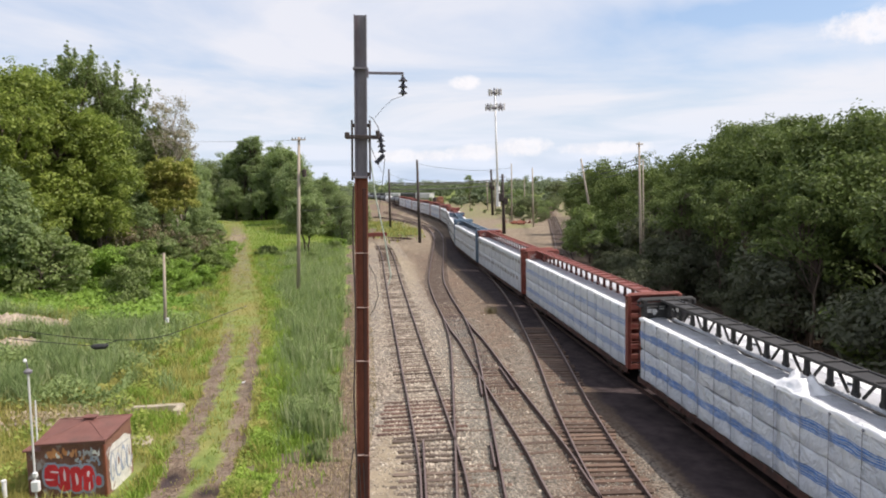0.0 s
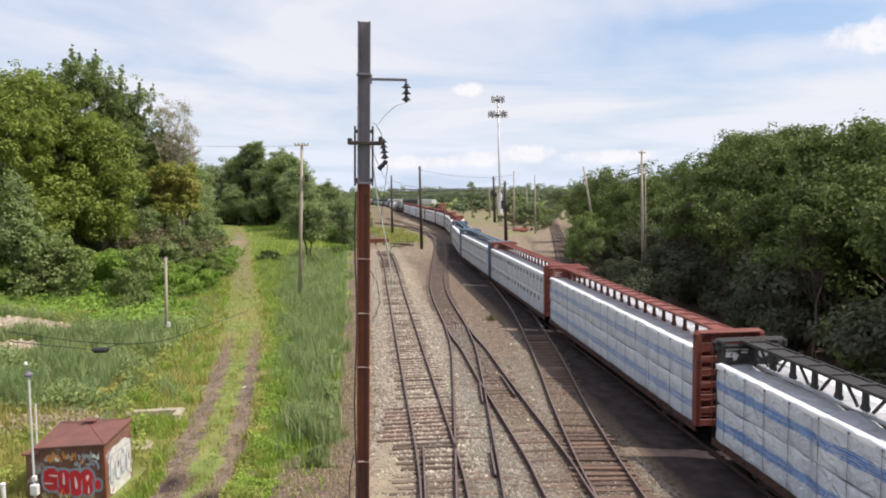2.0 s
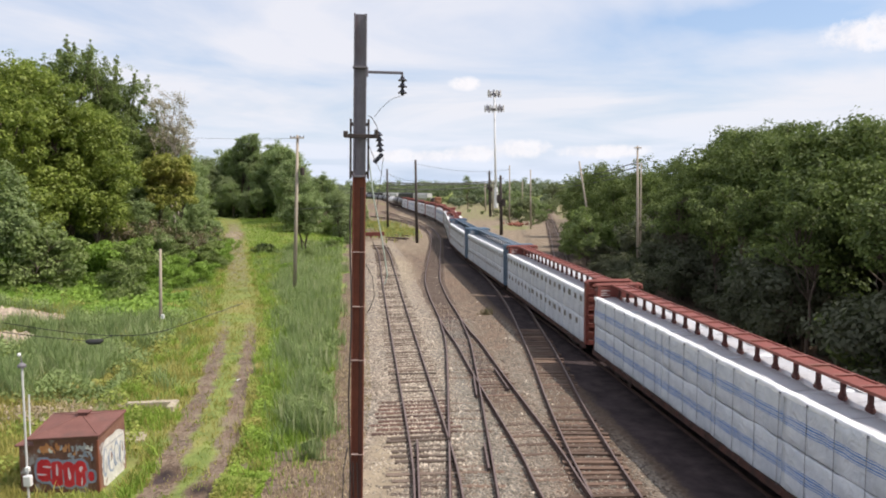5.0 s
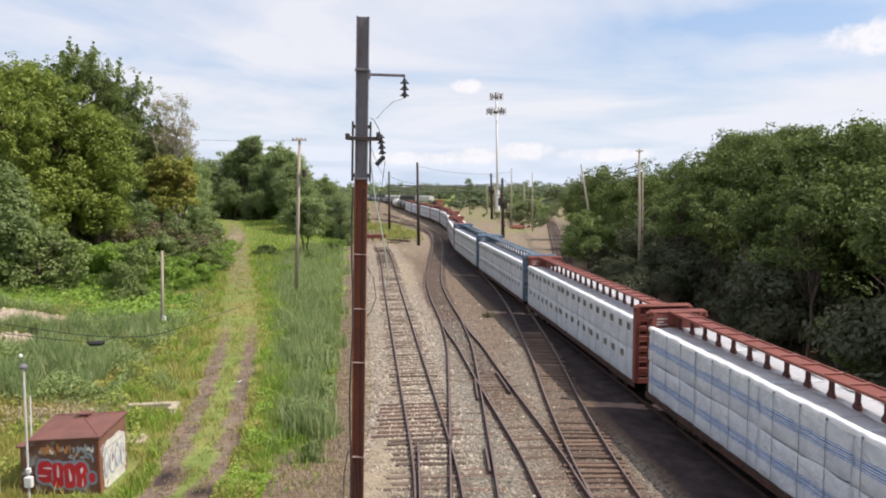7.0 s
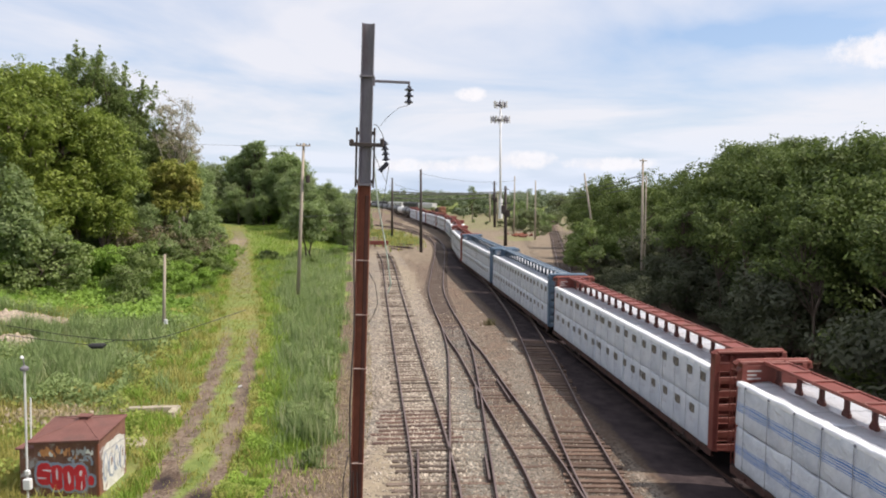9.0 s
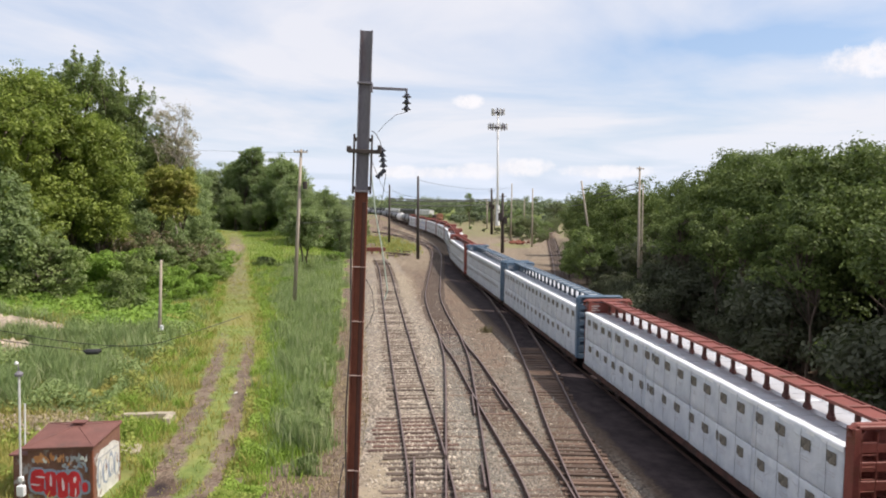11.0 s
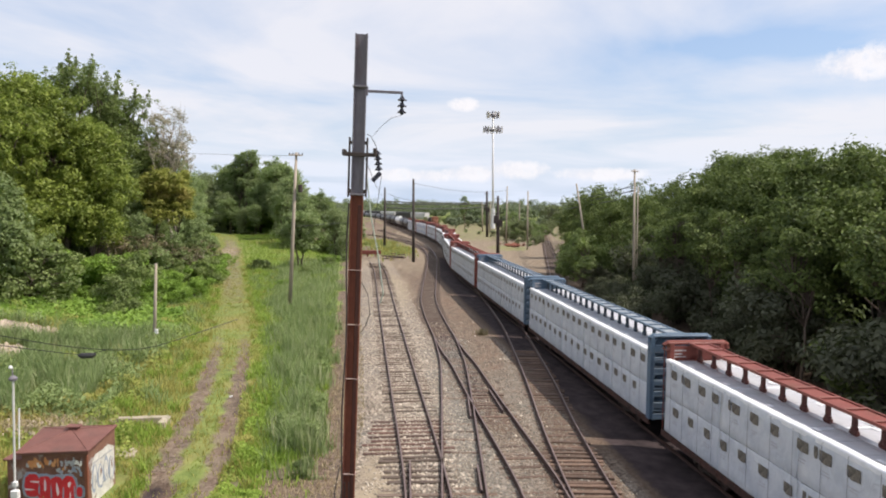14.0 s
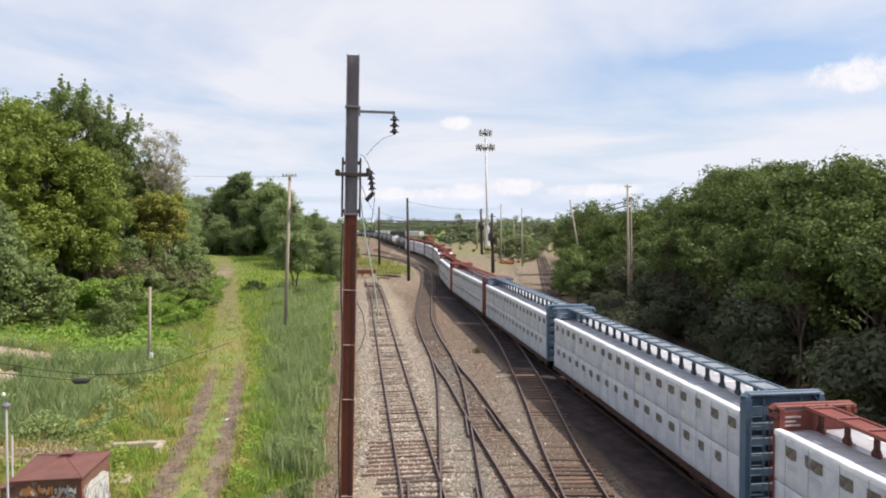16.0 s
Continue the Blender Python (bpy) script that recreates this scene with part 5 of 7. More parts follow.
for ob_x, ob_y, zz in ((14.5, 217.7, 8.6), (11.5, 140.4, 6.8)):
    eq = tagged(new("switch_gear"), "dark boxes and brackets strapped round a pole", "electrical box")
    eq.location = (ob_x, ob_y, zz)
    part("box", Mesh().box((-0.45, -0.4, 0), (0.8, 0.5, 1.6), 0.05), M_POLEDARK, eq)
    part("box", Mesh().box((0.5, -0.4, -0.7), (0.7, 0.5, 1.3), 0.05), M_POLEDARK, eq)
    part("bracket", Mesh().box((0, -0.4, 1.2), (2.0, 0.12, 0.14), 0.02), M_POLEDARK, eq)


def cell_tower():
    root = tagged(new("cell_tower"), "tall pale monopole cell tower with two antenna rings", "cell tower")
    root.location = (21.8, 290, -0.2)
    part("mast", Mesh().tube([(0, 0, 0), (-0.35, 0, 23), (-0.72, 0, 45.6)], [0.50, 0.42, 0.34], 12), M_WHITEPAINT, root, smooth=True)
    part("mast_base", Mesh().tube([(0, 0, 0), (0, 0, 8)], [0.85, 0.75], 12), M_WHITEPAINT, root)
    for z, r, n in ((44.6, 2.5, 10), (38.8, 3.7, 12)):
        ring = Mesh()
        pts = [(-0.65 + r * math.cos(a * math.pi / 6), r * math.sin(a * math.pi / 6), z) for a in range(13)]
        ring.tube(pts, 0.10, 6)
        ring.tube([(a, b, c + 0.9) for a, b, c in pts], 0.08, 6)
        ring.lathe([(0.6, -0.5), (0.9, -0.3), (0.9, 0.3), (0.6, 0.5)], (-0.65, 0, z), 10)
        for a in range(6):
            ring.tube([(-0.65, 0, z), (-0.65 + r * math.cos(a * 1.047), r * math.sin(a * 1.047), z)], 0.10, 6)
            ring.tube([(-0.65, 0, z - 0.6), (-0.65 + 0.7 * r * math.cos(a * 1.047), 0.7 * r * math.sin(a * 1.047), z)], 0.08, 6)
        fr = part("antenna_frame", ring, M_GALV, root)
        for k in range(n):
            a = 2 * math.pi * (k + 0.25 * (k % 2)) / n
            part("antenna", Mesh().box((-0.65 + r * math.cos(a), r * math.sin(a), z + 0.3), (0.34, 0.55, 2.5), 0.05, a), M_GALV if k % 3 == 1 else M_HOPPER, fr)


cell_tower()


def wire(name, pts, r=0.02, mat=M_WIRE, label="thin dark overhead wire", sag=0.0, n=14):
    p = [Vector(q) for q in pts]
    if len(p) == 2:
        p = [p[0].lerp(p[1], k / n) - Vector((0, 0, sag * 4 * (k / n) * (1 - k / n))) for k in range(n + 1)]
    else:
        p = [Vector(q) for q in spline([tuple(v) for v in p], 1.0)] + [p[-1]]
    tagged(part(name, Mesh().tube(p, r, 5), mat), label, "wire")


for z, drop in ((10.1, 0.35), (9.5, 0.15), (8.7, 0.5)):
    wire("overhead_wire", ((-12.16, 164.9, z), (14.5, 217.7, z + 0.15)), 0.13, sag=drop)
    wire("overhead_wire", ((14.5, 217.7, z + 0.15), (33.4, 300, z + 0.6)), 0.07, sag=drop)
wire("overhead_wire", ((-1.95, 18.5, 11.3), (-12.16, 164.9, 12.6)), 0.012, sag=1.2)
wire("overhead_wire", ((-12.16, 164.9, 12.2), (-4.27, 123.35, 10.2)), 0.03, sag=0.3)
wire("overhead_wire", ((-4.27, 123.35, 13.2), (16.1, 171.8, 13.0)), 0.025, sag=0.9)
for dz in (0.0, 0.5, 1.1):
    wire("overhead_wire", ((19.62, 73.14, 11.9 - dz), (33.4, 300, 10.2 - dz)), 0.05, sag=1.6)
wire("overhead_wire", ((-13.37, 68.64, 14.2), (-48, 98, 17.0)), 0.012, sag=0.3)
wire("overhead_wire", ((-13.4, 68.64, 7.6), (-5.2, 164, 9.0)), 0.02, sag=0.8)
wire("hanging_cable", ((-24.5, 40, 2.4), (-21.0, 40, 1.85), (-18.2, 40, 1.62), (-16, 40, 1.75), (-14.0, 41, 2.3), (-11.9, 43, 2.9)), 0.022, label="sagging black telephone cable over weeds")
wire("hanging_cable", ((-24.5, 40, 1.85), (-21.5, 40, 1.5), (-19.4, 40, 1.32), (-18.4, 40, 1.6)), 0.022, label="sagging black telephone cable over weeds")
tagged(part("cable_splice", Mesh().tube([(-19.9, 40, 1.30), (-19.7, 40, 1.27), (-19.1, 40, 1.29), (-18.9, 40, 1.36)], [0.05, 0.16, 0.16, 0.05], 8), M_WIRE), "black cable splice case hanging on the cable", "splice case")
wire("guy_wire", ((-1.82, 18.5, 10.6), (-1.74, 18.5, 9.8), (-1.58, 18.5, 8.9), (-1.38, 18.5, 7.95), (-1.40, 18.5, 7.6), (-1.47, 18.5, 7.4)), 0.018, M_WIREGREEN, "pale green loose wire hanging from the pole")


# ---- shed ----
def blob(cx, cz, rx, rz, seed, n=22, lump=0.12):
    r = random.Random(seed)
    ph = [r.uniform(0, 6.28) for _ in range(3)]
    out = []
    for k in range(n):
        a = 2 * math.pi * k / n
        s = 1 + lump * math.sin(2 * a + ph[0]) + lump * 0.6 * math.sin(3 * a + ph[1]) + lump * 0.4 * math.sin(5 * a + ph[2])
        out.append((cx + rx * s * math.cos(a), cz + rz * s * math.sin(a)))
    return out


def panel(cx, cz, rx, rz, seed, n=32, power=5.0):
    """A rough-edged rounded rectangle of paint."""
    r = random.Random(seed)
    out = []
    for k in range(n):
        a = 2 * math.pi * k / n
        c, s = math.cos(a), math.sin(a)
        q = (abs(c) ** power + abs(s) ** power) ** (-1 / power) * r.uniform(0.92, 1.0)
        out.append((cx + rx * q * c, cz + rz * q * s))
    return out


def paint_patch(outline, y, face="front", x=0.0):
    """A thin coat of spray paint with its own edge thickness, on a wall."""
    q = Mesh()
    n = len(outline)
    for d in (0.0, -0.004):
        q.v += [(a, y + d, b) if face == "front" else (x - d, a, b) for a, b in outline]
    q.f.append(tuple(range(n, 2 * n)) if face == "front" else tuple(range(n, 2 * n)))
    for k in range(n):
        q.f.append((k, (k + 1) % n, n + (k + 1) % n, n + k))
    return q


def shed():
    root = tagged(new("shed"), "small spray-painted brown shed with dull red metal roof", "shed")
    x0, x1, y0, y1, z0 = -13.55, -11.40, 23.4, 25.4, -0.35
    t = 0.12
    def top(x, y):
        return 1.60 + 0.10 * (x - x0) / (x1 - x0) + 0.15 * (y - y0) / (y1 - y0)
    for ax, bx, ay, by in ((x0, x1, y0, y0 + t), (x0, x1, y1 - t, y1), (x0, x0 + t, y0 + t, y1 - t), (x1 - t, x1, y0 + t, y1 - t)):
        q = Mesh()
        c = ((ax, ay), (bx, ay), (bx, by), (ax, by))
        q.add([(x, y, z0) for x, y in c] + [(x, y, top(x, y)) for x, y in c], [(3, 2, 1, 0), (4, 5, 6, 7), (0, 1, 5, 4), (1, 2, 6, 5), (2, 3, 7, 6), (3, 0, 4, 7)])
        part("wall", q, M_SHEDWALL, root)
    part("door", Mesh().box(((x0 + x1) / 2 + 0.45, y0 - 0.012, 0.55), (0.75, 0.03, 1.75), 0.008), M_SHEDWALL, root)
    part("corner_post", Mesh().box((x1 - 0.03, y0 - 0.02, 0.63), (0.10, 0.08, 1.95), 0.01), M_RUST, root)
    part("annex", Mesh().box((x0 - 0.29, y0 + 0.5, 0.5), (0.52, 0.8, 1.72), 0.02), M_SHEDWALL, root)
    part("annex_roof", Mesh().box((x0 - 0.30, y0 + 0.45, 1.42), (0.62, 0.98, 0.07), 0.02), M_ROOF, root)
    rf = Mesh()
    e = [(x0 - 0.12, y0 - 0.12, 1.675), (x1 + 0.07, y0 - 0.12, 1.785), (x1 + 0.03, y1 + 0.10, 1.942), (x0 - 0.40, y1 + 0.10, 1.83)]
    rf.v = [*[(a, b, c - 0.075) for a, b, c in e], *e, (-12.62, 24.85, 1.985)]
    rf.f = [(3, 2, 1, 0), (0, 1, 5, 4), (1, 2, 6, 5), (2, 3, 7, 6), (3, 0, 4, 7), (4, 5, 8), (5, 6, 8), (6, 7, 8), (7, 4, 8)]
    part("roof", rf, M_ROOF, root)
    for a in e:
        part("roof_seam", Mesh().tube([a, (-12.62, 24.85, 1.990)], 0.016, 6), M_ROOF, root)
    for a, b in ((0, 1), (1, 2), (2, 3), (3, 0)):
        part("roof_edge", Mesh().tube([e[a], e[b]], 0.028, 6), M_ROOF, root)
    part("vent", Mesh().box((-12.60, 24.95, 1.99), (0.34, 0.26, 0.14), 0.02).box((-12.60, 24.95, 2.08), (0.46, 0.36, 0.04), 0.015), M_ROOF, root)
    tag = part("graffiti", paint_patch(blob(-12.55, 0.45, 0.93, 0.44, 3, 60, 0.05), y0 - 0.022), M_SPRAYBLUE, root, "red bubble-shaped spray paint with grey-blue outline")
    shapes = ((-13.20, 0.58, 0.27, 0.40), (-12.80, 0.47, 0.26, 0.45), (-12.40, 0.45, 0.25, 0.45), (-12.02, 0.48, 0.24, 0.46), (-11.66, 0.38, 0.10, 0.17))
    slits = (((0.10, 0.13, 0.14, 0.035), (-0.10, -0.13, 0.14, 0.035)), ((0.02, 0.12, 0.032, 0.24),), ((0.02, 0.00, 0.045, 0.20),), ((0.03, 0.15, 0.045, 0.11), (0.05, -0.28, 0.025, 0.14)), ())
    for k, (cx, cz, rx, rz) in enumerate(shapes):
        part("paint_outline", paint_patch(panel(min(cx, -11.60), cz, min(rx + 0.09, -11.46 - cx), rz + 0.08, 120 + k, 36, 2.4), y0 - 0.028 - 0.0008 * k), M_SPRAYBLUE, tag)
        part("paint_shape", paint_patch(panel(cx, cz, rx, rz, 20 + k, 36, 2.5), y0 - 0.036 - 0.002 * k), M_SPRAYRED, tag)
        for n, (dx, dz, sx, sz) in enumerate(slits[k]):
            part("paint_stroke", paint_patch(blob(cx + dx, cz + dz, sx, sz, 40 + 5 * k + n, 16, 0.2), y0 - 0.050), M_SPRAYPINK, tag)
        if k < 4:
            part("paint_stroke", paint_patch(blob(cx + rx * 0.84, cz - 0.12, 0.020, rz * 0.55, 80 + k, 14, 0.2), y0 - 0.056), M_SPRAYBLUE, tag)
    up = part("graffiti", paint_patch(panel(-13.12, 1.30, 0.24, 0.12, 8), y0 - 0.032), M_SPRAYORANGE, root, "faded orange and grey scrawl")
    rp = random.Random(4)
    for k in range(15):
        cx = -13.35 + 0.125 * k
        mt = M_SPRAYORANGE if k < 9 and k % 3 else M_SPRAYWHITE if k == 3 or k > 12 else M_SPRAYGREY
        part("paint_stroke", paint_patch(blob(cx, 1.31 + rp.uniform(-0.10, 0.08), rp.uniform(0.03, 0.08), rp.uniform(0.06, 0.15), 60 + k, 18, 0.35), y0 - 0.034 - 0.0015 * k), mt, up)
    for k in range(8):
        part("paint_stroke", paint_patch(blob(-12.35 + 0.105 * k, 1.12 + rp.uniform(-0.12, 0.22), rp.uniform(0.04, 0.10), rp.uniform(0.05, 0.12), 150 + k, 18, 0.4), y0 - 0.0345 - 0.0015 * k), (M_SPRAYGREY, M_SPRAYBLUE, M_SPRAYORANGE)[k % 3 if k < 4 else k % 2], up)
    side = part("graffiti", paint_patch(panel(24.45, 0.62, 0.88, 0.86, 5, 44), 0, "side", x1 + 0.004), M_SPRAYOLD, root, "worn white spray-painted patch with grey letter-like bars")
    for k in range(4):
        cy = 23.82 + k * 0.41
        part("paint_stroke", paint_patch(blob(cy, 0.62 + 0.05 * (-1) ** k, 0.195, 0.46, 70 + k, 26, 0.10), 0, "side", x1 + 0.010 + 0.001 * k), M_SPRAYBLUE, side)
        part("paint_stroke", paint_patch(blob(cy + 0.01, 0.63 + 0.05 * (-1) ** k, 0.130, 0.36, 74 + k, 26, 0.12), 0, "side", x1 + 0.018 + 0.001 * k), M_SPRAYOLD, side)
        part("paint_stroke", paint_patch(blob(cy + 0.03, 0.62 - 0.10 * (-1) ** k, 0.030, rp.uniform(0.12, 0.26), 78 + k, 16, 0.25), 0, "side", x1 + 0.026), (M_SPRAYGREY, M_SHEDWALL)[k % 2], side)
    for k in range(3):
        part("paint_stroke", paint_patch(blob(23.9 + k * 0.53, 1.20, 0.22, 0.035, 90 + k, 16, 0.25), 0, "side", x1 + 0.022), M_SPRAYGREY, side)


shed()


def lamp_mast():
    root = tagged(new("lamp_mast"), "pale pipe mast with lamp and meter box beside shed", "lamp post")
    root.location = (-13.42, 22.75, -0.3)
    part("pipe", Mesh().tube([(0, 0, 0), (0.02, 0, 2.5), (0.04, 0, 4.55)], 0.036, 8), M_HOPPER, root)
    part("lamp_head", Mesh().lathe([(0.05, 0), (0.12, 0.03), (0.13, 0.10), (0.07, 0.16), (0.02, 0.18)], (0.04, 0, 4.50), 12), M_GALV, root)
    part("photocell", Mesh().lathe([(0.02, 0), (0.055, 0.02), (0.06, 0.06), (0.035, 0.11), (0.01, 0.12)], (-0.03, 0, 4.88), 12), M_WHITEPAINT, root)
    part("stem", Mesh().tube([(0.04, 0, 4.6), (0.02, 0, 4.9)], 0.02, 6), M_GALV, root)
    part("meter_box", Mesh().box((0.05, -0.06, 0.82), (0.26, 0.16, 0.36), 0.03), M_WHITEPAINT, root)
    part("junction_box", Mesh().box((0.06, -0.06, 1.20), (0.14, 0.12, 0.16), 0.02), M_WHITEPAINT, root)


lamp_mast()
tagged(part("post", Mesh().tube([(-16.2, 27.8, -0.3), (-16.15, 27.8, 1.85)], 0.032, 8), M_WHITEPAINT), "thin pale pipe post behind the shed", "post")
tagged(part("bollard", Mesh().lathe([(0.075, -0.3), (0.075, 0.46), (0.085, 0.47), (0.085, 0.53), (0.03, 0.56), (0.01, 0.56)], (-14.72, 23.2, 0), 12), M_WHITEPAINT), "short white pipe bollard beside the shed", "bollard")


def broken_slab(parts, label):
    """Old concrete cast in rough-edged blocks (middle x and y, half sizes, bottom, top, turn), worn round along the top."""
    q = Mesh()
    for k, (cx, cy, rx, ry, z0, z1, turn) in enumerate(parts):
        ring = panel(0, 0, rx, ry, 300 + k + int(10 * rx), 28, 7.0)
        c, sn = math.cos(turn), math.sin(turn)
        n0 = len(q.v)
        for shrink, z in ((1.0, z0), (1.0, z1 - 0.04), (0.965, z1)):
            q.v += [(cx + shrink * (a * c - b * sn), cy + shrink * (a * sn + b * c), z + 0.012 * math.sin(5 * a + 3 * b)) for a, b in ring]
        m = len(ring)
        for r in range(2):
            q.f += [(n0 + r * m + i, n0 + r * m + (i + 1) % m, n0 + (r + 1) * m + (i + 1) % m, n0 + (r + 1) * m + i) for i in range(m)]
        q.f.append(tuple(n0 + 2 * m + i for i in range(m)))
    tagged(part("concrete_slab", q, M_CONCRETE), label, "concrete slab")


broken_slab([(-13.2, 32.4, 1.15, 0.18, -0.3, 0.16, 0.16), (-12.15, 32.05, 0.18, 0.52, -0.3, 0.18, 0.05)], "broken pale concrete kerb half hidden in weeds")
broken_slab([(-12.65, 28.2, 0.80, 0.60, -0.3, -0.02, 0.25)], "flat grey concrete slab behind the shed")
stop = tagged(new("buffer_stop"), "low rust-red buffer stop at the end of the siding", "buffer stop")
stop.matrix_basis = Matrix.Translation((-12.0, 131, 0.1)) @ Matrix.Rotation(0.12, 4, "Z")
part("beam", Mesh().box((0, 0, 0.75), (3.4, 0.6, 0.7), 0.03), M_REDCAR, stop)
for s in (-1, 1):
    part("leg", Mesh().box((s * 0.75, 0.1, 0.3), (0.25, 0.5, 0.7), 0.03), M_REDCAR, stop)
rt = random.Random(3)
for k in range(9):
    m = Matrix.Translation((-7.5 + rt.uniform(-2.5, 2.0), 131 + rt.uniform(-4, 6), 0.02 + 0.16 * (k % 3))) @ Matrix.Rotation(rt.uniform(0, 3), 4, "Z") @ Matrix.Rotation(rt.uniform(-0.12, 0.12), 4, "Y")
    tagged(part("old_tie", TIES[k % 4], None, at=m), "discarded weathered wooden tie lying in dirt", "railway tie", group="discarded ties")


# ---- parked cars far down the yard ----
def hopper_car(mat, label):
    root = tagged(new("hopper_car"), label, "freight car", group="parked cars")
    body = Mesh()
    sec = [(-1.45, 1.9), (-1.5, 4.0), (-1.1, 4.5), (1.1, 4.5), (1.5, 4.0), (1.45, 1.9), (0.7, 0.9), (-0.7, 0.9)]
    for y in (-7.5, 7.5):
        body.v += [(x, y, z) for x, z in sec]
    n = len(sec)
    body.f = [(k, (k + 1) % n, n + (k + 1) % n, n + k) for k in range(n)] + [tuple(range(n)), tuple(range(n, 2 * n))[::-1]]
    part("body", body, mat, root)
    part("roof_walk", Mesh().box((0, 0, 4.58), (0.7, 15.2, 0.08), 0.01), M_GALV, root)
    for k in range(9):
        part("rib", Mesh().box((0, -7.2 + k * 1.8, 2.95), (3.08, 0.10, 2.1), 0.01), mat, root)
    for y in (-6.0, 6.0):
        truck(root, y)
    return root


black_h = hopper_car(M_TANKBLACK, "black covered hopper car parked far off")
grey_h = hopper_car(M_HOPPER, "pale grey covered hopper car parked far off")
line = spline([(-10, 392), (-28, 420), (-52, 450), (-90, 490)], 17.0)
for k, ((x, y), (u, v)) in enumerate(zip(line, np.gradient(line, axis=0))):
    m = Matrix.Translation((x, y, -0.1)) @ Matrix.Rotation(math.atan2(v, u) - math.pi / 2, 4, "Z")
    h = (grey_h, black_h)[k % 2]
    if k < 2:
        h.matrix_basis = m
    else:
        copy_thing(h, m)
loco = tagged(new("locomotive"), "small orange and dark locomotive parked far off", "locomotive")
loco.matrix_basis = Matrix.Translation((-2.5, 318, -0.5)) @ Matrix.Rotation(radians(12), 4, "Z")
part("hood", Mesh().box((0, 1.5, 2.5), (1.9, 10.0, 2.2), 0.12).box((0, 3.0, 3.75), (1.3, 3.0, 0.3), 0.08), M_UNDER, loco)
part("cab", Mesh().box((0, -4.4, 2.9), (2.8, 2.6, 2.9), 0.25).box((0, -6.5, 2.1), (1.7, 1.9, 1.5), 0.25), M_ORANGE, loco)
part("frame", Mesh().box((0, 0, 1.2), (2.9, 16.0, 0.4), 0.05), M_UNDER, loco)
for y in (-5.2, 5.2):
    truck(loco, y)


# ---- plants ----
def leaf_arrays(c, nrm, size, rg, slim=0.55):
    """Folded four-point leaves at places c, facing about nrm."""
    n = len(c)
    nrm = nrm / (np.linalg.norm(nrm, axis=1)[:, None] + 1e-9)
    up = rg.normal(size=(n, 3))
    u = np.cross(nrm, up)
    u /= np.linalg.norm(u, axis=1)[:, None] + 1e-9
    w = np.cross(nrm, u)
    s = size * rg.uniform(0.6, 1.35, (n, 1))
    fold = nrm * s * 0.14
    v = np.stack([c - u * s * 0.5, c + w * s * 0.5 * slim + fold, c + u * s * 0.5, c - w * s * 0.5 * slim + fold], 1)
    k = 4 * np.arange(n)[:, None]
    f = np.concatenate([k + np.array([[0, 1, 2]]), k + np.array([[0, 2, 3]])], 1).reshape(-1, 3)
    return v.reshape(-1, 3), f


def crown_points(clumps, radii, per, rg, shell=0.55):
    """Leaf places and facings in round clumps, denser towards their skins."""
    k = len(clumps)
    d = rg.normal(size=(k, per, 3))
    d /= np.linalg.norm(d, axis=2)[:, :, None]
    rad = radii[:, None, None] * (shell + (1 - shell) * rg.uniform(0, 1, (k, per, 1)) ** 0.7) * rg.uniform(0.8, 1.15, (k, per, 1))
    p = clumps[:, None] + d * rad * np.array([1, 1, 0.66])
    nrm = d + rg.normal(size=d.shape) * 0.40 + np.array([0, 0, 0.6])
    return p.reshape(-1, 3), nrm.reshape(-1, 3)


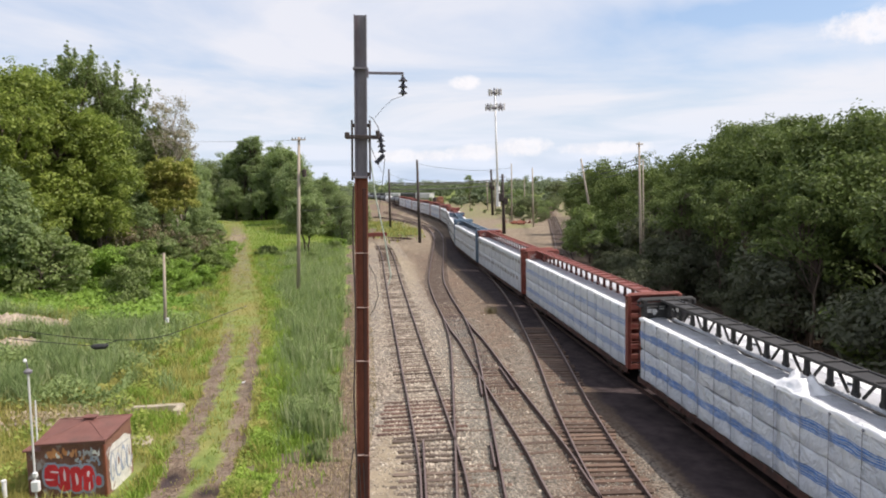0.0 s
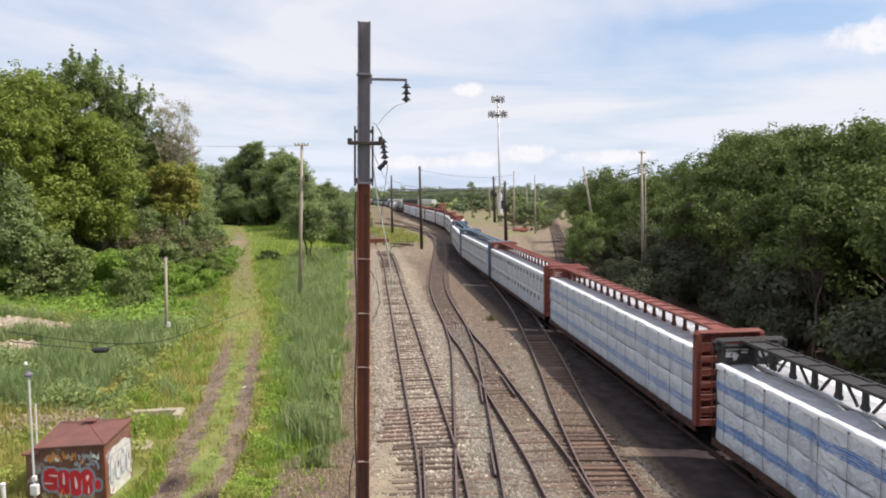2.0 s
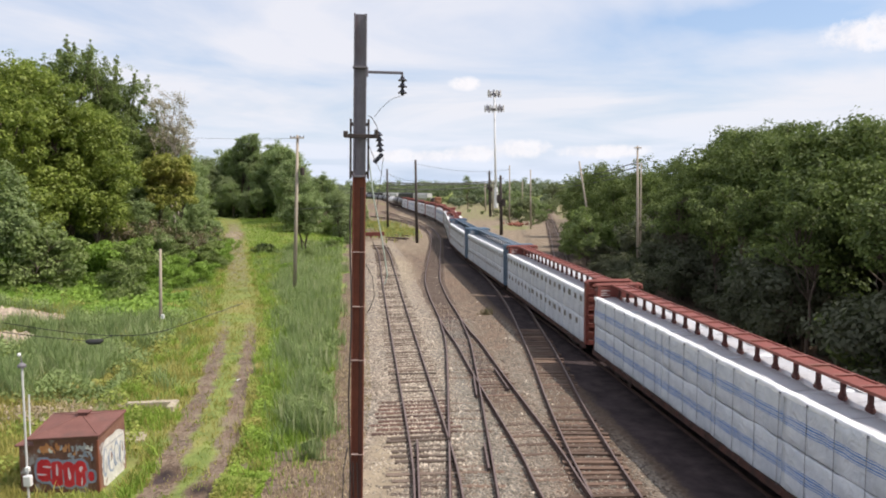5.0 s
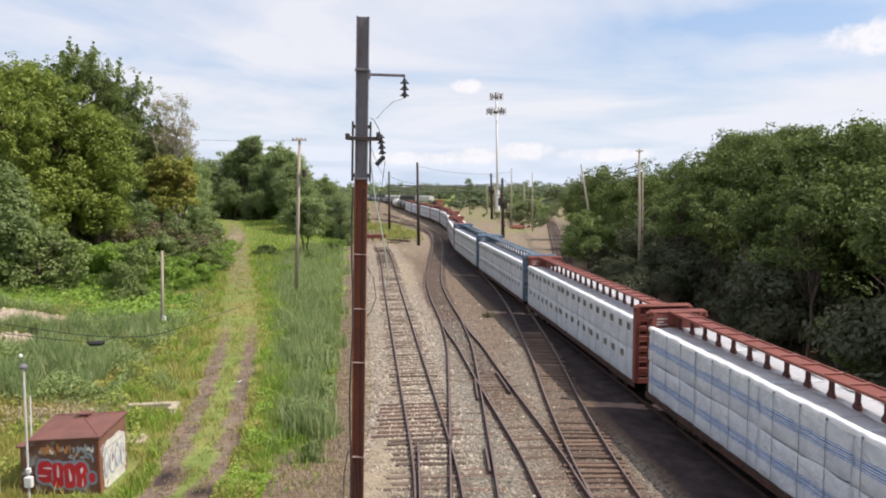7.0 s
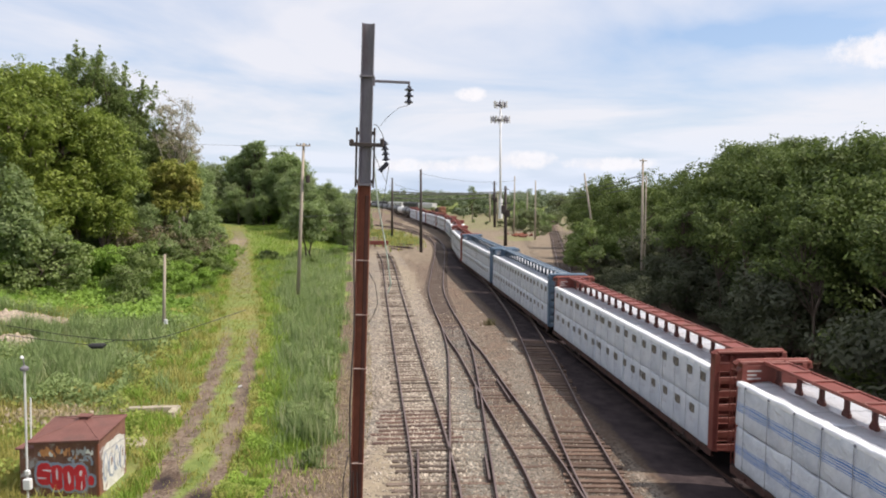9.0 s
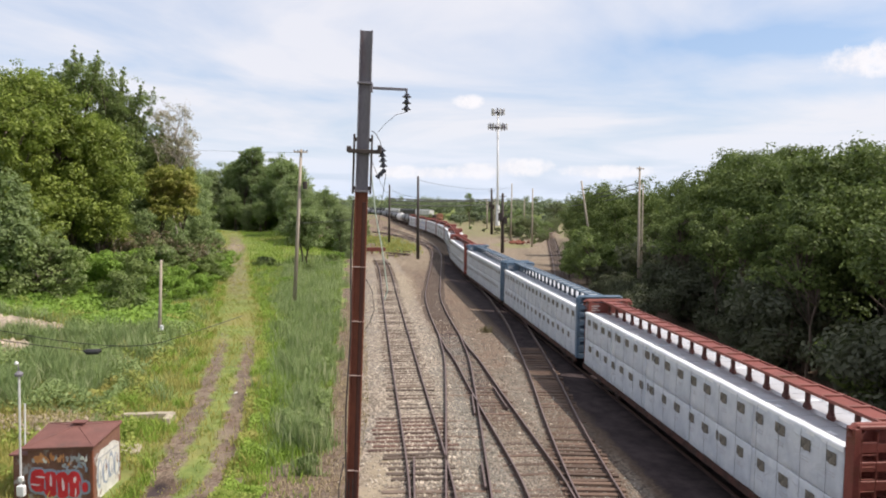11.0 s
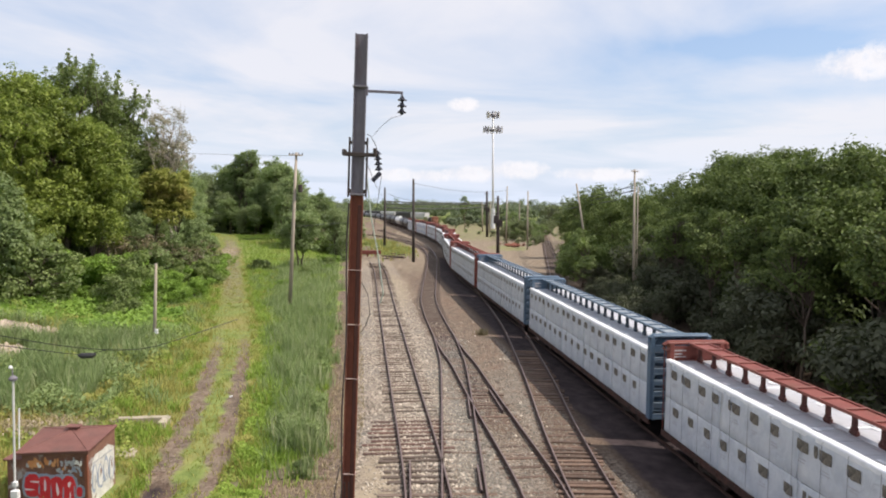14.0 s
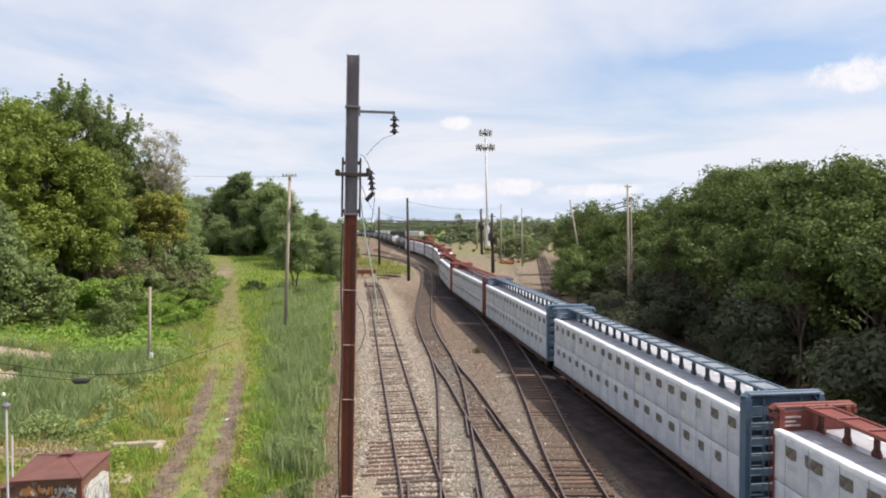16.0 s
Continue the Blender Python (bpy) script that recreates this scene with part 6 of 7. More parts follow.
def make_tree(seed, h, spread, base, leaf, size, clumps=90, per=90, clump_r=1.1, trunk=0.22, label="", name="tree", bark=None, category="tree", top_bias=0.0, sprigs=0, plumes=0, twigs=0):
    """Tapered trunk, forked limbs and a crown of leafy clumps with an uneven outline."""
    rg = np.random.default_rng(seed)
    root = tagged(new(name), label, category)
    lobes = rg.uniform(-1, 1, (9, 3)) * np.array([spread * 0.68, spread * 0.68, (h - base) * 0.38]) + np.array([0, 0, base + (h - base) * 0.5])
    lobes[0] = (0, 0, h - spread * 0.35)
    if spread < 3:
        lobes[1] = (0, 0, h - spread * 1.3)
    pts = []
    while len(pts) < clumps:
        d = rg.normal(size=3)
        d /= np.linalg.norm(d)
        lo = lobes[rg.integers(0, len(lobes))]
        q = lo + d * np.array([spread * 0.43, spread * 0.43, (h - base) * 0.21]) * rg.uniform(0.55, 1.08)
        if q[2] < base * 0.6 or q[2] > h:
            continue
        if top_bias and rg.uniform() > 0.4 + q[2] / h:
            continue
        pts.append(q)
    pts = np.array(pts)
    rad = clump_r * rg.uniform(0.55, 1.2, clumps)
    p, nrm = crown_points(pts, rad, per, rg)
    high = pts[pts[:, 2] > 0.70 * h]
    if sprigs and len(high):
        q = high[rg.integers(0, len(high), sprigs)] + rg.normal(size=(sprigs, 3)) * np.array([0.7, 0.7, 0.30]) * clump_r + np.array([0, 0, 0.5]) * clump_r
        ps, ns = crown_points(q, clump_r * rg.uniform(0.5, 0.95, sprigs), 26, rg, 0.15)
        p, nrm = np.vstack([p, ps]), np.vstack([nrm, ns])
    t = Mesh()
    for k in range(plumes):
        a = high[rg.integers(0, len(high))]
        out = a[:2] / max(0.5, np.hypot(a[0], a[1]))
        b = a + np.array([out[0] * rg.uniform(0, 0.9), out[1] * rg.uniform(0, 0.9), rg.uniform(1.4, 2.9)])
        t.tube([Vector(a), Vector(a * 0.5 + b * 0.5) + Vector((rg.normal() * 0.12, rg.normal() * 0.12, 0)), Vector(b)], [0.05, 0.035, 0.012], 4)
        q = a + (b - a) * np.linspace(0.15, 1.0, 6)[:, None] + rg.normal(size=(6, 3)) * 0.12
        ps, ns = crown_points(q, np.linspace(0.55, 0.22, 6) * rg.uniform(0.8, 1.2), 20, rg, 0.15)
        p, nrm = np.vstack([p, ps]), np.vstack([nrm, ns])
    for a in np.repeat(pts, twigs, axis=0):
        b = a + rg.normal(size=3) * np.array([0.55, 0.55, 0.4]) + np.array([a[0] * 0.10, a[1] * 0.10, 0.5])
        t.tube([Vector(a - (b - a) * 0.4), Vector(a), Vector(b)], [0.030, 0.022, 0.008], 4)
    v, f = leaf_arrays(p, nrm, size, rg)
    part("crown", bulk("crown", v, f, leaf), None, root)
    bend = [(rg.normal() * 0.12 * i, rg.normal() * 0.12 * i, h * 0.78 * i / 6) for i in range(7)]
    t.tube(bend, [trunk * (1 - 0.13 * i) for i in range(7)], 8)
    for k in range(0, clumps, max(1, clumps // 26)):
        q = pts[k]
        i = int(np.clip(q[2] / h * 7.6 - rg.uniform(0.7, 1.6), 1, 6))
        a, b = Vector(bend[i]), Vector(q)
        m = a.lerp(b, 0.5) + Vector((rg.normal() * 0.3, rg.normal() * 0.3, 0.35))
        t.tube([a, m, b], [trunk * 0.38, trunk * 0.22, 0.02], 5)
    stem = part("trunk", t, bark or M_BARK, root, smooth=True)
    if category == "brush":
        tagged(stem, kind="stuff")
    return root


def stand(ob, x, y, turn=0, s=1.0, sink=0.1):
    return Matrix.Translation((x, y, float(height(x, y)) - sink)) @ Matrix.Rotation(radians(turn), 4, "Z") @ Matrix.Scale(s, 4)


def plant(protos, spots, seed):
    """Stands the prototypes themselves and copies of them on a list of spots."""
    r = random.Random(seed)
    used = set()
    for k, (x, y, s) in enumerate(spots):
        o = protos[k % len(protos)]
        m = stand(o, x, y, r.uniform(0, 360), s)
        if k % len(protos) in used:
            copy_thing(o, m)
        else:
            used.add(k % len(protos))
            o.matrix_basis = m


DENSE = "dense dark-green leafy tree in the trackside thicket"
right = [make_tree(100 + k, 14.0, 5.4, 2.6, M_LEAF_D, 0.29, 170, 150, 1.22, 0.2, DENSE, sprigs=44) for k in range(4)]
spots = []
rv = random.Random(11)
for k in range(10):
    y = 20 + k * 5.2
    spots.append((26.6 + rv.uniform(-1.2, 1.4), y + rv.uniform(-1.5, 1.5), rv.uniform(0.95, 1.04) * float(np.interp(y, [20, 45, 60, 72], [0.92, 0.955, 1.05, 1.03]))))
for k in range(13):
    y = 20 + k * 4.7
    spots.append((32.6 + rv.uniform(-1.5, 2), y + rv.uniform(-2, 2), rv.uniform(0.95, 1.03) * float(np.interp(y, [20, 54, 78], [0.90, 0.98, 1.09]))))
for k in range(5):
    spots.append((41 + rv.uniform(-2, 3), 56 + k * 13, rv.uniform(0.92, 1.02)))
plant(right, spots, 21)
under = [make_tree(140 + k, 4.6, 3.0, 0.1, M_LEAF_UNDER, 0.25, 55, 120, 0.9, 0.07, "undergrowth shrub below the trees, shade put into its dark-green leaves", "shrub", category="shrub") for k in range(3)]
usp = [(21.4 + rv.uniform(-1, 1.6) + max(0, y - 70) * 0.15, y, rv.uniform(0.75, 1.2)) for y in range(24, 150, 3)]
usp += [(28.0 + rv.uniform(-2, 2) + max(0, y - 70) * 0.17, y + 1.5, rv.uniform(1.0, 1.6)) for y in range(22, 130, 4)]
usp += [(15.4 + (y - 58) * 0.135 + rv.uniform(-0.4, 0.9), y, rv.uniform(0.45, 0.75)) for y in range(58, 104, 3)]
usp += [(38 + rv.uniform(-2, 2), y, rv.uniform(1.4, 1.9)) for y in range(24, 100, 6)]
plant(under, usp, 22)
sapling = [make_tree(145, 3.4, 1.5, 0.4, M_LEAF_M, 0.26, 34, 60, 0.55, 0.05, "young light-green sapling at the foot of the thicket", "sapling", sprigs=14)]
slender = [make_tree(147 + k, 11.0, 2.6, 6.6, M_LEAF_D, 0.27, 46, 90, 0.85, 0.13, "slender tree with bare dark trunk at the thicket edge", sprigs=14) for k in range(2)]
plant(slender, [(20.3, 27, 0.86), (20.9, 33.5, 0.9), (20.2, 39.5, 0.95), (21.0, 43, 0.9), (20.5, 49, 1.0), (20.8, 54.5, 0.95), (20.4, 61, 1.0), (20.9, 67, 0.95)], 20)
plant(sapling, [(20.4, 35.5, 1.0), (19.8, 32.6, 0.85), (21.6, 50.5, 0.6), (21.0, 45.6, 0.5), (22.5, 63.0, 0.9)], 26)
bright = [make_tree(150 + k, 7.0, 4.0, 0.3, M_LEAF_M, 0.34, 70, 85, 0.95, 0.1, "bright green rounded bush beside the siding", "bush", category="bush") for k in range(2)]
plant(bright, [(17.6, 88, 1.0), (20.6, 100, 0.9), (17.0, 97, 0.55)], 23)
scrub = [make_tree(155 + k, 7.0, 4.0, 0.1, (M_SCRUB, M_LEAF_G, M_SCRUB)[k], 0.34, 85, 75, 0.85, 0.1, "green scrub bush in the dirt yard", "bush", category="bush", sprigs=40) for k in range(3)]
scrub_near = [(18.2, 198, 0.85), (21.2, 204, 1.00), (24, 199, 1.07), (26.6, 208, 1.11), (29.5, 206, 1.11), (32, 216, 1.18), (22.4, 188, 0.63), (26, 190, 0.74), (17, 182, 0.31), (19.4, 178, 0.41), (21.4, 172, 0.37), (16, 215, 0.52), (36, 240, 1.18), (30, 236, 1.11), (25, 240, 0.96), (41, 262, 1.18), (34, 270, 1.18), (27.5, 262, 1.00), (13, 232, 0.37), (9.5, 250, 0.30), (23.4, 176, 0.52), (25.4, 181, 0.67), (7, 285, 0.26)]
scrub_far = [(46, 300, 1.62), (0, 338, 0.77), (5, 342, 0.85), (10, 336, 0.81), (15, 343, 0.90), (20, 338, 0.90), (26, 332, 1.08), (-6, 352, 0.72), (32, 318, 1.26), (12, 300, 0.54), (18, 296, 0.72), (24, 300, 0.81)]
plant(scrub, [(x, y, s * 0.74) for x, y, s in scrub_near] + scrub_far, 24)
edge = [make_tree(160 + k, 13.0, 4.8, 0.8, M_LEAF_D, 0.30, 110, 115, 1.2, 0.18, "leafy dark-green tree along the siding", sprigs=30) for k in range(3)]
es = []
for k in range(12):
    y = 84 + k * 10
    es.append((20.2 + (y - 85) * 0.135 + rv.uniform(-0.5, 1.5) + (3 if k == 0 else 0), y, rv.uniform(0.80, 1.0) * (0.74 if k > 6 else 1.0)))
for k in range(9):
    y = 92 + k * 15
    es.append((31 + (y - 80) * 0.16 + rv.uniform(-2, 3), y, rv.uniform(0.95, 1.12) * (0.78 if k > 4 else 1.0)))
plant(edge, es, 25)

SUNNY = "tall leafy tree with sunlit yellow-green crown"
left = [make_tree(200 + k, 19.0, 7.5, 3.0, M_LEAF_L, 0.34, 165, 140, 1.3, 0.35, SUNNY, sprigs=40) for k in range(2)]
left_m = [make_tree(210 + k, 18.0, 6.0, 2.0, M_LEAF_M, 0.28, 130, 140, 1.15, 0.3, "tall mid-green tree on the bank", sprigs=90) for k in range(2)]
feather = [make_tree(214, 24.5, 4.2, 6.0, M_LEAF_M, 0.26, 180, 125, 1.1, 0.3, "tall feathery grey-green tree rising over the bank", sprigs=110, plumes=60)]
plant(feather, [(-42.2, 86, 0.97), (-39.9, 88, 0.97), (-44.4, 90, 0.98), (-37.8, 90, 0.91), (-36.6, 91, 0.78)], 30)
plant(left, [(-39.4, 67, 0.98), (-39.4, 73, 1.0), (-49, 72, 1.12), (-45, 58, 0.88)], 31)
plant(left_m, [(-52, 92, 1.0), (-40.5, 82, 0.80), (-45.5, 79, 0.72), (-43.0, 78, 0.6), (-50, 100, 1.0), (-60, 80, 0.85), (-58, 62, 0.8), (-47.0, 93, 1.1), (-39.2, 92, 0.92)], 32)
sunny = [make_tree(204 + k, 18.5, 5.0, 4.0, M_LEAF_L, 0.34, 150, 130, 1.25, 0.3, SUNNY, sprigs=40) for k in range(2)]
plant(sunny, [(-40.6, 74, 1.07), (-38.2, 75, 1.02), (-36.4, 77, 0.86), (-43.0, 74, 1.02)], 39)
dry = [make_tree(220, 14.6, 2.3, 7.0, M_LEAF_DRY, 0.30, 90, 90, 0.85, 0.15, "slim yellowing tree with dry orange leaves", sprigs=20)]
plant(dry, [(-31.4, 88, 0.92), (-33.6, 87, 1.0)], 33)
twin = [make_tree(228, 8.6, 3.6, 3.2, M_LEAF_G, 0.32, 70, 120, 1.1, 0.16, "dark-green tree on two bare trunks beside reeds", sprigs=20)]
part("trunk", Mesh().tube([(0.7, 0.2, 0), (0.9, 0.2, 2.2), (1.5, 0, 4.6)], [0.14, 0.12, 0.06], 7), M_BARK, twin[0])
plant(twin, [(-20.2, 109, 1.0)], 29)
tangle = [make_tree(232 + k, 5.4, 3.0, 0.3, M_TANGLE, 0.24, 60, 26, 0.9, 0.09, "brown tangle of dead vines and bare branches on the bank", "brush_tangle", bark=M_BARKPALE, category="brush") for k in range(2)]
plant(tangle, [(-31.4, 84, 1.0), (-33.4, 81, 1.15), (-29.8, 88, 0.85), (-35.6, 79, 0.9), (-30.6, 93, 1.0)], 28)
mound = [make_tree(227, 1.5, 2.6, 0.05, M_LEAF_M, 0.24, 40, 70, 0.55, 0.04, "low dark-green bush standing in the grass", "bush", category="bush")]
plant(mound, [(-26.2, 106, 1.0)], 27)
bare = [make_tree(230, 20.6, 3.0, 13.0, M_LEAF_PALE, 0.21, 80, 30, 0.75, 0.2, "half-dead tree with pale sparse leaves", bark=M_BARKPALE, twigs=2)]
plant(bare, [(-32.3, 90, 1.0), (-34.2, 93, 1.04)], 34)
low = [make_tree(236 + k, 10.5, 3.2, 0.4, M_LEAF_G, 0.32, 95, 85, 1.0, 0.2, "low leafy green tree in front of the bank") for k in range(2)]
plant(low, [(-35.4, 86, 1.0), (-37.5, 82, 1.1), (-35.0, 96, 0.85), (-38, 100, 0.9), (-41, 104, 0.95), (-45, 106, 1.0), (-36.0, 108, 0.90), (-39.8, 112, 1.05), (-40.0, 120, 1.0), (-43.5, 126, 1.15), (-46, 118, 1.1), (-32.6, 99, 0.72), (-30.8, 84, 0.62), (-32.8, 81, 0.7), (-30.2, 91, 0.75), (-47, 128, 1.15), (-36.2, 62, 0.98), (-39.6, 63, 0.92), (-33.6, 63, 0.55)], 37)
# The first of these trees wears the haze-paled leaf colour.
mid = [make_tree(240 + k, 14.0, 4.0, 0.3, (M_LEAF_HAZE, M_LEAF_G)[k], 0.40, 120, 85, 1.35, 0.25, "rounded green tree beyond the lane", sprigs=26) for k in range(2)]
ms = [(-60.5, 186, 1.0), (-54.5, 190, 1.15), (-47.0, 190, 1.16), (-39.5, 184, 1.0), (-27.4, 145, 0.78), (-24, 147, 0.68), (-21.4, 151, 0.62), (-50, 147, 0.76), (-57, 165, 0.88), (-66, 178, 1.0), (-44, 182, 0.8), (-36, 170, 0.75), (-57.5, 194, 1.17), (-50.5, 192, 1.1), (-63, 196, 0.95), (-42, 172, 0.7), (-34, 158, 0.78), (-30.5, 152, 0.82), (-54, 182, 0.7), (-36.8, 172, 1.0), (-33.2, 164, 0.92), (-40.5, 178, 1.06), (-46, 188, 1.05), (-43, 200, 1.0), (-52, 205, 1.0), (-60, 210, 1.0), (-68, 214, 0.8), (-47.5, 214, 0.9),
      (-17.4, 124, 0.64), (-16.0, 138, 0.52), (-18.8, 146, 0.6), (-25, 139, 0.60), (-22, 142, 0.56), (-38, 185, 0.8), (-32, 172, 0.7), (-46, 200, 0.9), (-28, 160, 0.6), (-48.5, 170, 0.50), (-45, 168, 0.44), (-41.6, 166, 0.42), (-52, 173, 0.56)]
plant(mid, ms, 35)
spire = [make_tree(246, 19.4, 2.3, 9.5, M_LEAF_G, 0.32, 80, 85, 0.9, 0.2, "slim dark-green tree rising over the others", sprigs=24)]
plant(spire, [(-49.2, 186, 1.07), (-47.4, 187, 1.0), (-51.2, 187, 0.97), (9.9, 272, 0.62)], 38)
shrubs = [make_tree(250 + k, 4.6, 3.2, 0.2, (M_VINE, M_LEAF_M, M_VINE)[k], 0.28, 60, 95, 0.85, 0.07, "vine-covered green shrub on the bank", "shrub", category="shrub") for k in range(3)]
sp = []
rs = random.Random(77)
for k in range(46):
    y = rs.uniform(60, 92)
    x = -24 - (y - 60) * 0.20 - rs.uniform(0, 22)
    sp.append((x, y, rs.uniform(0.5, 1.1)))
for k in range(10):
    y = rs.uniform(40, 60)
    sp.append((-31 - rs.uniform(0, 12), y, rs.uniform(0.5, 0.9)))
sp += [(-34 - 2.2 * k, 96 + rs.uniform(-3, 8), rs.uniform(1.0, 1.6)) for k in range(14)]
sp += [(-62 + 2.0 * k, 178 + rs.uniform(-3, 3) - 0.4 * k, rs.uniform(1.3, 1.9)) for k in range(15)]
sp += [(-27.5 + 1.9 * k, 138 + rs.uniform(-3, 4) + k, rs.uniform(0.7, 1.1)) for k in range(6)]
sp += [(-16.5 + rs.uniform(-2, 2), 110 + 3 * k, rs.uniform(0.4, 0.7)) for k in range(8)]
sp += [(-25.5, 76, 0.8), (-28, 86, 0.9), (-24.8, 70, 0.6), (-32, 104, 0.9), (-17.2, 95, 0.42), (-18.0, 84, 0.4), (-16, 105, 0.4)]
sp += [(-29.5 - 1.6 * k + rs.uniform(-1, 1), 64 + rs.uniform(-4, 6), rs.uniform(1.0, 1.7)) for k in range(14)]
sp += [(-27.5 - rs.uniform(0, 4), 78 + 3.2 * k, rs.uniform(0.9, 1.3)) for k in range(7)]
plant(shrubs, sp, 36)


def far_woods():
    """A belt of small far trees up to the skyline, as one mass of leafy clumps."""
    rg = np.random.default_rng(9)
    cl, rad = [], []
    for x0, x1, y, hmin, hmax, n in ((-420, -75, 330, 6, 12, 160), (-360, 260, 560, 7, 12, 330), (-110, 90, 470, 5, 9.5, 230), (62, 300, 330, 9, 16, 150), (-500, 500, 850, 8, 16, 300), (5, 60, 330, 2, 5, 60)):
        xs = rg.uniform(x0, x1, n)
        hs = rg.uniform(hmin, hmax, n)
        for x, hh in zip(xs, hs):
            yy = y + rg.uniform(-25, 40)
            for _ in range(4):
                z = rg.uniform(0.25, 0.85) * hh
                cl.append((x + rg.normal() * 2.0, yy + rg.normal() * 2, z))
                rad.append(hh * 0.26)
    p, nrm = crown_points(np.array(cl), np.array(rad), 60, rg)
    v, f = leaf_arrays(p, nrm, 0.95, rg, 0.8)
    tagged(new("far_woods", bulk("far_woods", v, f, M_FAR)), "far belt of haze-paled green trees along the skyline", "woods", kind="stuff")


far_woods()


def blades(name, x, y, h, width, mat, label, category, seed, lean=0.35, sink=0.03):
    """Grass-like blades, each of three tapering faces bent over by its own lean."""
    rg = np.random.default_rng(seed)
    n = len(x)
    a = rg.uniform(0, 6.28, n)
    g = height(x, y) - sink
    ux, uy = np.cos(a), np.sin(a)
    la = rg.uniform(0, 6.28, n)
    lx, ly = np.cos(la) * lean * rg.uniform(0.2, 1, n) * h, np.sin(la) * lean * rg.uniform(0.2, 1, n) * h
    w = width * rg.uniform(0.6, 1.4, n) / 2
    def pt(side, k, drop):
        ww = w * side
        return np.stack([x + ux * ww + lx * k * k, y + uy * ww + ly * k * k, g + h * (k - drop)], -1)
    v = np.stack([pt(-1, 0, 0), pt(1, 0, 0), pt(-0.8, 0.55, 0), pt(0.8, 0.55, 0), pt(0, 1, 0.06)], 1).reshape(-1, 3)
    k = 5 * np.arange(n)[:, None]
    f = np.concatenate([k + np.array([[0, 1, 3]]), k + np.array([[0, 3, 2]]), k + np.array([[2, 3, 4]])], 1).reshape(-1, 3)
    return tagged(new(name, bulk(name, v, f, mat)), label, category, kind="stuff")


def between(rg, n, y0, y1, lo, hi, power=1.0, clump=0.0):
    """Random places between two edges given as (y, x) tables."""
    y = y0 + (y1 - y0) * rg.uniform(0, 1, n) ** power
    a, b = np.interp(y, *zip(*lo)), np.interp(y, *zip(*hi))
    x = a + (b - a) * rg.uniform(0, 1, n)
    if clump:
        keep = np.array([noise.noise(Vector((p * 0.35, q * 0.35, 3.0))) > -clump + rg.normal() * 0.1 for p, q in zip(x, y)])
        x, y = x[keep], y[keep]
    return x, y


rg = np.random.default_rng(4)
lo = [(25, -5.6), (31, -6.7), (36, -8.3), (47, -10.6), (67, -15.4), (110, -24)]
hi = [(25, -4.6), (28, -4.7), (34, -5.3), (46.5, -6.7), (74, -10.2), (124, -17)]
x, y = between(rg, 56000, 26.0, 120, lo, hi, 1.7, 0.03)
u = np.clip((x - np.interp(y, *zip(*lo))) / 3, 0, 1)
x = x + u * (wobble(y) - 0.25 + rg.normal(0, 0.22, len(x))) + (1 - u) * (0.9 * wobble(y * 0.8 + 7) + rg.normal(0, 0.45, len(x)))
lump = np.array([noise.noise(Vector((a * 1.3, b * 0.7, 5.0))) for a, b in zip(x, y)])
blades("tall_reeds", x, y, rg.uniform(0.25, 1.15, len(x)) * (1 + 1.1 * lump) * np.interp(y, [26, 36, 60, 120], [0.8, 1.1, 1.15, 1.0]), 0.042, M_REED, "dense blue-green tall reeds between lane and track", "reeds", 41, 0.42)
pick = rg.uniform(0, 1, len(x)) < 0.10
blades("reed_tips", x[pick], y[pick], rg.uniform(0.9, 1.55, pick.sum()), 0.05, M_REEDTIP, "pale tips of last year's reeds standing among green ones", "reeds", 49, 0.35)
lo2 = [(33, -27), (40, -30), (50, -33), (62, -34)]
hi2 = [(33, -17.0), (40, -18.2), (50, -18.5), (62, -20.5)]
x, y = between(rg, 46000, 33.5, 53, lo2, hi2, 1.1, 0.08)
free = (np.hypot((x + 29.8) / 1.9, y - 50.2) > 1.9) & (np.hypot(x + 27.2, y - 44.2) > 2.1) & (np.hypot((x + 17.5) / 3.2, (y - 32.5) / 1.5) > 1)
x, y = x[free], y[free]
lump = np.array([noise.noise(Vector((a * 1.1, b * 0.7, 6.0))) for a, b in zip(x, y)])
blades("tall_weeds", x, y, rg.uniform(0.25, 1.3, len(x)) * (1 + 1.1 * lump), 0.05, M_REED, "tall grey-green reeds and weeds on the bank", "weeds", 42, 0.45)
lo3 = [(20, -24), (30, -22), (45, -30), (75, -30), (140, -48), (165, -56)]
hi3 = [(20, -4.2), (28, -4.5), (34, -5.2), (46, -6.8), (74, -10.4), (140, -20), (165, -30)]
pick = rg.uniform(0, 1, len(x)) < 0.09
blades("weed_tips", x[pick], y[pick], rg.uniform(0.7, 1.35, pick.sum()), 0.06, M_REEDTIP, "pale seed heads of tall weeds on the bank", "weeds", 50, 0.5)
x, y = between(rg, 140000, 20, 165, lo3, hi3, 2.1)
lane = spline(LANE, 2.0)
dl = line_dist(x, y, lane)
rut = np.abs(dl - 0.95) + np.array([noise.noise(Vector((a * 1.3, b * 0.8, 2.0))) + 0.6 * noise.noise(Vector((a * 3.1, b * 2.3, 4.0))) for a, b in zip(x, y)]) * 0.42
keep = ((rut > np.interp(y, [24, 30], [0.36, 0.46])) | (rg.uniform(0, 1, len(x)) < 0.07) | (rg.uniform(0, 1, len(x)) < np.interp(y, [38, 60], [0.0, 0.65]))) & ~((x > -14.2) & (x < -11.1) & (y > 23.2) & (y < 26.1))
keep &= (dl > 0.6) | (rg.uniform(0, 1, len(x)) < np.interp(y, [27, 37], [0.14, 0.68]))
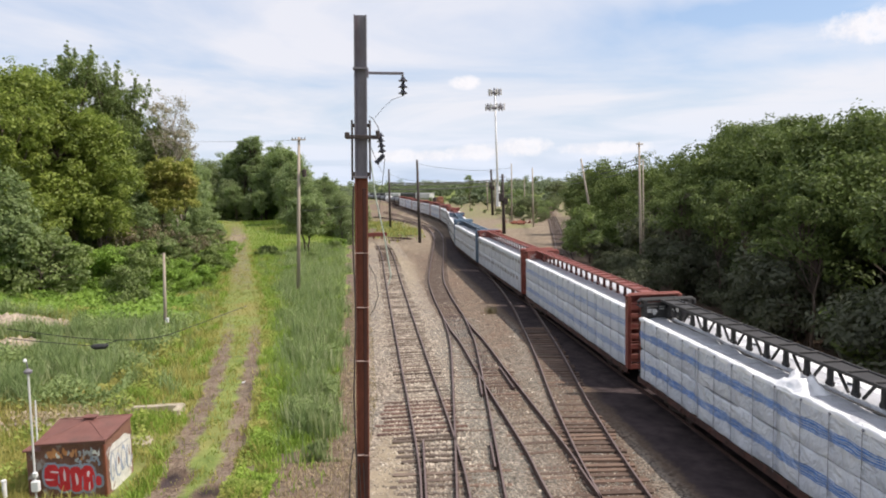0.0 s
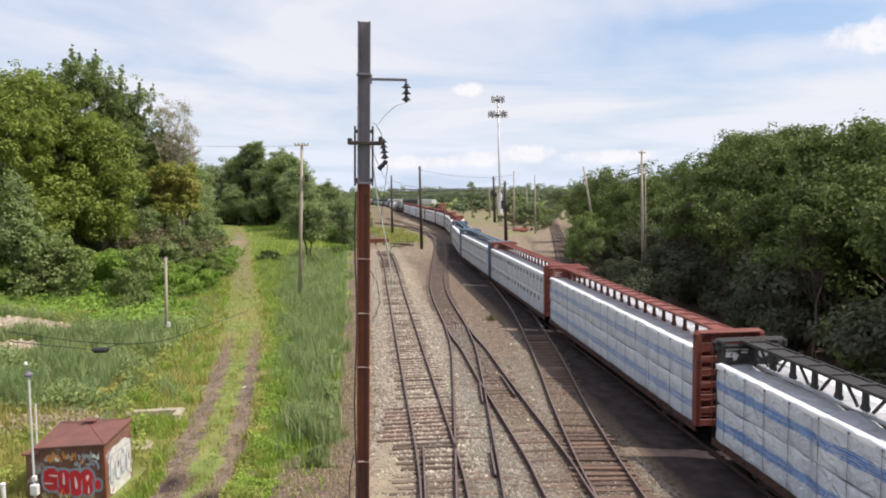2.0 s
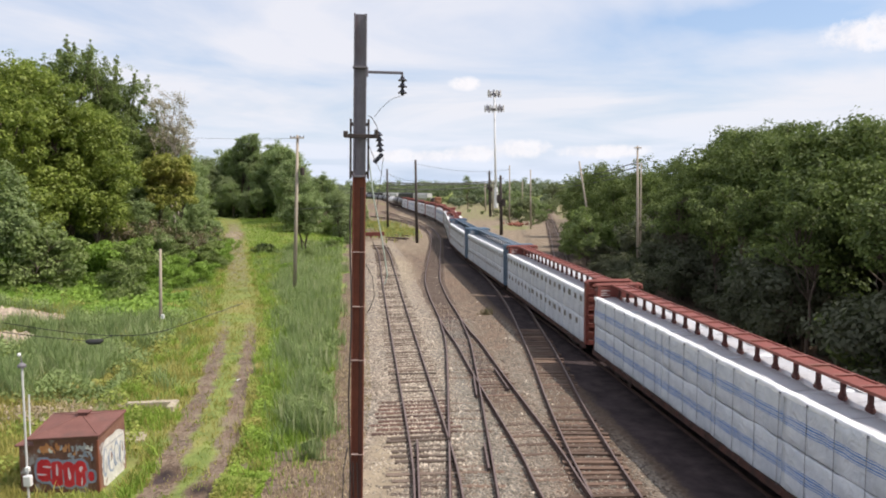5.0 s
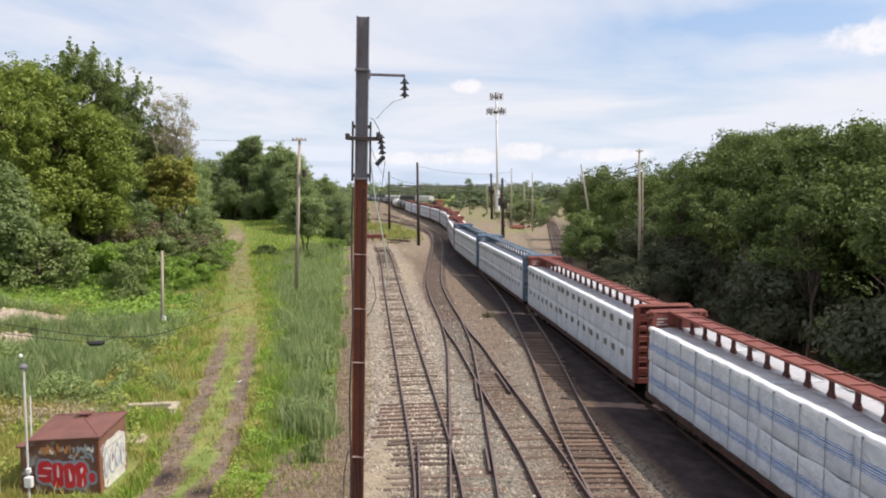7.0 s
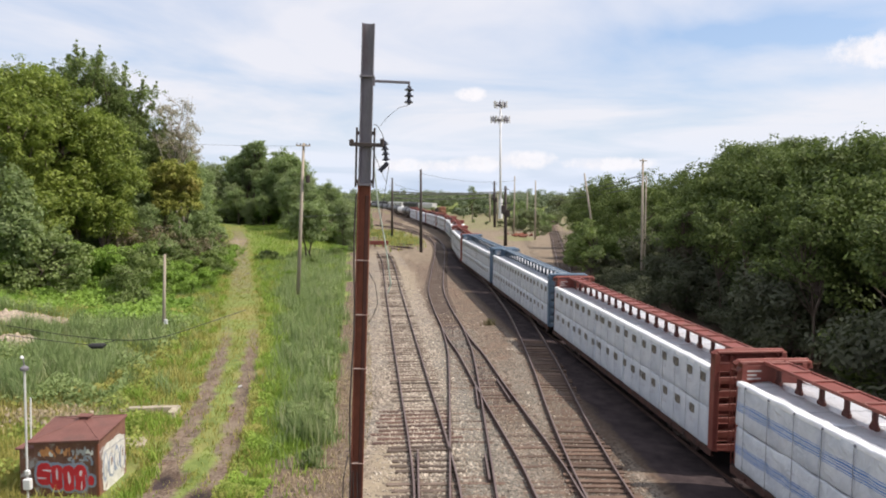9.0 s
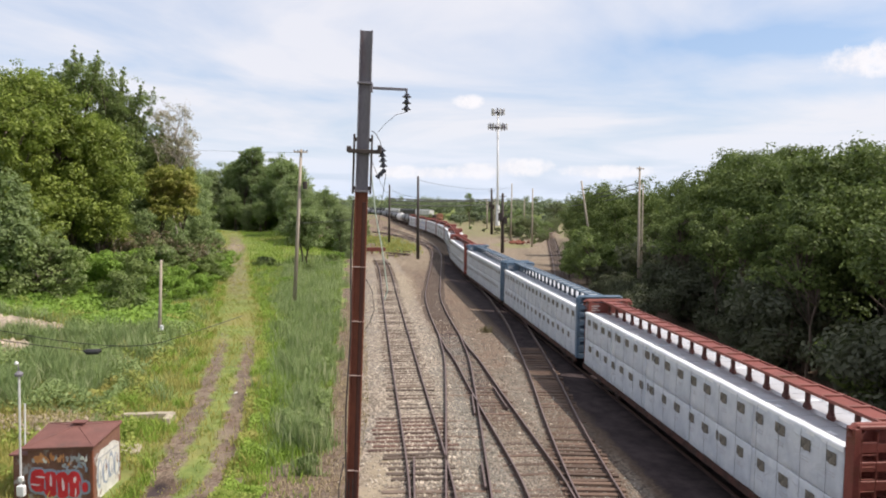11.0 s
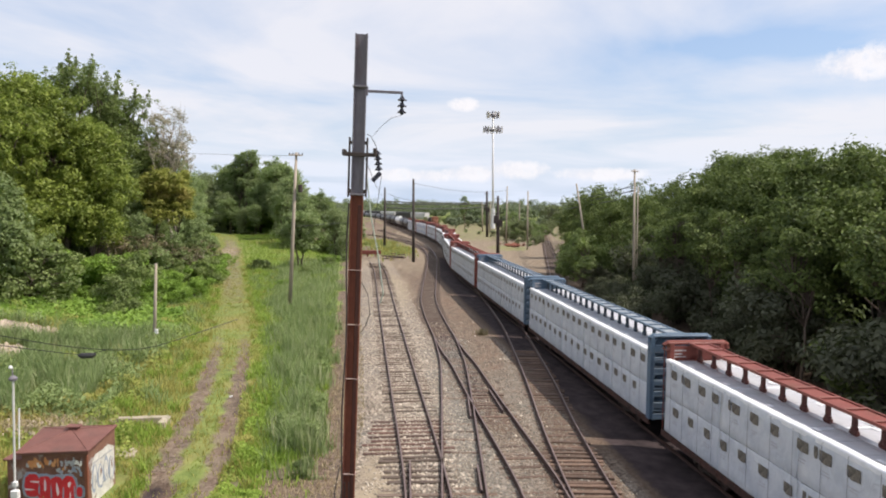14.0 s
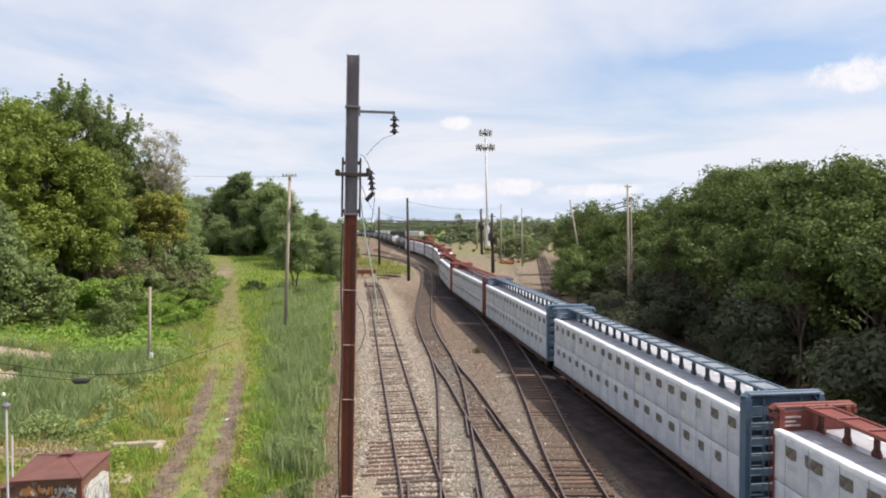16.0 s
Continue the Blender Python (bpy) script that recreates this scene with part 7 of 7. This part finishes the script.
ragged = np.array([noise.noise(Vector((a * 0.9, b * 0.6, 9.0))) for a, b in zip(x, y)]) * 1.6 + rg.normal(0, 0.35, len(x))
keep &= (x + ragged < np.interp(y, [20, 26, 28, 31], [-6.9, -6.4, -5.6, -4.4])) | (rg.uniform(0, 1, len(x)) < 0.06)
x, y, dl = x[keep], y[keep], dl[keep]
tone = np.array([noise.noise(Vector((a * 0.16, b * 0.16, 7.0))) for a, b in zip(x, y)]) + rg.normal(0, 0.12, len(x))
side = x - np.interp(y, *zip(*[(p[1], p[0]) for p in LANE]))
dryish = (tone > np.where((side < -1.5) & (y < 52), -0.17, np.where((dl < 2.6) & (y > 44), -0.42, 0.10))) & (side < 1.5) | (np.abs(dl) < 1.9) & (tone > -0.16) | (tone > 0.32)
hh = rg.uniform(0.12, 0.42, len(x)) * (1 + 1.1 * np.clip(tone, -0.3, 0.6)) * np.interp(dl, [0.5, 1.6, 3.0], [0.55, 0.8, 1.25])
lush = (side > 1.2) | (y > 70)
meadow, dryish = ~dryish & ~lush, dryish & ~(lush & (dl > 2.1) & (rg.uniform(0, 1, len(x)) < 0.5))
blades("lush_grass", x[lush & ~dryish], y[lush & ~dryish], hh[lush & ~dryish] * 1.15, 0.05, M_GRASSLUSH, "lush green grass between lane and reeds", "grass", 48, 0.6)
blades("grass", x[meadow], y[meadow], hh[meadow], 0.045, M_GRASS, "fresh yellow-green grass along the lane", "grass", 43, 0.6)
blades("dry_grass", x[dryish], y[dryish], hh[dryish], 0.04, M_GRASSDRY, "dry straw-coloured grass along the lane", "grass", 44, 0.6)
x, y = between(rg, 8000, 22, 70, [(22, -5.6), (34, -6.0), (70, -10.4)], [(22, -2.7), (34, -3.4), (70, -7.4)], 1.3, 0.0)
blades("trackside_straw", x, y, rg.uniform(0.08, 0.28, len(x)), 0.03, M_STRAW, "sparse dry straw beside the siding", "grass", 45, 0.8)
x, y = between(rg, 4200, 21.5, 40, [(21.5, -6.9), (27, -6.2), (30, -5.2), (40, -6.2)], [(21.5, -3.6), (30, -3.9), (40, -4.7)], 1.2, 0.1)
fx, fy = rg.normal(-13.3, 0.65, 900), rg.normal(31.0, 0.55, 900)
blades("kerb_weeds", fx, fy, rg.uniform(0.2, 0.5, 900), 0.045, M_GRASSLUSH, "lush green weeds against the concrete kerb", "weeds", 54, 0.5)
blades("fallen_straw", x, y, rg.uniform(0.04, 0.14, len(x)), 0.035, M_STRAW, "pale fallen straw on bare earth beside the siding", "straw", 53, 3.2)
x, y = np.r_[rg.normal(-9, 2.6, 2200), rg.normal(-17, 4.2, 2600)], np.r_[rg.normal(150, 8, 2200), rg.normal(178, 7, 2600)]
clear = (line_dist(x, y, spline(TRACK_2, 3.0)) > 2.2) & (line_dist(x, y, spline(TRACK_5, 3.0)) > 2.2)
x, y = x[clear], y[clear]
isl = rg.uniform(0, 1, len(x)) < 0.6
blades("island_weeds", x[isl], y[isl], rg.uniform(0.25, 0.9, isl.sum()), 0.16, M_GRASSDRY, "straw-yellow weeds on the island between tracks", "weeds", 51, 0.5)
blades("island_grass", x[~isl], y[~isl], rg.uniform(0.25, 0.8, (~isl).sum()), 0.16, M_REED, "grey-green weeds on the island between tracks", "weeds", 52, 0.5)
x, y = rg.normal(3.4, 0.28, 150), rg.normal(55.6, 0.18, 150)
blades("weed_tuft", x, y, rg.uniform(0.2, 0.75, 150), 0.03, M_TANGLE, "dry weed tuft on the gravel", "weed", 46, 0.5)



def tufts(name, count, per, near, far, hmin, hmax, mat, label, seed, spread=0.16):
    """Tufts of longer blades standing at random distances from the lane's middle, on both its sides."""
    rg = np.random.default_rng(seed)
    y = 21 + 95 * rg.uniform(0, 1, count) ** 1.9
    mid = np.interp(y, [p[1] for p in LANE], [p[0] for p in LANE])
    x = mid + rg.choice([-1, 1], count) * rg.uniform(near, far, count)
    ok = ~((x > -14.8) & (x < -10.9) & (y > 20.5) & (y < 26.4)) & (x < np.interp(y, [20, 26, 34, 74, 124], [-6.8, -6.3, -5.9, -10.4, -17]))
    ok &= (np.hypot((x + 13.2) / 2.0, (y - 31.8) / 1.3) > 1) & (np.hypot((x + 12.2) / 1.4, (y - 27.9) / 1.4) > 1)
    x, y = np.repeat(x[ok], per), np.repeat(y[ok], per)
    grow_to = np.repeat(rg.uniform(hmin, hmax, ok.sum()), per) * rg.uniform(0.45, 1.1, len(x))
    blades(name, x + rg.normal(0, spread, len(x)), y + rg.normal(0, spread * 1.3, len(x)), grow_to, 0.035, mat, label, "grass", seed + 1, 0.75)


tufts("grass_tufts", 420, 46, 1.5, 5.0, 0.30, 0.85, M_GRASSLUSH, "lush green grass tufts beside the lane", 81)
tufts("straw_tufts", 190, 40, 1.4, 6.5, 0.30, 0.75, M_GRASSDRY, "straw-coloured dry grass tufts beside the lane", 83)
tufts("reed_tufts", 200, 40, 2.6, 6.0, 0.5, 1.2, M_REED, "grey-green reed tufts spreading into the grass", 85, 0.22)
tufts("low_tufts", 80, 24, 0.0, 0.5, 0.10, 0.26, M_GRASS, "low green grass tufts between the ruts", 87, 0.14)


def weed_leaves(name, n, y0, y1, lo, hi, top, size, mat, label, seed, power=1.3, slim=0.7):
    """Broad-leaved weeds: leaves heaped in low mounds."""
    rg = np.random.default_rng(seed)
    x, y = between(rg, n, y0, y1, lo, hi, power)
    lump = np.array([noise.noise(Vector((a * 0.55, b * 0.45, seed))) for a, b in zip(x, y)])
    k = (lump > -0.02) & (np.hypot((x + 13.2) / 1.8, (y - 32.2) / 0.9) > 1) & (np.hypot((x + 29.8) / 1.9, y - 50.2) > 1.9) & (np.hypot(x + 27.2, y - 44.2) > 2.1) & ~((x > -14.6) & (x < -11.0) & (y > 20.5) & (y < 26.2)) & (np.hypot((x + 17.5) / 3.0, (y - 31.6) / 1.4) > 1)
    x, y, lump = x[k], y[k], lump[k]
    z = height(x, y) + np.clip(lump * 2.2 + 0.15, 0.1, 1) * top * rg.uniform(0.15, 1, len(x))
    v, f = leaf_arrays(np.stack([x, y, z], 1), rg.normal(size=(len(x), 3)) * 0.6 + np.array([0.2, -0.3, 0.8]), size, rg, slim)
    tagged(new(name, bulk(name, v, f, mat)), label, "weeds", kind="stuff")


weed_leaves("lane_weeds", 26000, 21, 100, [(21, -7.4), (28, -8.0), (34, -9.4), (45.5, -11.8), (75, -19.4), (110, -30)], [(21, -6.2), (27, -6.1), (30, -6.3), (36, -7.9), (47, -10.2), (67, -14.8), (110, -23)], 0.45, 0.10, M_GRASS, "bright green broad-leaved weeds along the lane", 61, 1.8)
weed_leaves("lush_weeds", 22000, 21, 70, [(21, -7.3), (28, -7.7), (34, -8.9), (45.5, -11.3), (75, -18.6)], [(21, -6.0), (27, -6.0), (31, -6.4), (36, -7.8), (47, -10.0), (70, -15.2)], 0.55, 0.12, M_GRASSLUSH, "lush bright green weeds between lane and reeds", 65, 1.6)
weed_leaves("reed_bank_weeds", 30000, 33, 53, [(33, -27), (40, -30), (50, -33), (62, -34)], [(33, -15.5), (40, -17), (50, -18), (62, -20.5)], 1.2, 0.26, M_REEDLEAF, "leafy grey-green weeds among the reeds", 63, 1.1, 0.35)
weed_leaves("reed_strip_weeds", 44000, 27, 110, lo, hi, 1.05, 0.24, M_REEDLEAF, "leafy grey-green weeds among the tall reeds", 64, 1.6, 0.28)
weed_leaves("bank_weeds", 26000, 20, 62, [(20, -22), (36, -26), (50, -33), (62, -34)], [(20, -10.6), (28, -12.0), (36, -14.5), (50, -18.2), (62, -20.5)], 0.7, 0.18, M_GRASS, "mixed yellow-green weeds on the bank", 62, 1.1)


def vine_carpet():
    rg = np.random.default_rng(6)
    n = 80000
    y = 50 + 45 * rg.uniform(0, 1, n) ** 1.25
    x = -20.0 - np.maximum(0, y - 56) * 0.30 - rg.uniform(0, 28, n) - np.maximum(0, 54 - y) * 1.5
    free = (np.hypot((x + 29.8) / 1.6, y - 50.6) > 1.6) & (np.hypot(x + 27.2, y - 44.6) > 1.8)
    x, y = x[free], y[free]
    n = len(x)
    lump = np.array([noise.noise(Vector((a * 0.22, b * 0.22, 1.5))) for a, b in zip(x, y)])
    z = height(x, y) + np.clip(lump + 0.35, 0, 1) * 1.6 * rg.uniform(0.3, 1, n)
    v, f = leaf_arrays(np.stack([x, y, z], 1), rg.normal(size=(n, 3)) * 0.5 + np.array([0.2, -0.4, 0.8]), 0.28, rg, 0.75)
    tagged(new("vine_cover", bulk("vine_cover", v, f, M_VINE)), "bright green vines covering the bank", "vines", kind="stuff")


vine_carpet()


def patch(cx, cy, sx, sy):
    return lambda rg, n: (rg.normal(cx, sx, n), rg.normal(cy, sy, n))


M_RUBBLE = surf("pinkish_rubble", (0.24, 0.195, 0.15), (0.43, 0.365, 0.29), 2, 0.9, 0, 0.2, 20, island=0.3)
scatter_stones("rubble", 700, patch(-29.8, 51.0, 1.2, 0.6), 0.26, "pinkish broken rubble on the bank", 0.12, M_RUBBLE)
scatter_stones("rubble_heap", 480, patch(-27.2, 44.8, 0.8, 0.8), 0.24, "pinkish broken rubble beside reeds", 0.12, M_RUBBLE)
scatter_stones("brick_litter", 300, patch(-17.5, 31.6, 1.7, 0.7), 0.13, "pinkish brick litter and dry brush behind the shed", 0.06, M_RUBBLE)
gx, gy = np.random.default_rng(8).normal(-17.4, 1.9, 1600), np.random.default_rng(9).normal(31.8, 0.9, 1600)
blades("dead_brush", gx, gy, np.random.default_rng(10).uniform(0.10, 0.5, 1600), 0.035, M_STRAW, "pale dead brush lying behind the shed", "brush", 47, 1.3)
scrap = Mesh().box((0, 0, 0.05), (0.15, 0.11, 0.06), 0.02, 0.5)
scrap.v = [(a + 0.02 * math.sin(19 * b), b + 0.02 * math.sin(23 * a), c + 0.02 * math.sin(31 * a + 17 * b)) for a, b, c in scrap.v]
paper = tagged(part("paper_litter", scrap, M_WHITEPAINT), "crumpled white paper litter lying in the lane", "litter")
paper.location = (-10.62, 37.1, float(height(-10.62, 37.1)))
scatter_stones("scrap_heap", 120, patch(17.6, 172, 1.0, 2.0), 0.36, "heap of rusty scrap and earth", 0.25, M_RUST)


# ---- the rolling train ----
def motions():
    for car, mid, base in CARS:
        walk(car, [(k * 0.5, car_pose(mid, base, k * 0.5)) for k in range(33)])
    for ws in [o for car in order for o in car.children_recursive if o.name.startswith("wheelset")]:
        y = ws.matrix_basis.translation.y
        rows = []
        for k in range(121):
            t = k * 4 / 30
            rows.append((t, Matrix.Translation((0, y, 0.42)) @ Matrix.Rotation(travelled(t) / 0.42, 4, "X")))
        walk(ws, rows)


motions()
